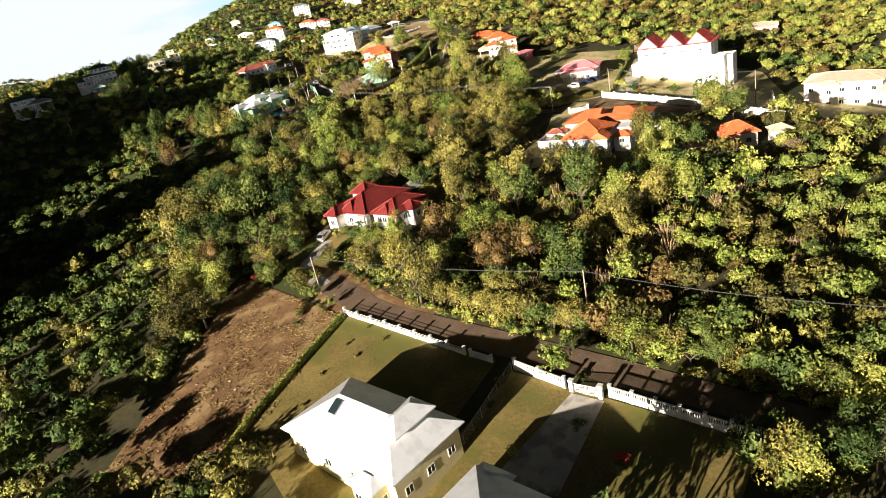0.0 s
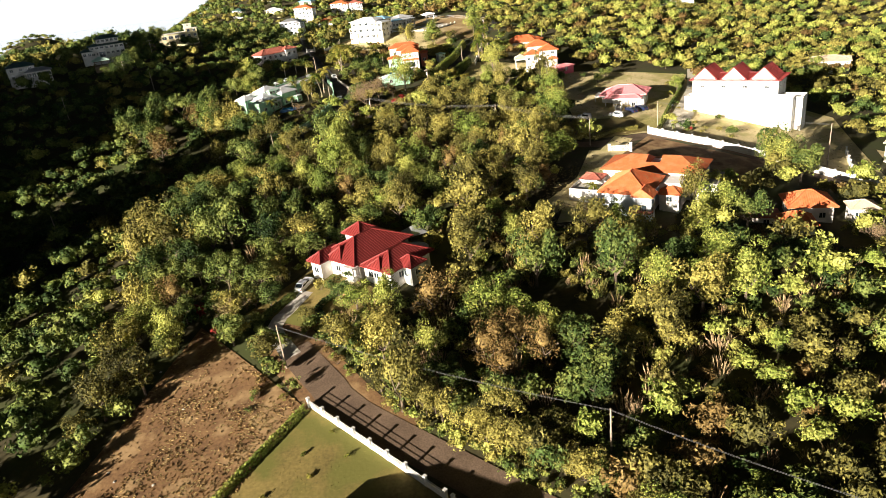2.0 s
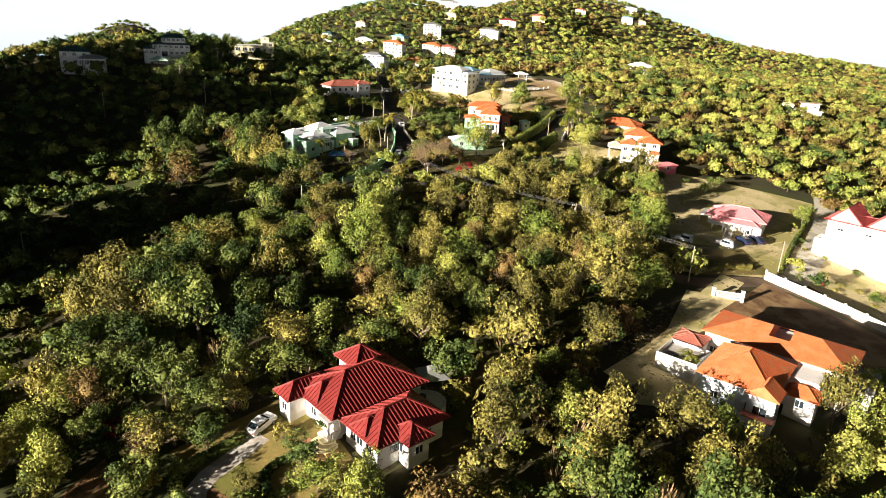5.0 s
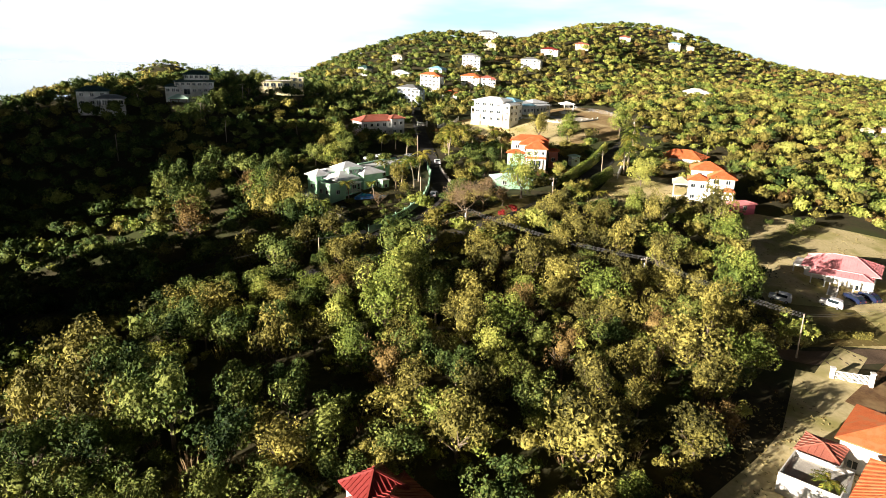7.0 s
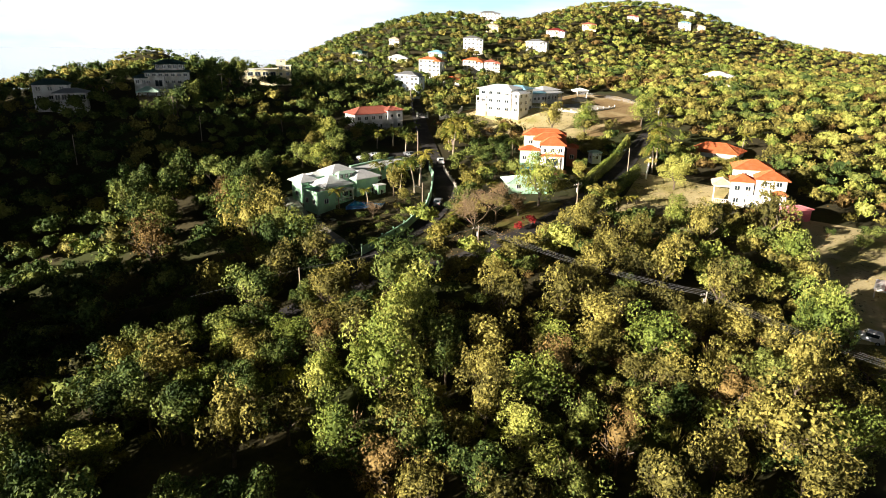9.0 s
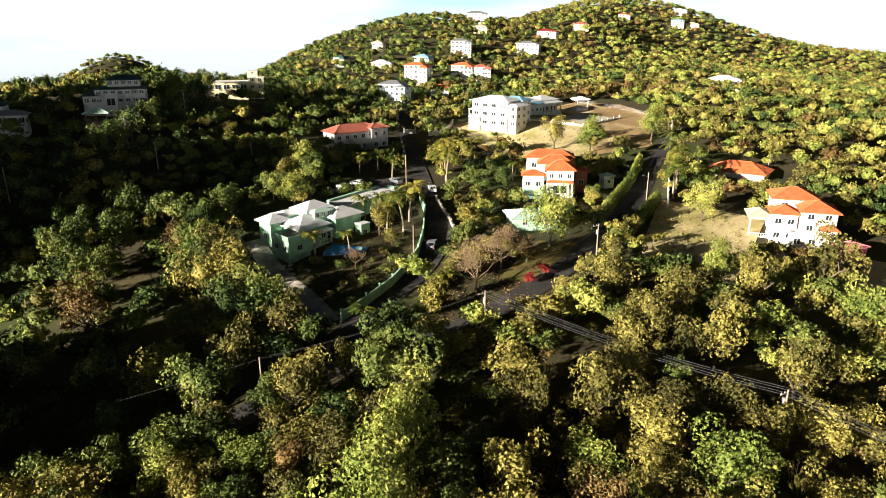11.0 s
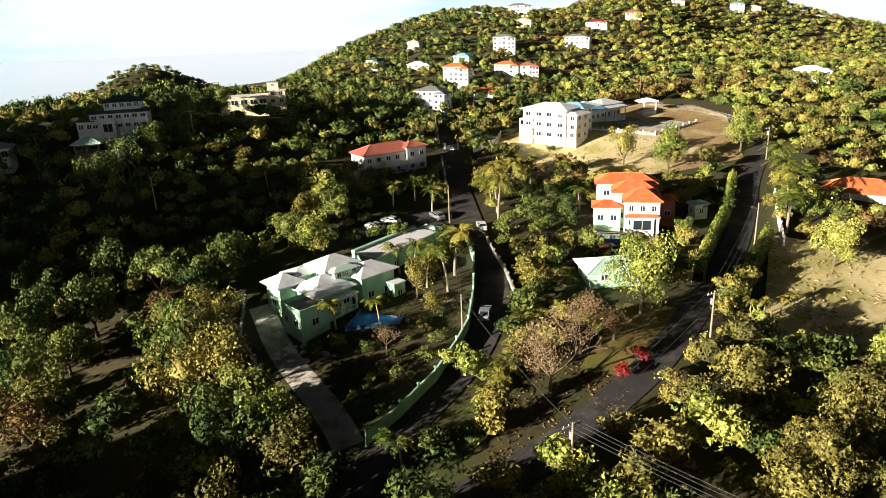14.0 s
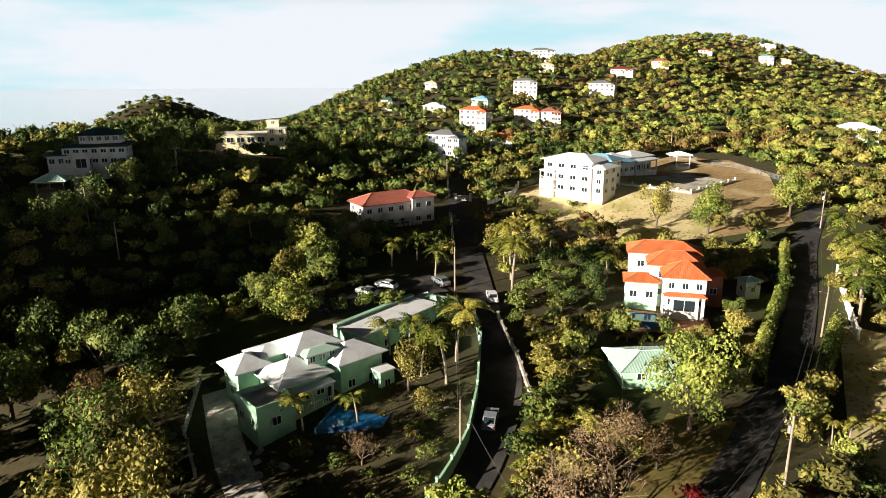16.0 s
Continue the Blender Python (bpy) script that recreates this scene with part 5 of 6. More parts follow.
def crown_template(seed, leaves, leaf, lumps=9, squash=0.8, round_below=False):
    """A crown of radius 1: leaf blades on the outside of several lumps, with gaps between. Corners and three-sided faces."""
    r = np.random.default_rng(seed)
    c = r.normal(size=(lumps, 3))
    c /= np.linalg.norm(c, axis=1)[:, None]
    c *= r.uniform(0.3, 0.85, (lumps, 1))
    c[:, 2] = c[:, 2] * 0.75 + 0.05 if round_below else np.abs(c[:, 2]) * 0.9 - 0.15
    size = r.uniform(0.26, 0.46, lumps) * (9 / lumps) ** 0.3
    which = r.integers(0, lumps, leaves)
    n = r.normal(size=(leaves, 3))
    n[:, 2] += 0.35
    n /= np.linalg.norm(n, axis=1)[:, None]
    at = c[which] + n * (size[which] * r.uniform(0.75, 1.12, leaves))[:, None]
    at[:, 2] *= squash
    face = n + r.normal(size=(leaves, 3)) * 0.45
    face /= np.linalg.norm(face, axis=1)[:, None]
    u = np.cross(face, r.normal(size=(leaves, 3)))
    u /= np.linalg.norm(u, axis=1)[:, None]
    v = np.cross(face, u)
    s = leaf * r.uniform(0.6, 1.3, (leaves, 1))
    droop = face * s * 0.25
    blade = np.stack([at - u * s, at + u * s * 0.6 - v * s * 0.75 - droop, at + u * s * 0.6 + v * s * 0.75 - droop], 1)
    return blade.reshape(-1, 3), np.arange(leaves * 3).reshape(-1, 3)


def core_template(seed, rows=5, cols=8, size=0.48):
    """The shaded inside of a crown: a low, uneven ball."""
    r = np.random.default_rng(seed)
    v = []
    for i in range(rows + 1):
        a = math.pi * i / rows
        for k in range(cols):
            b = math.tau * k / cols
            q = size * r.uniform(0.72, 1.12)
            v.append((q * math.sin(a) * math.cos(b), q * math.sin(a) * math.sin(b), q * math.cos(a) * 0.75 + 0.05))
    f = []
    for i in range(rows):
        for k in range(cols):
            a, b, c, d = i * cols + k, i * cols + (k + 1) % cols, (i + 1) * cols + (k + 1) % cols, (i + 1) * cols + k
            f += [(a, b, c), (a, c, d)]
    return np.array(v), np.array(f)


def full_template(seed, leaves, leaf, core=(5, 8), **kw):
    v, f = crown_template(seed, leaves, leaf, **kw)
    cv, cf = core_template(seed, *core)
    return np.vstack([v, cv]), np.vstack([f, cf + len(v)])


def woods(name, mat, spots, templates, label):
    """Many far trees as one mesh: spots of x, y, z, radius, height factor."""
    vs, fs, base = [], [], 0
    turn = rng.uniform(0, math.tau, len(spots))
    pick = rng.integers(0, len(templates), len(spots))
    for (x, y, z, r, tall), a, k in zip(spots, turn, pick):
        v, f = templates[k]
        c, s = math.cos(a), math.sin(a)
        w = np.empty_like(v)
        w[:, 0], w[:, 1] = (v[:, 0] * c - v[:, 1] * s) * r + x, (v[:, 0] * s + v[:, 1] * c) * r + y
        w[:, 2] = v[:, 2] * r * tall + z
        vs.append(w), fs.append(f + base)
        base += len(v)
    return tagged(mesh_object(name, np.vstack(vs), np.vstack(fs), mat), label, "woods", kind="stuff")


# where no tree stands: discs of x, y, radius, and the roads' lines with their half widths
OPEN_SOUTH = [(-8, 42, 15), (4, 53, 12), (-6, 70, 15), (24, 73, 4), (12, 83.5, 5), (36, 117, 4), (31, 124, 4), (88, 137, 8), (8, 138, 9), (-9, 138, 7), (84, 141, 8), (2, 146, 11), (93, 147, 10), (133, 155, 14), (62, 161, 16), (113, 166, 8), (-8, 168, 3), (58, 172, 8), (-16, 173, 4), (106, 175, 9), (116, 175, 14), (70, 176, 12), (147, 176, 16), (-28, 178, 7), (-19, 178, 7)]
OPEN_MIDDLE = [(80, 180, 10), (64, 184, 9), (98, 185, 8), (57, 185, 5), (-23, 185, 4), (92, 193, 8), (65, 193, 6), (76, 196, 8), (84, 197, 7), (110, 200, 15), (80, 215, 12), (124, 222, 24), (38, 228, 5), (20, 233, 4), (89, 238, 14), (112, 250, 10), (-54, 251, 4), (6, 254, 9), (110, 256, 9), (-61, 259, 7), (97, 262, 12), (95, 262, 14), (-30, 264, 6), (84, 268, 8), (46, 276, 10)]
OPEN_NORTH = [(14, 281, 8), (-31, 281, 16), (16, 290, 9), (76, 290, 12), (58, 290, 14), (-18, 291, 11), (48, 296, 11), (24, 316, 13), (-24, 318, 10), (-103, 325, 4), (79, 335, 12), (-109, 343, 10), (-36, 354, 13), (28, 362, 15), (45, 366, 14), (20, 372, 16), (55, 385, 13), (44, 392, 14), (-88, 392, 12), (13, 397, 18), (42, 400, 20), (28, 408, 14), (52, 420, 14)]
OPEN_TRACK = [(42, 155, 6), (47, 162, 7), (52, 170, 7), (56, 178, 7), (61, 187, 6), (49, 152, 5)]
OPEN = OPEN_SOUTH + OPEN_MIDDLE + OPEN_NORTH + OPEN_TRACK
LANES = [([(75, 22), (42, 61), (15, 88.5), (-6, 113), (-12, 124), (-16, 131), (-10.5, 140.5)], 3.0),
         ([(-90, 195), (-52, 207), (-29, 218)], 1.8),
         ([(-29, 218), (-18, 230), (2, 242), (19, 263), (37.5, 297), (47, 320), (66, 369)], 3.3),
         ([(-15, 231), (-16, 243), (-9, 258), (-5.5, 270), (-4.5, 285), (-9, 307), (-16, 342), (-27, 400)], 3.3),
         ([(44, 162), (59, 180), (66, 193), (84, 203), (100, 190), (122, 150)], 4.0),
         ([(-20, 244), (-36, 265), (-45, 279)], 4.0), ([(-8, 108), (-27, 86)], 3.0)]


def is_open(x, y, margin=0.0):
    """True where the plan is kept clear of trees."""
    clear = np.zeros(np.shape(x), bool)
    for ox, oy, r in OPEN:
        clear |= (x - ox) ** 2 + (y - oy) ** 2 < (r + margin) ** 2
    for quad in YARDS:
        inside = np.ones(np.shape(x), bool)
        area = sum(a[0] * b[1] - b[0] * a[1] for a, b in zip(quad, (*quad[1:], quad[0])))
        for (ax, ay), (bx, by) in zip(quad, (*quad[1:], quad[0])):
            inside &= ((bx - ax) * (y - ay) - (by - ay) * (x - ax)) * math.copysign(1, area) > 0
        clear |= inside
    for line, half in LANES:
        for (ax, ay), (bx, by) in zip(line, line[1:]):
            t = np.clip(((x - ax) * (bx - ax) + (y - ay) * (by - ay)) / ((bx - ax) ** 2 + (by - ay) ** 2), 0, 1)
            clear |= np.hypot(x - ax - t * (bx - ax), y - ay - t * (by - ay)) < half + margin
    return clear


def scatter(x0, x1, y0, y1, gap):
    """Jittered places on a grid, off the open ground."""
    x, y = (g.ravel() for g in np.meshgrid(np.arange(x0, x1, gap), np.arange(y0, y1, gap)))
    x, y = x + rng.uniform(-0.45, 0.45, len(x)) * gap, y + rng.uniform(-0.45, 0.45, len(y)) * gap
    keep = ~is_open(x, y, 0.8)
    return x[keep], y[keep]


FINE = [full_template(k, 200, 0.12, (5, 8), lumps=18) for k in range(6)]
LUSH = [full_template(80 + k, 520, 0.095, (4, 6), lumps=18) for k in range(4)]
SHRUB = [full_template(60 + k, 210, 0.12, (4, 7), lumps=14) for k in range(5)]
COARSE = [full_template(20 + k, 120, 0.14, (4, 7, 0.52), lumps=16) for k in range(5)]
FAR = [full_template(40 + k, 46, 0.21, (3, 6, 0.55)) for k in range(5)]
GREENS = [("woods", LEAF, "dense green woodland"), ("woods", LEAF_OLIVE, "olive dry-season woodland"), ("woods", LEAF_BROWN, "brown leafless scrub trees"), ("woods", LEAF_BRIGHT, "bright sunlit green woodland")]


def near_core(x, y):
    """The stretch of wood that the flight passes lowest, where the trees stand as things of their own."""
    return (x > -46) & (x < 64) & (y > 104) & (y < 258)


def plant(area, gap, rmin, rmax, templates, tall=1.0, keep=None, up=0.75, lift=0.0):
    x, y = scatter(*area, gap)
    if keep is not None:
        k = keep(x, y)
        x, y = x[k], y[k]
    z = ground(x, y)
    # leaf mix drifts darker towards -x and brighter towards +x
    kind = np.array([noise.noise((a * 0.03, b * 0.03, 3.0)) for a, b in zip(x, y)]) + rng.normal(0, 0.28, len(x)) + np.clip(x / 150, -0.35, 0.18) + 0.1 * (y > 262)
    fresh = rng.random(len(x)) < np.clip(0.06 + x / 260, 0.03, 0.36)
    for k, (name, mat, label) in enumerate(GREENS):
        mine = ((kind < 0.05) & ~fresh, (kind >= 0.05) & (kind < 0.75) & ~fresh, (kind >= 0.75) & ~fresh, fresh)[k]
        r = rng.uniform(rmin, rmax, mine.sum())
        h = rng.uniform(0.9, 1.25, mine.sum()) * tall
        high = rng.uniform(0, 1, mine.sum()) ** 2 * lift
        if mine.any():
            woods(name, mat, np.column_stack([x[mine], y[mine], z[mine] + r * up * h + high, r, h]), templates, label)


def facing(x, y):
    """Off the far sides of the hills, and inside the valley that the flight looks along."""
    return (ground(x, y + 6) - ground(x, y - 6) > -1.2 - 30 * (x < -150)) & (x > -0.48 * y - 28 - 0.4 * np.maximum(y - 400, 0)) & (x < 0.8 * y + 60)


plant((-46, 64, 104, 258), 4.0, 1.3, 2.7, SHRUB, keep=near_core)
by_lane = lambda x, y: (x > -30) & (x < 96) & (y < 104)
plant((-30, 96, 40, 104), 5.2, 1.8, 4.0, LUSH, keep=lambda x, y: by_lane(x, y) & (x < 0.8 * y + 30), lift=1.5)
plant((-130, 175, 40, 262), 5.0, 1.8, 4.3, FINE, keep=lambda x, y: ~near_core(x, y) & ~by_lane(x, y) & (x < 0.8 * y + 32) & (x > -0.45 * y - 42), lift=3.0)
near_gardens = lambda x, y: (x > -78) & (x < 84) & (y < 346)
plant((-78, 84, 262, 346), 4.9, 1.8, 3.4, LUSH, keep=near_gardens, lift=1.2)
plant((-190, 240, 262, 470), 5.1, 1.9, 4.2, COARSE, keep=lambda x, y: facing(x, y) & ~near_gardens(x, y), lift=2.5)
plant((175, 320, 180, 470), 7.0, 2.4, 4.2, COARSE, keep=lambda x, y: (x < 0.8 * y + 40) & ((x > 240) | (y < 262)))
plant((-140, 470, 470, 950), 7.5, 2.6, 5.0, FAR, 0.8, keep=facing, lift=1.5)
plant((-400, -140, 470, 940), 8.0, 2.0, 3.6, FAR, 0.8, keep=facing)


# ---- trees as things ----
def leafy(name, seed, leaves, leaf, mat, parent, radius, height, rise, squash=0.8, lumps=9, round_below=False):
    v, f = crown_template(seed, leaves, leaf, squash=squash, lumps=lumps, round_below=round_below)
    if round_below:
        cv, cf = core_template(seed, 8, 12, 0.36)
        v, f = np.vstack([v, cv * np.array([1.0, 1.0, squash])]), np.vstack([f, cf + len(v)])
    v = v * np.array([radius, radius, radius]) + np.array([0, 0, rise])
    return mesh_object(name, v, f, mat, parent)


def branch(bm, a, way, length, r, depth, q, twig=0.02):
    """A limb that forks until it is a twig."""
    b = a + way * length
    bm_tube(bm, a, b, r, max(r * 0.68, twig), 5 if depth > 2 else 3)
    if depth == 0:
        return
    for _ in range(2 if depth > 3 else 3):
        turn = Vector((q.uniform(-1, 1), q.uniform(-1, 1), q.uniform(-0.35, 0.8)))
        branch(bm, b, (way + turn * 0.75).normalized(), length * q.uniform(0.6, 0.85), max(r * 0.62, twig), depth - 1, q, twig)


def tree_kind(seed, mat, label, leaves=2150, leaf=0.057, squash=1.0, lumps=19, trunk=1.5):
    """A tree of crown radius about 3.6 m on a forked trunk, built at the origin."""
    q = random.Random(seed)
    top = thing("tree", pose(0, 0, -200), label, "tree", "trees of the wood")
    bm = bmesh.new()
    bm_tube(bm, (0, 0, -0.6), (0.1, 0.05, trunk), 0.24, 0.16, 7)
    for k in range(5):
        a = k * math.tau / 5 + q.uniform(-0.4, 0.22)
        branch(bm, Vector((0.1, 0.05, trunk * q.uniform(0.75, 1.0))), Vector((math.cos(a) * 0.8, math.sin(a) * 0.8, 0.9)).normalized(), q.uniform(1.3, 1.9), 0.11, 1, q)
    part("trunk", bm, BARK, top)
    leafy("crown", seed, leaves, leaf, mat, top, 3.6, 1, trunk + 2.3, squash, lumps, True)
    return top


KINDS = [tree_kind(101, LEAF, "dark green broadleaf tree with a lumpy crown"), tree_kind(102, LEAF, "full green broadleaf tree in the wood", lumps=13),
         tree_kind(103, LEAF_OLIVE, "olive-green dry-season tree with open crown", leaves=1700), tree_kind(104, LEAF_OLIVE, "yellowish tree with fine thinning leaves", leaves=2000, leaf=0.05, lumps=16),
         tree_kind(105, LEAF_BROWN, "brown half-bare tree with dry twigs", leaves=1600, leaf=0.043, lumps=16), tree_kind(106, LEAF_BRIGHT, "bright green rounded tree in sunlight", leaves=2700, leaf=0.049, lumps=16),
         tree_kind(107, LEAF, "tall green tree with spreading limbs", squash=1.1, trunk=2.6), tree_kind(108, LEAF_OLIVE, "tall olive tree with a narrow crown", squash=1.25, leaves=1900, trunk=2.4)]


def tree(kind, x, y, size=1.0, tall=1.0):
    m = pose(x, y, gz(x, y) - 0.1, 0, 0, (x * 37 + y * 91) % 360) @ Matrix.Diagonal((size * (0.85 + 0.3 * ((x * 7.3 + y * 3.1) % 1)), size * (0.85 + 0.3 * ((x * 3.7 + y * 5.9) % 1)), size * tall, 1))
    return copy_thing(KINDS[kind], m)


STANDING_A = [(0, 31.0, 98.8, 1.27), (3, 5.0, 104.4, 1.53), (3, 44.7, 107.4, 1.40), (4, 26.6, 107.7, 1.09), (4, 18.3, 110.0, 1.22), (3, 54.5, 115.4, 1.52), (5, 62.7, 117.0, 1.33), (4, 11.9, 124.1, 1.39), (1, 43.6, 124.8, 1.65), (5, 4.4, 129.2, 0.90), (1, 30.9, 129.2, 1.46), (2, 52.4, 136.4, 1.16), (3, 21.0, 139.1, 1.40), (5, 65.5, 139.8, 1.2), (2, 35.2, 141.7, 1.34), (3, 46.3, 143.7, 1.2), (0, -18.6, 158.5, 1.23), (2, 23.8, 160.8, 1.70), (3, 8.9, 162.5, 1.26), (6, -27.7, 163.8, 1.54), (3, -40.5, 165.5, 1.70), (3, -48.8, 165.7, 1.70)]
STANDING_B = [(3, 27.5, 167.1, 1.00), (1, 18.8, 170.3, 1.05), (3, 10.5, 172.6, 1.10), (1, 102.3, 174.2, 1.70), (3, 27.3, 176.5, 1.13), (3, -49.4, 178.4, 1.70), (3, 42.9, 179.3, 1.24), (1, 1.1, 181.1, 1.02), (2, -20.8, 182.3, 1.34), (5, -8.6, 182.6, 1.05), (4, 23.3, 183.2, 1.12), (3, 34.1, 183.5, 1.01), (3, 41.9, 186.9, 1.67), (3, 8.4, 189.6, 1.10), (5, -5.2, 193.7, 1.51), (4, 39.2, 195.7, 1.02), (4, 18.2, 198.0, 1.07), (3, 54.8, 201.0, 1.07), (2, -14.4, 201.3, 0.89), (5, -4.8, 202.3, 1.70), (3, 9.0, 203.8, 1.26), (0, 0.7, 205.1, 1.10)]
STANDING_C = [(5, 31.9, 205.9, 1.38), (3, 10.5, 217.0, 1.14), (2, 20.1, 218.3, 1.41), (5, 58.9, 218.4, 0.96), (1, -5.4, 221.3, 1.65), (2, 9.9, 222.5, 1.32), (2, -39.7, 223.2, 1.27), (7, 46.1, 223.4, 1.29), (1, -7.8, 227.3, 1.70), (2, -30.4, 229.1, 1.35), (2, 33.8, 231.1, 1.08), (2, 38.8, 232.3, 1.43), (2, 26.6, 234.8, 1.14), (3, 30.7, 238.5, 1.26), (2, -26.3, 239.2, 1.17), (4, -63.4, 245.0, 1.70), (3, 36.4, 245.9, 1.28), (7, 50.8, 250.4, 1.38), (2, 20.7, 250.6, 0.79), (2, 27.2, 251.2, 1.36), (3, -45.1, 252.7, 1.70), (5, 47.8, 259.7, 1.21)]
STANDING_D = [(2, 67.0, 260.9, 1.64), (3, -46.1, 261.9, 1.70)]
STANDING = STANDING_A + STANDING_B + STANDING_C + STANDING_D
for kind, x, y, size in STANDING:
    tree(kind, x, y, size * (0.9 if kind == 7 else 1.0), 1.0 + 0.25 * ((x * 1.7 + y) % 1))
tx, ty = scatter(-46, 64, 104, 258, 6.0)
mine = near_core(tx, ty)
for kind, x, y, size in STANDING:
    mine &= np.hypot(tx - x, ty - y) > 2.6 + 2.4 * size
tx, ty = tx[mine], ty[mine]
SINGLE = 150
for a, b in zip(tx[:SINGLE], ty[:SINGLE]):
    # darker kinds left of -6, brighter beyond 12: shade and sun put into foliage
    mood = noise.noise((a * 0.035, b * 0.035, 8.0)) + rng.normal(0, 0.3) - 0.3 * (a < -6)
    pick = (0, 1, 6)[int(rng.integers(3))] if mood < -0.25 else ((2, 3, 7)[int(rng.integers(3))] if mood < 0.5 else 4)
    if rng.random() < (0.34 if a > 12 else 0.12):
        pick = 5
    tree(pick, float(a), float(b), float(rng.uniform(0.8, 1.3)), float(rng.uniform(0.8, 1.1)))
for mat, words, pick in ((LEAF, "green woodland beyond the nearest trees", 0), (LEAF_OLIVE, "olive woodland beyond the nearest trees", 1), (LEAF_BRIGHT, "fresh green woodland beyond the nearest trees", 2)):
    ax, ay = tx[SINGLE:][pick::3], ty[SINGLE:][pick::3]
    if not len(ax):
        continue
    size = rng.uniform(2.4, 4.4, len(ax))
    woods("woods", mat, np.column_stack([ax, ay, ground(ax, ay) + size + 0.8, size, np.ones(len(ax))]), LUSH, words)
# the first three stand out of view, added to throw shade on the lawn
GROVE_A = [(1, 19, 37, 1.2, 1.1), (0, 14, 41, 1.6, 1.4), (1, 9, 44, 1.5, 1.3), (5, 38.2, 50.2, 1.1, 1.0), (1, 45.5, 50.4, 1.3, 0.9), (2, 35.7, 51.2, 1.2, 1.0), (4, 20.5, 106, 1.1, 1.0), (4, 23.5, 113, 1.1, 1.0), (5, -1, 131, 0.9, 0.9), (2, -10, 131, 0.6, 0.8), (1, -4, 135, 0.8, 0.9), (3, 48, 137, 1.2, 1.0), (1, -17, 138, 0.9, 0.9), (3, -20, 139, 0.8, 0.9), (1, 77, 142, 1.2, 1.1), (5, 73, 146, 1.3, 1.0), (7, 70, 151, 1.1, 1.3), (1, -32, 164, 1.4, 1.4), (1, 104, 166, 1.5, 1.1)]
GROVE_B = [(1, -20, 167, 1.3, 1.3), (6, -36, 168, 1.4, 1.3), (0, -14, 169, 1.2, 1.2), (5, 101, 170, 1.3, 1.1), (0, -40, 173, 1.4, 1.3), (3, 49.4, 200.4, 1.5, 1.2), (5, -3.4, 207.6, 1.5, 1.3), (5, 57, 211.6, 1.5, 1.3), (5, 61.8, 221.8, 1.1, 1.3), (1, -33, 240.5, 1.3, 1.3), (5, 65.4, 243.4, 1.3, 1.2), (5, -29.5, 243.5, 1.2, 1.2), (1, -36, 246, 1.4, 1.2), (5, 110.7, 247.1, 0.8, 1.1), (1, -65, 249, 1.3, 1.3), (6, -68, 252, 1.4, 1.3), (7, -40, 254, 1.3, 1.2), (1, -46, 257, 1.3, 1.3), (5, -50, 261, 1.6, 1.2)]
GROVE_C = [(1, 87.6, 261.4, 0.75, 0.8), (1, 93, 268, 0.8, 0.8), (1, 76, 268, 0.8, 0.8), (4, -56, 268, 1.4, 1.1), (4, 13.8, 268.2, 1.0, 0.9), (1, 84.3, 269.4, 0.45, 0.8), (2, -51, 270, 1.2, 1.1), (2, -14, 276, 0.7, 0.9), (5, 18.9, 276.5, 1.7, 1.2), (5, 120, 277, 0.7, 0.9), (1, -58, 280, 1.3, 1.2), (7, -17.5, 281, 1.0, 1.0), (0, -54, 288, 1.2, 1.2), (6, 22, 290, 0.8, 0.9), (1, 6, 292, 0.9, 0.9), (5, 56, 297, 1.2, 1.2), (5, -41, 298, 1.3, 1.0), (2, 8, 300, 0.8, 0.9), (1, -47, 301, 1.2, 1.0)]
GROVE_D = [(0, -14, 301, 0.9, 0.9), (1, 4, 310, 0.9, 0.9), (3, -47, 311, 1.2, 1.0), (1, -39.5, 311.5, 1.3, 1.0), (1, 33, 312, 0.6, 1.0), (5, -44, 316, 1.5, 1.1), (0, -97, 317, 1.3, 1.2), (6, 10, 318, 0.8, 1.0), (6, -95, 326, 1.3, 1.1), (1, 8, 330, 0.9, 0.9), (2, 14, 334, 0.8, 0.9), (0, -94, 336, 1.3, 1.2), (6, -95, 352, 1.2, 1.2), (0, -97, 362, 1.3, 1.3), (5, 3, 366, 0.55, 0.7), (5, 61, 371, 1.6, 1.15), (1, -96, 371, 1.3, 1.3), (1, -3, 371, 0.6, 0.7), (1, 8, 372, 0.5, 0.7)]
GROVE_E = [(3, 27.4, 360, 1.35, 1.3), (5, 38.6, 356.7, 1.8, 0.97), (1, -71, 271, 1.5, 1.2), (6, -77, 264, 1.5, 1.2), (0, -64, 281, 1.4, 1.1), (1, -82, 274, 1.5, 1.2), (0, -70, 262, 1.2, 1.1), (6, -74, 282, 1.4, 1.1), (1, -6, 376, 0.5, 0.7), (6, -94, 379, 1.2, 1.2), (0, -74, 392, 1.2, 1.2), (6, -66, 398, 1.3, 1.2), (0, -56, 408, 1.3, 1.2), (6, -48, 420, 1.3, 1.2)]
for kind, x, y, s, tall in GROVE_A + GROVE_B + GROVE_C + GROVE_D + GROVE_E:
    tree(kind, x, y, s, tall)
edge = along([(56, 54), (45.2, 64), (30.2, 79.7), (18.2, 91.7), (2, 108.5)], 2.6)
for a, b in np.vstack([edge, edge[::3] + 3.2]):
    tree((2, 0, 3, 1, 7, 5)[int(rng.integers(6))], float(a) + float(rng.uniform(-0.2, 1.6)), float(b) + float(rng.uniform(-0.2, 1.6)), float(rng.uniform(0.65, 0.95)), float(rng.uniform(0.7, 1.0)))
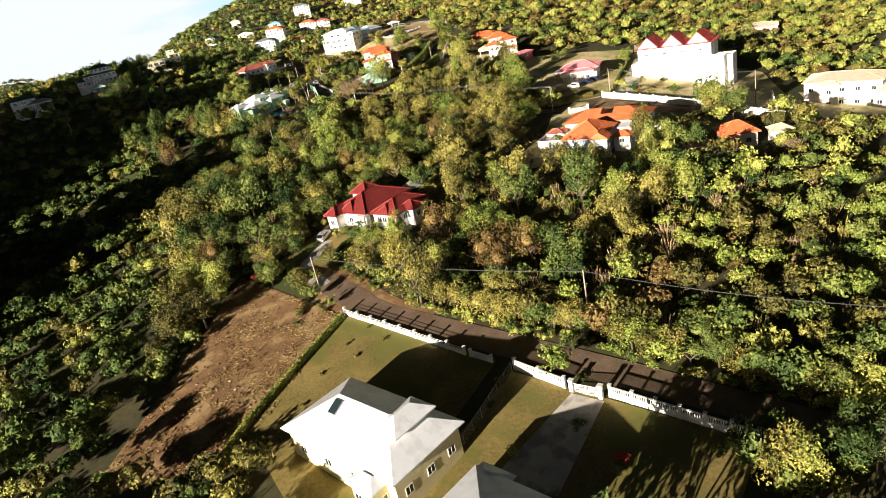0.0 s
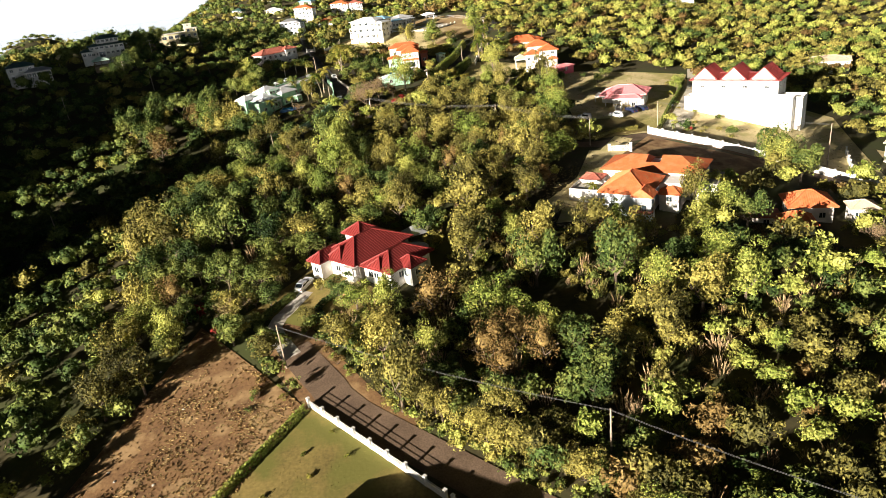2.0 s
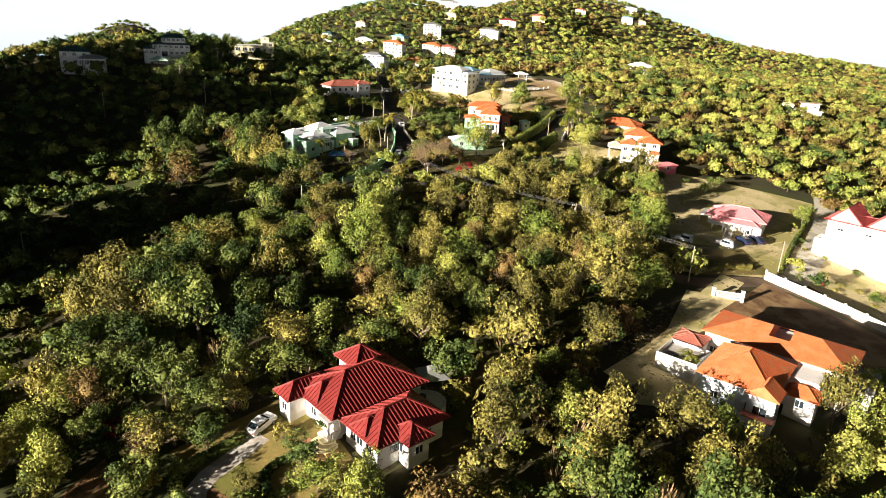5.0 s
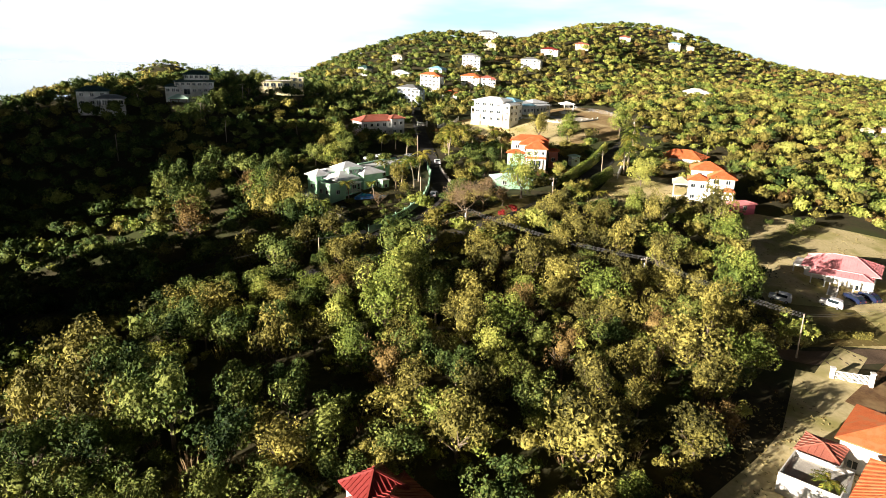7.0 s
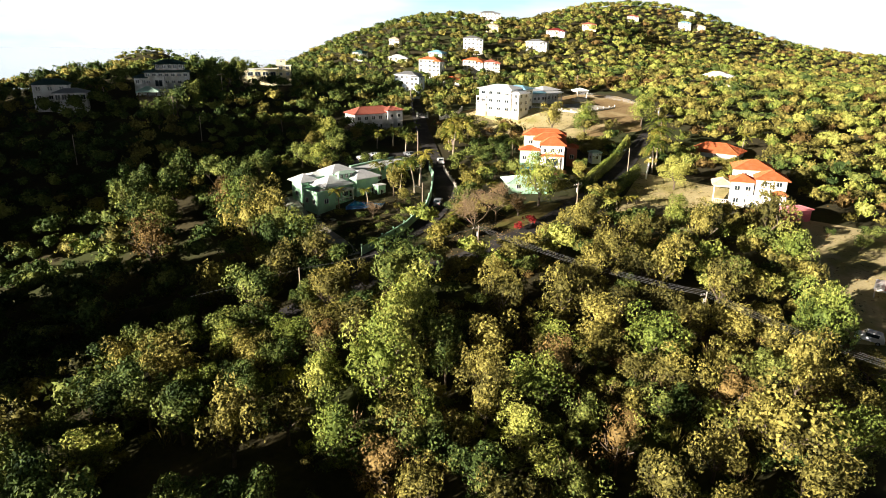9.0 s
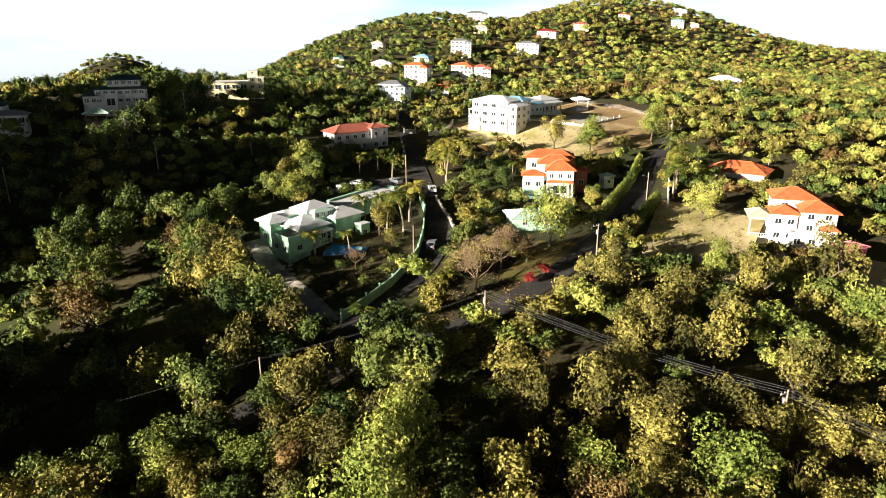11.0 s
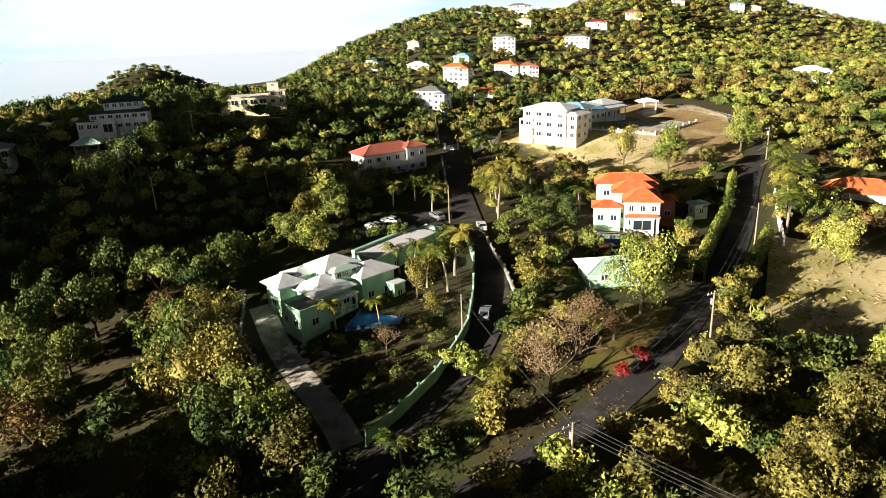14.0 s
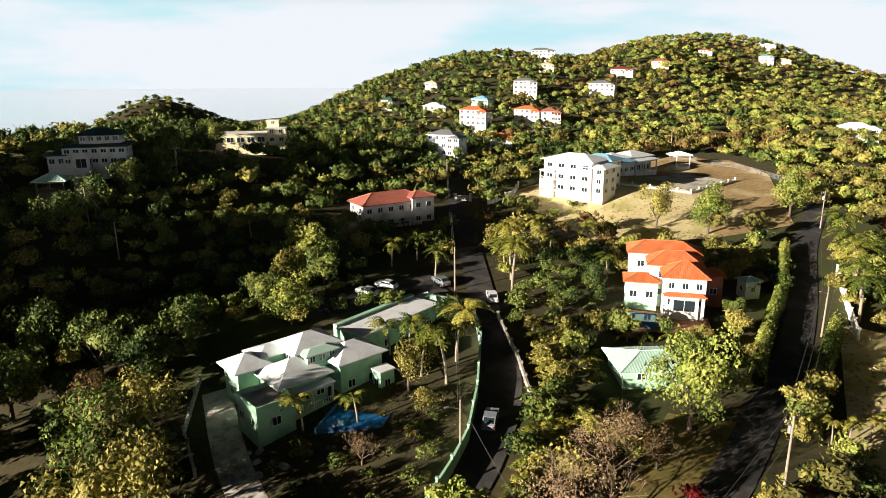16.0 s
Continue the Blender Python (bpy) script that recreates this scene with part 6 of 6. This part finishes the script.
for a, b in along([(-66, 198.5), (-50, 202.5), (-38, 207), (-27, 214), (-19, 223.5), (-9, 230.5)], 5.0):
    tree((0, 1, 2, 6)[int(rng.integers(4))], float(a), float(b), float(rng.uniform(0.8, 1.1)), float(rng.uniform(0.9, 1.2)))
brink = along([(54.6, 52), (43.8, 62.8), (29.2, 78.6), (17.4, 90.4), (2.4, 106.4)], 0.9)
brink = brink + rng.uniform(-0.7, 1.6, brink.shape)
for mat, words, first in ((LEAF, "dark green scrub along the worn lane", 0), (LEAF_OLIVE, "olive scrub along the worn lane", 1), (LEAF_BRIGHT, "fresh green scrub along the worn lane", 2)):
    ax, ay = brink[first::3].T
    size = rng.uniform(0.7, 1.7, len(ax))
    woods("scrub", mat, np.column_stack([ax, ay, ground(ax, ay) + size * 0.6, size, np.ones(len(ax))]), SHRUB, words)
for k in KINDS:
    for o in (*k.children_recursive, k):
        bpy.data.objects.remove(o)



def wisp_template(seed, blades=46):
    """A clump of upright shoots that lean outwards."""
    r = np.random.default_rng(seed)
    a, out = r.uniform(0, math.tau, blades), r.uniform(0, 1, blades) ** 0.6
    foot = np.column_stack([np.cos(a) * out * 0.55, np.sin(a) * out * 0.55, r.uniform(-0.3, 0.5, blades)])
    way = np.column_stack([np.cos(a) * out * 0.5, np.sin(a) * out * 0.5, r.uniform(0.5, 1.15, blades)]) + r.normal(0, 0.14, (blades, 3))
    side = np.cross(way, r.normal(0, 1, (blades, 3)))
    side *= (r.uniform(0.04, 0.09, blades) / np.linalg.norm(side, axis=1))[:, None]
    tip = foot + way
    mid = foot + way * 0.55
    v = np.stack([foot, mid - side, mid + side, tip], 1).reshape(-1, 3)
    f = np.array([(4 * k + p, 4 * k + q, 4 * k + w) for k in range(blades) for p, q, w in ((0, 1, 2), (1, 3, 2))])
    return v, f


BARK_TAN = material("bark_tan", (0.13, 0.09, 0.05), (0.27, 0.20, 0.13), 2.0, 0.9, bump=0.5)
TWIG = leaf_material("dry_twig", (0.10, 0.065, 0.032), (0.19, 0.13, 0.07), (0.30, 0.22, 0.12))
TANGLE = [full_template(700 + k, 130, 0.15, (3, 6, 0.4), lumps=12) for k in range(4)]
WISPS = [wisp_template(720 + k) for k in range(4)]
for area, gap in (((-2, 92, 52, 132), 2.7), ((-40, 60, 132, 215), 4.4)):
    ax, ay = scatter(*area, gap)
    inside = (ax + ay > 112) & (ax < 0.75 * ay + 12)
    ax, ay = ax[inside], ay[inside]
    which = rng.integers(0, 8, len(ax))
    for mat, words, first, last, kinds in ((LEAF, "dark green undergrowth below the trees", 0, 2, TANGLE), (LEAF_OLIVE, "olive undergrowth below the trees", 2, 4, TANGLE), (LEAF_BRIGHT, "fresh green undergrowth below the trees", 4, 5, TANGLE),
                                           (TWIG, "pale dry upright shoots below the trees", 5, 7, WISPS), (LEAF_OLIVE, "leafy upright shoots below the trees", 7, 8, WISPS)):
        m = (which >= first) & (which < last)
        size = rng.uniform(0.9, 1.9, m.sum()) * (0.9 if kinds is WISPS else 1.0)
        woods("undergrowth", mat, np.column_stack([ax[m], ay[m], ground(ax[m], ay[m]) + size * 0.45, size, rng.uniform(0.9, 1.5, m.sum())]), kinds, words)


def bare_tree(x, y, size, seed, label):
    q = random.Random(seed)
    top = thing("bare_tree", pose(x, y, gz(x, y)), label, "tree")
    bm = bmesh.new()
    bm_tube(bm, (0, 0, -0.4), (0.1, 0, 1.4 * size), 0.14 * size, 0.1 * size, 7)
    for k in range(4):
        a = k * math.tau / 4 + q.uniform(-0.4, 0.22)
        branch(bm, Vector((0.1, 0, 1.35 * size)), Vector((math.cos(a), math.sin(a), 0.9)).normalized(), 1.5 * size, 0.065 * size, 5, q, 0.014)
    part("limb", bm, BARK_TAN, top)
    leafy("crown", seed, 2600, 0.028, TWIG, top, 3.1 * size, 1, 3.6 * size, 0.9, 12)


bare_tree(4.0, 255.0, 1.75, 5, "bare pale-limbed tree beside the road")
bare_tree(8.6, 264.5, 1.5, 6, "bare twiggy tree on the grass bank")
bare_tree(-24, 137, 0.9, 8, "leafless tree beside the cleared lot")
bare_tree(-20, 265.5, 0.7, 9, "low bare shrub-like tree by the pool")
bare_tree(96, 130, 0.9, 10, "grey dead tree among scrub")


# ---- palms ----
def palm_kind(seed, height, reach, fronds, label, lean=0.6):
    """A palm on a leaning trunk, each frond a part."""
    q = random.Random(seed)
    top = thing("palm_tree", pose(0, 0, -200), label, "palm", "palms")
    bm = bmesh.new()
    last = Vector((0, 0, -0.4))
    for i in range(1, 7):
        t = i / 6
        p = Vector((lean * t * t, 0, height * t))
        bm_tube(bm, last, p, 0.19 - 0.08 * (i - 1) / 6, 0.19 - 0.08 * t, 7)
        last = p
    part("trunk", bm, BARK_PALE, top)
    bm = bmesh.new()
    n = 9
    for i in range(n):
        t0, t1 = i / n, (i + 1) / n
        spine = lambda t: Vector((reach * (t - 0.12 * t * t), 0, reach * (0.55 * t - 0.95 * t * t)))
        a, b = spine(t0), spine(t1)
        w = reach * 0.23 * math.sin(math.pi * (0.12 + 0.86 * t0))
        for s in (-1, 1):
            tip = (a + b) / 2 + Vector((reach * 0.07, s * w, -w * 0.42))
            tip2 = tip + (b - a) * 0.45
            bm.faces.new([bm.verts.new(p) for p in (a, b, tip2, tip)][:: s])
    blade = bpy.data.meshes.new("frond")
    bm.to_mesh(blade)
    bm.free()
    blade.materials.append(LEAF_PALM)
    for k in range(fronds):
        ob = new("frond", blade)
        ob.parent = top
        ob.matrix_basis = Matrix.Translation(last) @ pose(0, 0, 0, 0, q.uniform(-38, 32), k * 360 / fronds * 2.4 + q.uniform(-12, 12)) @ Matrix.Scale(q.uniform(0.8, 1.1), 4)
    return top


PALMS = [palm_kind(1, 5.2, 3.0, 15, "coconut palm with yellow-green fronds"), palm_kind(2, 6.6, 3.2, 16, "tall leaning coconut palm", 1.2), palm_kind(3, 1.0, 2.4, 11, "low bushy garden palm", 0.1)]


def palm(kind, x, y, size=1.0):
    copy_thing(PALMS[kind], pose(x, y, gz(x, y), 0, 0, (x * 53 + y * 17) % 360) @ Matrix.Scale(size, 4))


PALM_ROW = [(0, -29.8, 324.8, 1.0), (0, -25.4, 329.5, 1.0), (0, -20, 320, 1.1), (1, -6.2, 331, 1.4), (1, -5.0, 316, 1.4), (0, -5.5, 323, 1.4), (1, -12.5, 283.5, 1.3), (1, -12, 290, 1.3), (0, -16.4, 285, 1.0), (0, -22.3, 290.6, 1.0), (0, -19.6, 292, 1.0), (0, -29.4, 271.5, 0.9), (0, -22.6, 273.2, 0.8), (1, 62.5, 342, 1.4), (1, 59.5, 330, 1.4), (0, 55.5, 318, 1.5), (0, 53.5, 313, 1.5), (1, 57, 324, 1.5), (2, 26.5, 303, 0.9), (2, 23.4, 301.5, 0.9), (2, 28.5, 300.7, 1.0), (2, 20.5, 301, 0.9), (2, 17, 300.5, 0.9), (2, 14, 300, 0.9)]
PALM_YARDS = [(0, 35.5, 276.5, 0.55), (0, 37.8, 277.2, 0.55), (0, 40.4, 277.8, 0.55), (0, 43, 279.5, 0.55), (0, 29.5, 289, 0.7), (0, -13.0, 239.6, 0.9), (2, 23.2, 76.0, 0.5), (0, 52.0, 160.5, 0.75), (0, 112.5, 190.5, 1.0), (2, 97, 138, 1.2), (0, 101, 137, 0.8), (0, 104, 139, 0.8), (0, 10.3, 342, 1.2), (0, -2, 344, 1.2), (0, 88, 341, 1.0), (2, 101.5, 208, 0.5), (2, 105, 200, 0.5), (0, 2, 337, 0.8), (0, -7, 327, 0.9), (0, 90, 205, 0.45), (0, 13, 326, 0.9), (0, -123, 333, 1.0), (0, -98, 340, 0.8), (0, -27, 246, 0.7), (0, -62, 330, 0.9)]
for kind, x, y, s in PALM_ROW + PALM_YARDS:
    palm(kind, x, y, s)
for i in range(22):
    t = i / 21
    palm(2, -3.0 + 4.5 * math.sin(t * 2.6) + rng.uniform(-0.8, 0.8), 258 + 46 * t, rng.uniform(0.7, 1.2))
for i in range(14):
    palm(2, rng.uniform(0.5, 10), rng.uniform(272, 300), rng.uniform(0.7, 1.1))
for i in range(18):
    t = i / 17
    palm(2, -5.2 + 8.4 * t + rng.uniform(-0.9, 0.9), 247.5 + 28 * t + rng.uniform(-0.8, 0.8), rng.uniform(0.75, 1.15))
for k in PALMS:
    for o in (*k.children_recursive, k):
        bpy.data.objects.remove(o)


# ---- hedges, bushes, tufts ----
def hedge(points, width, height, mat, label, density=16):
    """A clipped hedge: leaves over a long rounded core."""
    c = along(points, 1.0)
    vs, fs, base = [], [], 0
    n = int(len(c) * density * 3.2)
    k = rng.integers(0, len(c), n)
    d = np.gradient(c, axis=0)
    side = np.stack([d[:, 1], -d[:, 0]], 1) / np.linalg.norm(d, axis=1)[:, None]
    ang = rng.uniform(-0.25, math.pi + 0.25, n)
    bulge = rng.uniform(0.85, 1.15, n)
    u, v = np.cos(ang) * width / 2 * bulge, np.sin(ang) * height * bulge
    at = np.column_stack([c[k] + side[k] * u[:, None] + d[k] * rng.uniform(-0.5, 0.5, (n, 1)), np.zeros(n)])
    at[:, 2] = ground(at[:, 0], at[:, 1]) + np.maximum(v, 0.1)
    out = np.column_stack([side[k] * np.cos(ang)[:, None], np.sin(ang)]) + rng.normal(size=(n, 3)) * 0.5
    out /= np.linalg.norm(out, axis=1)[:, None]
    a = np.cross(out, rng.normal(size=(n, 3)))
    a /= np.linalg.norm(a, axis=1)[:, None]
    b = np.cross(out, a)
    s = rng.uniform(0.13, 0.25, (n, 1))
    quad = np.stack([at - a * s, at - b * s * 0.7, at + a * s, at + b * s * 0.7], 1).reshape(-1, 3)
    faces = np.arange(n * 4).reshape(-1, 4)
    ring = [(-0.42, 0.0), (-0.4, 0.7), (0.0, 0.9), (0.4, 0.7), (0.42, 0.0)]
    core = np.concatenate([np.column_stack([c + side * (r * width), ground(c[:, 0], c[:, 1]) + h * height]) for r, h in ring])
    m = len(c)
    cf = np.array([(j * m + i, j * m + i + 1, (j + 1) * m + i + 1, (j + 1) * m + i) for j in range(4) for i in range(m - 1)])
    return tagged(mesh_object("hedge", np.vstack([quad, core]), np.vstack([faces, cf + len(quad)]), mat), label, "hedge")


hedge([(30.5, 289), (33.6, 298), (39, 311), (44, 322.5), (52, 346)], 2.2, 3.0, LEAF_BRIGHT, "tall clipped green hedge along the upper road", 26)
hedge([(33.0, 276.5), (40, 292), (48.5, 309)], 2.4, 3.2, LEAF_BRIGHT, "bright green hedge beside the grass slope", 30)
hedge([(-9.4, 108.4), (-17, 99), (-25.5, 88), (-30, 80)], 1.3, 1.2, LEAF_BRIGHT, "low ragged green hedge along the cleared lot", 18)
hedge([(66, 202.5), (74, 207.5), (81, 209)], 1.2, 1.3, LEAF_OLIVE, "low hedge beside the grass yard", 18)
hedge([(88.3, 209.6), (97.6, 225), (109.2, 243), (119, 260)], 1.3, 1.1, LEAF, "dark shrub border beside the villa drive", 18)
hedge([(-13, 126), (-19, 133), (-13, 140)], 1.6, 1.3, LEAF, "garden hedge round the red-roofed house's drive", 16)
hedge([(-3, 138), (-8, 134), (-6, 129)], 1.4, 0.9, LEAF, "curved clipped hedge in the front garden", 18)


def bush(x, y, r, mat, label, seed, leaves=320, leaf=0.13):
    top = thing("bush", pose(x, y, gz(x, y)), label, "bush")
    bm = bmesh.new()
    for k in range(4):
        a = k * 1.7 + seed
        bm_tube(bm, (0, 0, -0.1), (math.cos(a) * r * 0.4, math.sin(a) * r * 0.4, r * 0.6), 0.05, 0.03, 4)
    part("stems", bm, BARK, top)
    leafy("leaves", seed, leaves, leaf, mat, top, r, 1, r * 0.62)


for k, (x, y, r, mat, label) in enumerate([(-31, 140.5, 2.4, LEAF_RED, "crimson flowering bougainvillea bush"), (-26.5, 134, 1.3, LEAF_RED, "small red flowering bush"), (13.6, 258.6, 1.7, LEAF_RED, "dark red bush on the road bank"),
                                          (16.6, 263.0, 1.8, LEAF_RED, "red-leaved shrub beside the road"), (22.0, 59.8, 1.2, LEAF_RED, "red flowering garden bush on the lawn"), (20.6, 58.6, 1.0, LEAF_BRIGHT, "green garden bush on the lawn"),
                                          (19.2, 67.2, 1.3, LEAF_BRIGHT, "leafy bush beside the concrete drive"), (10, 66, 1.1, LEAF_BRIGHT, "yellow-green bush by the fence"), (12.2, 79.5, 1.0, LEAF, "green shrub by the gateway"),
                                          (9.6, 75.6, 0.8, LEAF, "green shrub beside the chain fence"), (-2, 141.2, 1.6, LEAF, "dark bush before the porch"), (-7.8, 139.8, 1.7, LEAF_OLIVE, "rounded garden bush beside the car"),
                                          (29, 266, 1.2, LEAF_RED, "reddish shrub at the pole's foot"), (40, 266.5, 1.6, LEAF_RED, "rusty red roadside shrub"), (-30.5, 264, 1.2, LEAF_OLIVE, "dry shrub among rubble"), (106.2, 202, 1.9, LEAF, "round dark green shrub inside the villa wall"), (96.2, 206.5, 1.0, LEAF_RED, "rust-coloured shrub beside the villa wall"), (110, 216.2, 1.1, LEAF_BRIGHT, "bright clipped shrub before the villa"), (116.2, 216.2, 1.0, LEAF_BRIGHT, "bright clipped shrub before the villa"), (107.5, 225.7, 1.0, LEAF_BRIGHT, "bright clipped shrub before the villa"),
                                          (94, 212, 1.2, LEAF_BRIGHT, "bright shrub on the villa lawn"), (104.5, 205.5, 1.1, LEAF_OLIVE, "yellow shrub on the villa lawn")]):
    bush(x, y, r, mat, label, 200 + k)


for k, (x, y) in enumerate([(-9, 100), (-5, 103), (-14, 94), (-8, 96), (-3, 98), (-17, 88)]):
    bush(x, y, 0.55, LEAF_PALM, "pale straw clump on the dry lawn", 300 + k)


for k, (x, y) in enumerate([(-24.5, 268), (-22, 263), (-17, 268), (-15, 273), (-19.5, 259), (-26, 262), (-13.5, 278), (-12, 264), (-15, 258), (-29, 268.5), (-33, 270.5), (-11.5, 270), (-21, 256), (-16.5, 250.5), (-24, 257)]):
    bush(x, y, 0.6 + 0.12 * (k % 5), (LEAF, LEAF_OLIVE, LEAF)[k % 3], "dark low shrub in the mint villa's garden", 400 + k)
for k, (x, y) in enumerate(along([(2.9, 277), (0.4, 267.6), (-1.4, 261.5), (-3.0, 258)], 2.0)):
    bush(float(x) + 0.5 * (k % 3), float(y), 0.75 + 0.2 * (k % 4), (LEAF_BRIGHT, LEAF, LEAF_OLIVE)[k % 3], ("broad-leaved green plant on the road bank", "dark leafy plant on the road bank", "olive leafy plant on the road bank")[k % 3], 620 + k)
for k, (x, y) in enumerate([(-26.8, 260.7), (-20.6, 257.3), (-16.5, 258.6), (-13.8, 263.0), (-22.3, 253.9), (-18.1, 250.6), (-12.6, 267.5), (-27.5, 266.3), (-24.0, 257.5), (-18.5, 263.5), (-15.0, 270.5), (-22.8, 265.0), (-13.0, 275.0)]):
    bush(x, y, 1.0 + 0.25 * (k % 4), (LEAF, LEAF_OLIVE, LEAF)[k % 3], "dark garden plant below the mint villa", 650 + k)
for k, (x, y, r) in enumerate([(105.2, 222.8, 0.9), (110.7, 218.0, 1.0), (107.0, 202.7, 1.9), (114.3, 199.3, 1.7), (95.3, 206.1, 0.8), (98.7, 204.6, 0.9), (91.2, 199.3, 0.8), (119.5, 215.7, 0.9), (115.8, 217.1, 0.8), (110.6, 253.8, 1.6), (106.2, 242.1, 1.4), (100.3, 212.3, 0.9), (103.4, 232, 1.0), (102.0, 226.6, 0.9)]):
    bush(x, y, r, (LEAF_BRIGHT, LEAF_OLIVE)[k % 2], ("bright green shrub in the white villa's garden", "yellowish shrub in the white villa's garden")[k % 2], 680 + k)




spots = [(float(a), float(b)) for a, b in rng.uniform((-18, 111), (3, 135), (70, 2))]
drive_line = np.vstack([along([(-2, 106), (-6, 113), (-12, 124), (-16, 131), (-13.5, 136)], 1.0)])
for k, (x, y) in enumerate([p for p in spots if np.hypot(*(drive_line - p).T).min() > 3.0][:34]):
    bush(x, y, 0.7 + 0.16 * (k % 5), (LEAF, LEAF_OLIVE, LEAF_BRIGHT, LEAF, LEAF_BROWN)[k % 5], ("dark green shrub beside the garden drive", "olive shrub beside the garden drive", "bright green shrub beside the garden drive", "dark green shrub beside the garden drive", "dry brown shrub beside the garden drive")[k % 5], 500 + k)


def tufts(name, area, count, mat, label, size=0.35):
    """Dry grass tufts over a four-cornered piece of land, as one mesh."""
    a, b, c, d = (np.array(p, float) for p in area)
    u, v = rng.uniform(0, 1, (2, count, 1))
    at = a * (1 - u) * (1 - v) + b * u * (1 - v) + c * u * v + d * (1 - u) * v
    clump = np.array([noise.noise((p[0] * 0.16, p[1] * 0.16, 1.0)) for p in at]) + rng.normal(0, 0.3, count) > 0
    at = at[clump]
    n = len(at)
    z = ground(at[:, 0], at[:, 1])
    quads = []
    for k in range(3):
        ang = rng.uniform(0, math.pi, n)
        s = rng.uniform(0.5, 1.5, n) * size
        dx, dy = np.cos(ang) * s, np.sin(ang) * s
        lean = rng.normal(0, 0.3, (n, 2)) * s[:, None]
        quads.append(np.stack([np.column_stack([at[:, 0] - dx, at[:, 1] - dy, z]), np.column_stack([at[:, 0] + dx, at[:, 1] + dy, z]),
                               np.column_stack([at[:, 0] + dx * 0.7 + lean[:, 0], at[:, 1] + dy * 0.7 + lean[:, 1], z + s]), np.column_stack([at[:, 0] - dx * 0.7 + lean[:, 0], at[:, 1] - dy * 0.7 + lean[:, 1], z + s * 0.8])], 1))
    q = np.concatenate(quads).reshape(-1, 3)
    tagged(mesh_object(name, q, np.arange(len(q)).reshape(-1, 4), mat), label, "grass", kind="stuff")


DRY = leaf_material("dry_grass", (0.09, 0.055, 0.022), (0.19, 0.12, 0.05), (0.30, 0.21, 0.09), 0.25)
GRASS = leaf_material("grass", (0.045, 0.05, 0.012), (0.10, 0.095, 0.022), (0.19, 0.155, 0.045), 0.25)
STRAWBLADE = leaf_material("straw_blade", (0.12, 0.10, 0.034), (0.19, 0.155, 0.062), (0.27, 0.225, 0.10), 0.25)
tufts("grass", [(-49, 84), (-27, 80), (-9.5, 109.5), (-30, 137)], 7500, DRY, "dry brown tufts on the cleared lot", 0.2)
tufts("grass", [(-40, 96), (-22, 92), (-12, 109), (-28, 130)], 4500, STRAWBLADE, "pale dry grass on the cleared lot", 0.15)
tufts("grass", [(-26, 87), (-14, 56), (13, 84.5), (-8.5, 109)], 3000, GRASS, "patchy dry grass round the white-roofed house", 0.12)
tufts("grass", [(-14, 56), (10, 30), (38, 57), (14.5, 81.5)], 3000, GRASS, "patchy grass behind the balustrade wall", 0.12)
tufts("grass", [(92, 207), (122, 155), (150, 220), (118, 265)], 1800, STRAWBLADE, "straw grass on the villa slope", 0.2)
tufts("grass", [(64, 203), (90, 207), (124, 268), (75, 282)], 2600, STRAWBLADE, "straw grass of the yard", 0.2)
tufts("grass", [(-12, 384), (14, 348), (40, 354), (40, 402)], 2000, STRAWBLADE, "dry grass on the bare slope", 0.22)
tufts("grass", [(36, 272), (52, 262), (72, 300), (50, 312)], 1500, STRAWBLADE, "yellow-green grass on the slope", 0.25)
tufts("grass", [(47, 150), (60, 166), (62, 193), (40, 168)], 1200, STRAWBLADE, "straw grass beside the track", 0.18)
tufts("grass", [(-46, 262), (-18, 242), (-6, 270), (-20, 300)], 2600, GRASS, "dry weeds in the mint villa's garden", 0.16)
tufts("grass", [(-6, 236), (12, 250), (28, 282), (4, 268)], 1800, DRY, "fallen leaves and weeds on the bank", 0.13)
